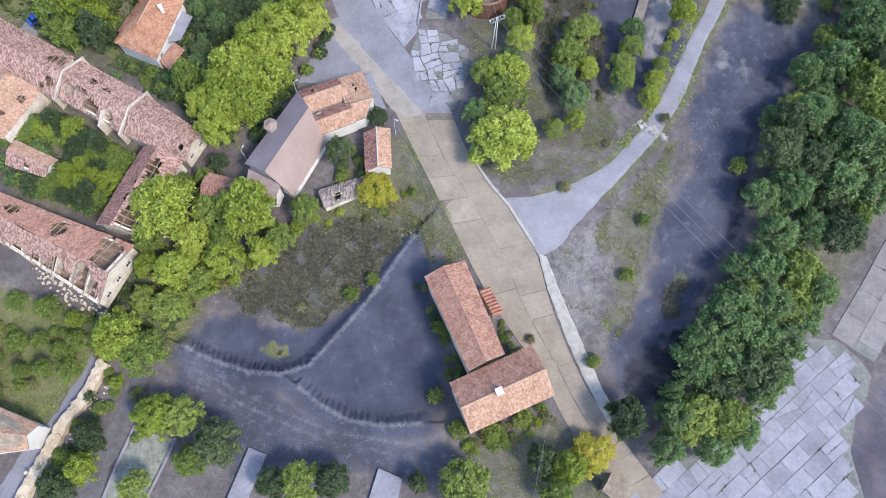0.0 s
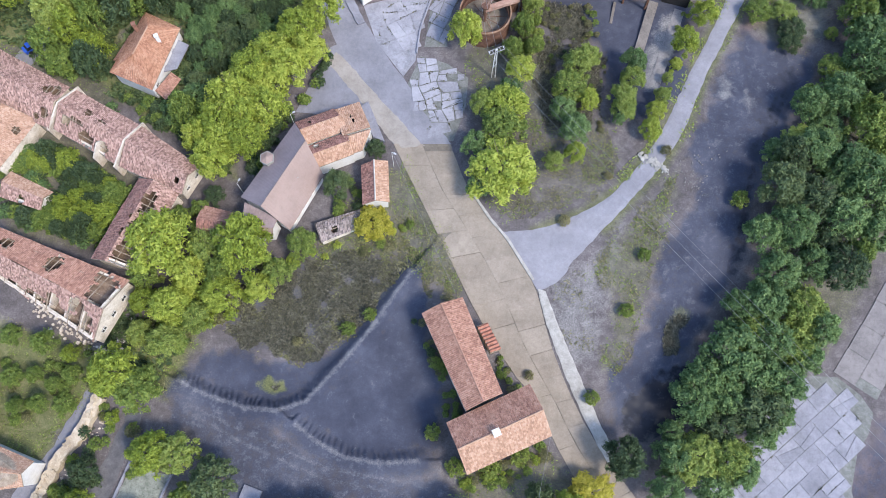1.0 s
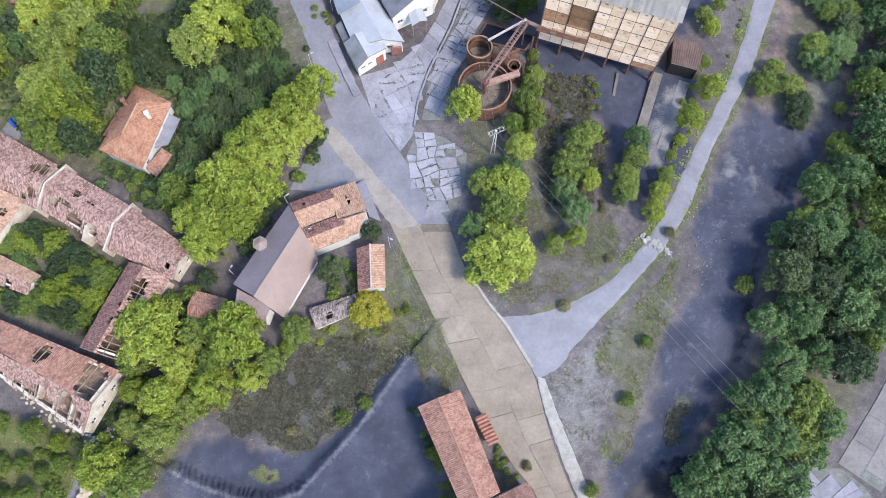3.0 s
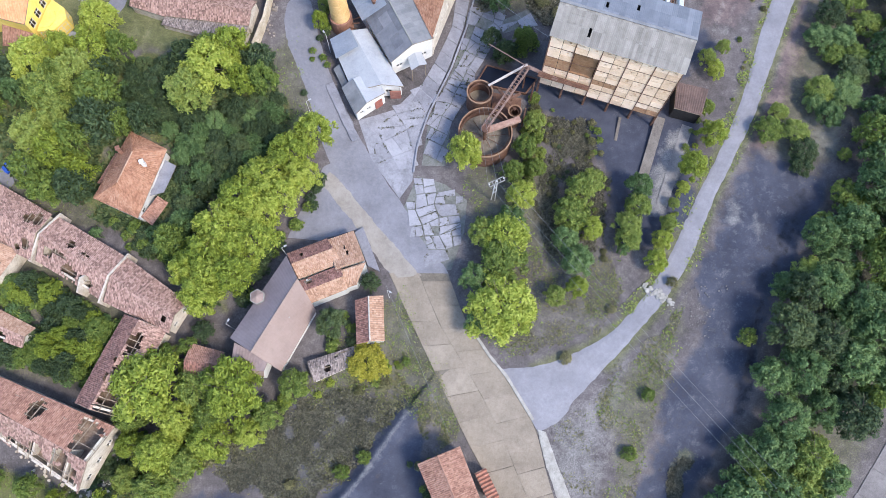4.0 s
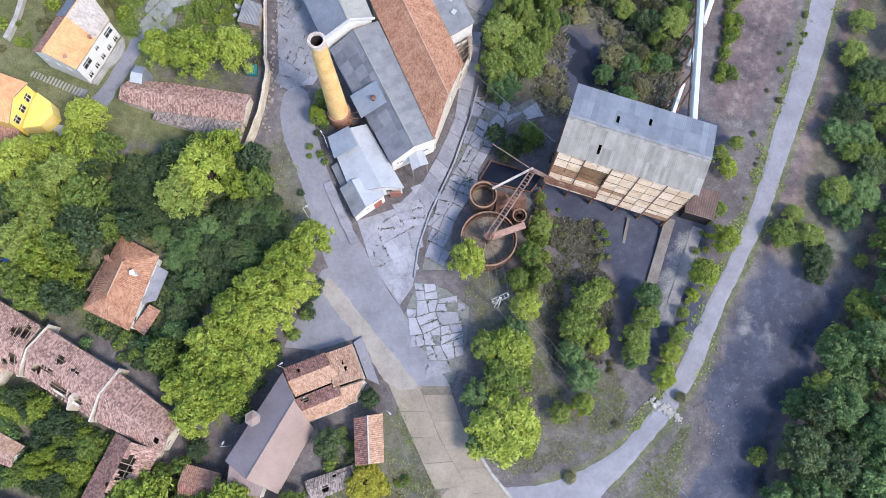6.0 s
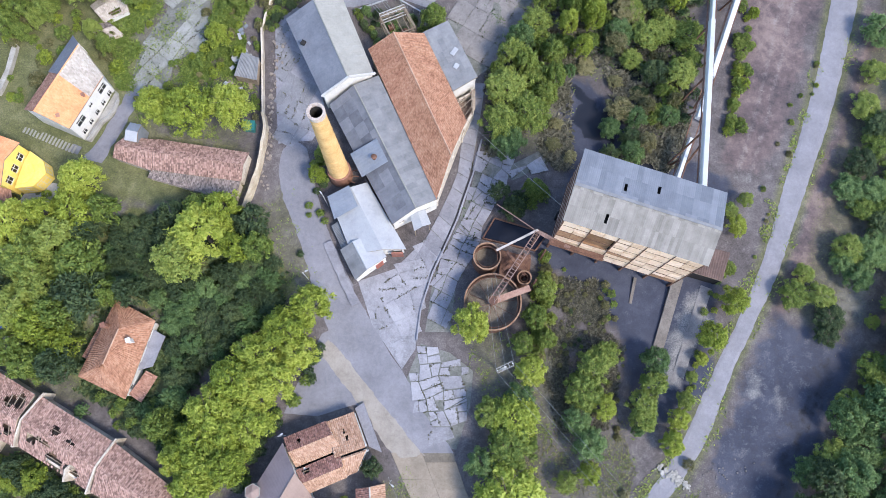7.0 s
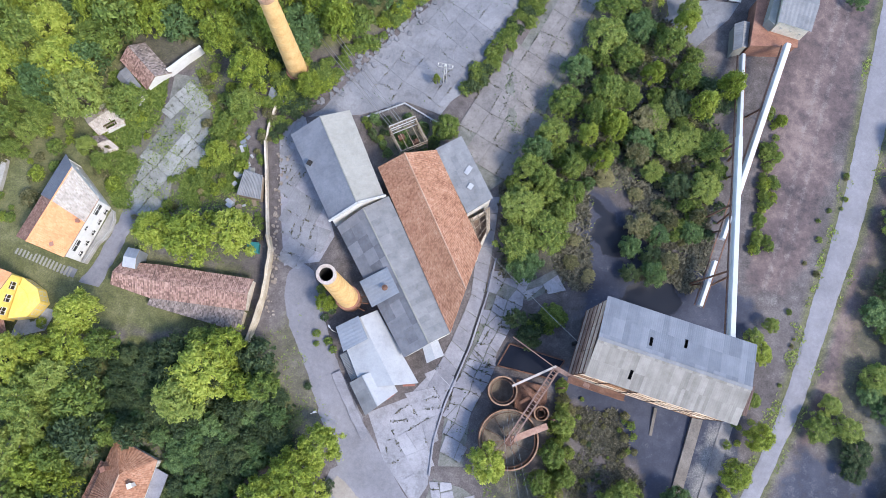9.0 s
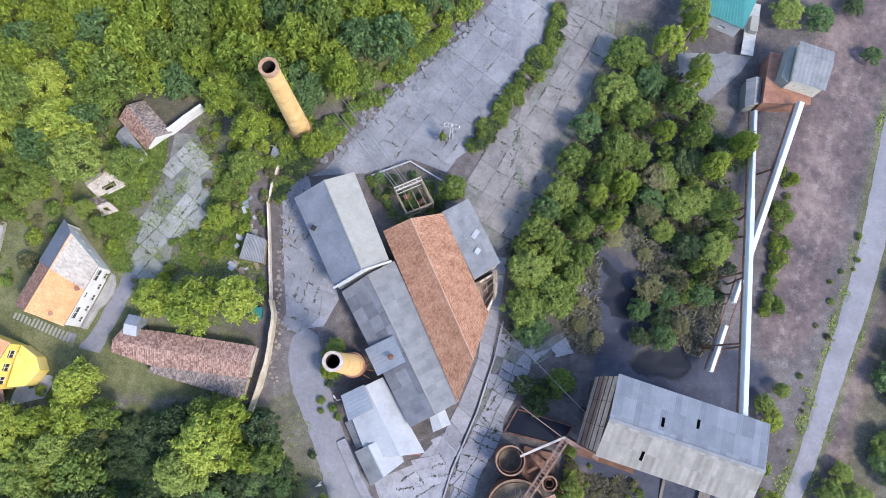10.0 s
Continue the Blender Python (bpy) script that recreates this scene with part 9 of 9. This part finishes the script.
bushes([(-33.5, 147.5), (-28.6, 149.2), (-25.4, 148.4), (-23.6, 146.4), (-25.4, 144.4), (-28.4, 142.8), (-32, 141.6)], 46, ["dark", "mid", "mid"], 81, 0.8, 1.6)
bushes([(-62, 147), (-63, 133), (-60, 124), (-57, 123), (-56, 131), (-53, 138), (-52, 146)], 10, ["mid", "mid", "lime"], 82, 0.7, 1.6)
bushes([(-42, 143), (-43, 132), (-47, 124), (-42, 123), (-37.5, 128), (-37, 141)], 14, ["mid", "lime", "mid"], 83, 0.7, 1.6)
bushes(COURT, 80, ["dark", "mid", "river"], 63, 0.8, 1.8)
bushes([(-83, 55.5), (-69, 59.0), (-57, 52.2), (-52, 50), (-57.6, 38.4), (-76, 45), (-84, 48)], 150, ["dark", "mid", "river", "mid"], 72, 0.8, 1.8)
bushes([(-19.5, 80), (-24, 72), (-28.5, 66), (-33, 58), (-36, 52), (-34, 51), (-30, 58), (-26.4, 65), (-22, 71), (-18.4, 78.5)], 46, ["dark", "mid", "mid"], 73, 0.8, 1.5)
bushes([(-62, 70), (-50, 63), (-43, 57), (-40, 52), (-38, 54), (-43, 62), (-47, 68), (-52, 67)], 80, ["dark", "mid", "river"], 67, 0.7, 1.6)
bushes([(-60, 66), (-46, 60), (-42, 56), (-44, 66), (-47, 66), (-52, 65)], 30, ["dark", "mid", "river"], 64, 0.6, 1.5)
far_growth("far_wood", "dense mixed green wood in leaf", "wood", FAR, 2400, 0.36)
far_growth("far_scrub", "low mixed bushes over rough ground", "bush", FAR_LOW, 420, 0.75)
tussocks("thicket_brush", "tangled brown and olive brush between the trees", LEAF_HEATH, [(THICKET, 0.7), ([(31, 112), (40, 110), (45, 118), (44, 128), (34, 128)], 0.2), ([(17, 110), (23, 110), (23, 119), (22.4, 128), (20, 128), (17, 120)], 0.07), ([(30.6, 124), (34, 124), (34, 129), (29, 130)], 0.03)], 30000, 58, 0.24, 0.42, -0.3)
tussocks("undergrowth", "tangled green undergrowth below trees", LEAF_DARK, [(GAP, 0.2), (COURT, 0.2), (WOOD_W, 0.4), (WOOD_N, 0.2), (THICKET, 0.1), ([(-44, 33), (-40, 27), (-46, 16), (-56, 20), (-58, 26), (-52, 34)], 0.1)], 26000, 54, 0.34, 0.45)
tussocks("joint_weeds", "weeds growing from joints of old paving", LEAF_DARK, [(YARD_N, 0.2), (YARD_NE, 0.3), (LANE_F[0] + LANE_F[1][::-1], 0.1), (GARDEN, 0.1)], 8000, 55, 0.12, 0.22, 0.62)


def joint_tufts(name, label, mat, slabs, share, seed, size):
    """Tufts rooted along the rims of slabs, thick in some joints and absent in others."""
    rs = random.Random(seed)
    s = Shape()
    for slab in slabs:
        n = len(slab.v) // 3
        rim = slab.v[:n]
        for a, b in zip(rim, rim[1:] + rim[:1]):
            long = math.dist(a, b)
            if long < 0.4 or rs.random() > share:
                continue
            lo = rs.uniform(0, 0.6)
            hi = lo + rs.uniform(0.2, 0.6)
            for _ in range(int(long * (min(hi, 1) - lo) * 9)):
                f = rs.uniform(lo, min(hi, 1))
                x, y = a[0] + (b[0] - a[0]) * f + rs.gauss(0, 0.1), a[1] + (b[1] - a[1]) * f + rs.gauss(0, 0.1)
                z, t, w = a[2] + (b[2] - a[2]) * f - 0.06, rs.uniform(0, 6.28), size * rs.uniform(0.5, 1.5)
                c, d = math.cos(t) * w, math.sin(t) * w
                s.face([(x - c, y - d, z), (x + c, y + d, z), (x + c * 0.5 - d, y + d * 0.5 + c, z + w * 1.1), (x - c * 0.5 - d, y - d * 0.5 + c, z + w * 1.1)])
    tagged(part(name, s, mat), label, "grass", kind="stuff")


TUFTED = {"pavement_works": 0.55, "pavement_junction": 0.75, "pavement_track": 0.6, "pavement_north": 0.32, "pavement_northeast": 0.5, "pavement_east": 0.3, "pavement_west": 0.7, "pavement_garden": 0.4, "pavement_patch": 0.6, "pavement_lane": 0.25, "pavement_east_road": 0.25}
joint_tufts("joint_tufts", "dark weeds along the joints of old slabs", LEAF_HEATH, [s_ for ob_, shapes_, _ in PAVINGS for s_ in shapes_ if random.Random(len(s_.v) + int(s_.v[0][0] * 100)).random() < TUFTED.get(ob_.name, 0.0)], 0.7, 71, 0.13)


# ---- slabs of the pavings ----
for ob_, shapes_, mat_ in PAVINGS:
    lay(shapes_, ob_, mat_)
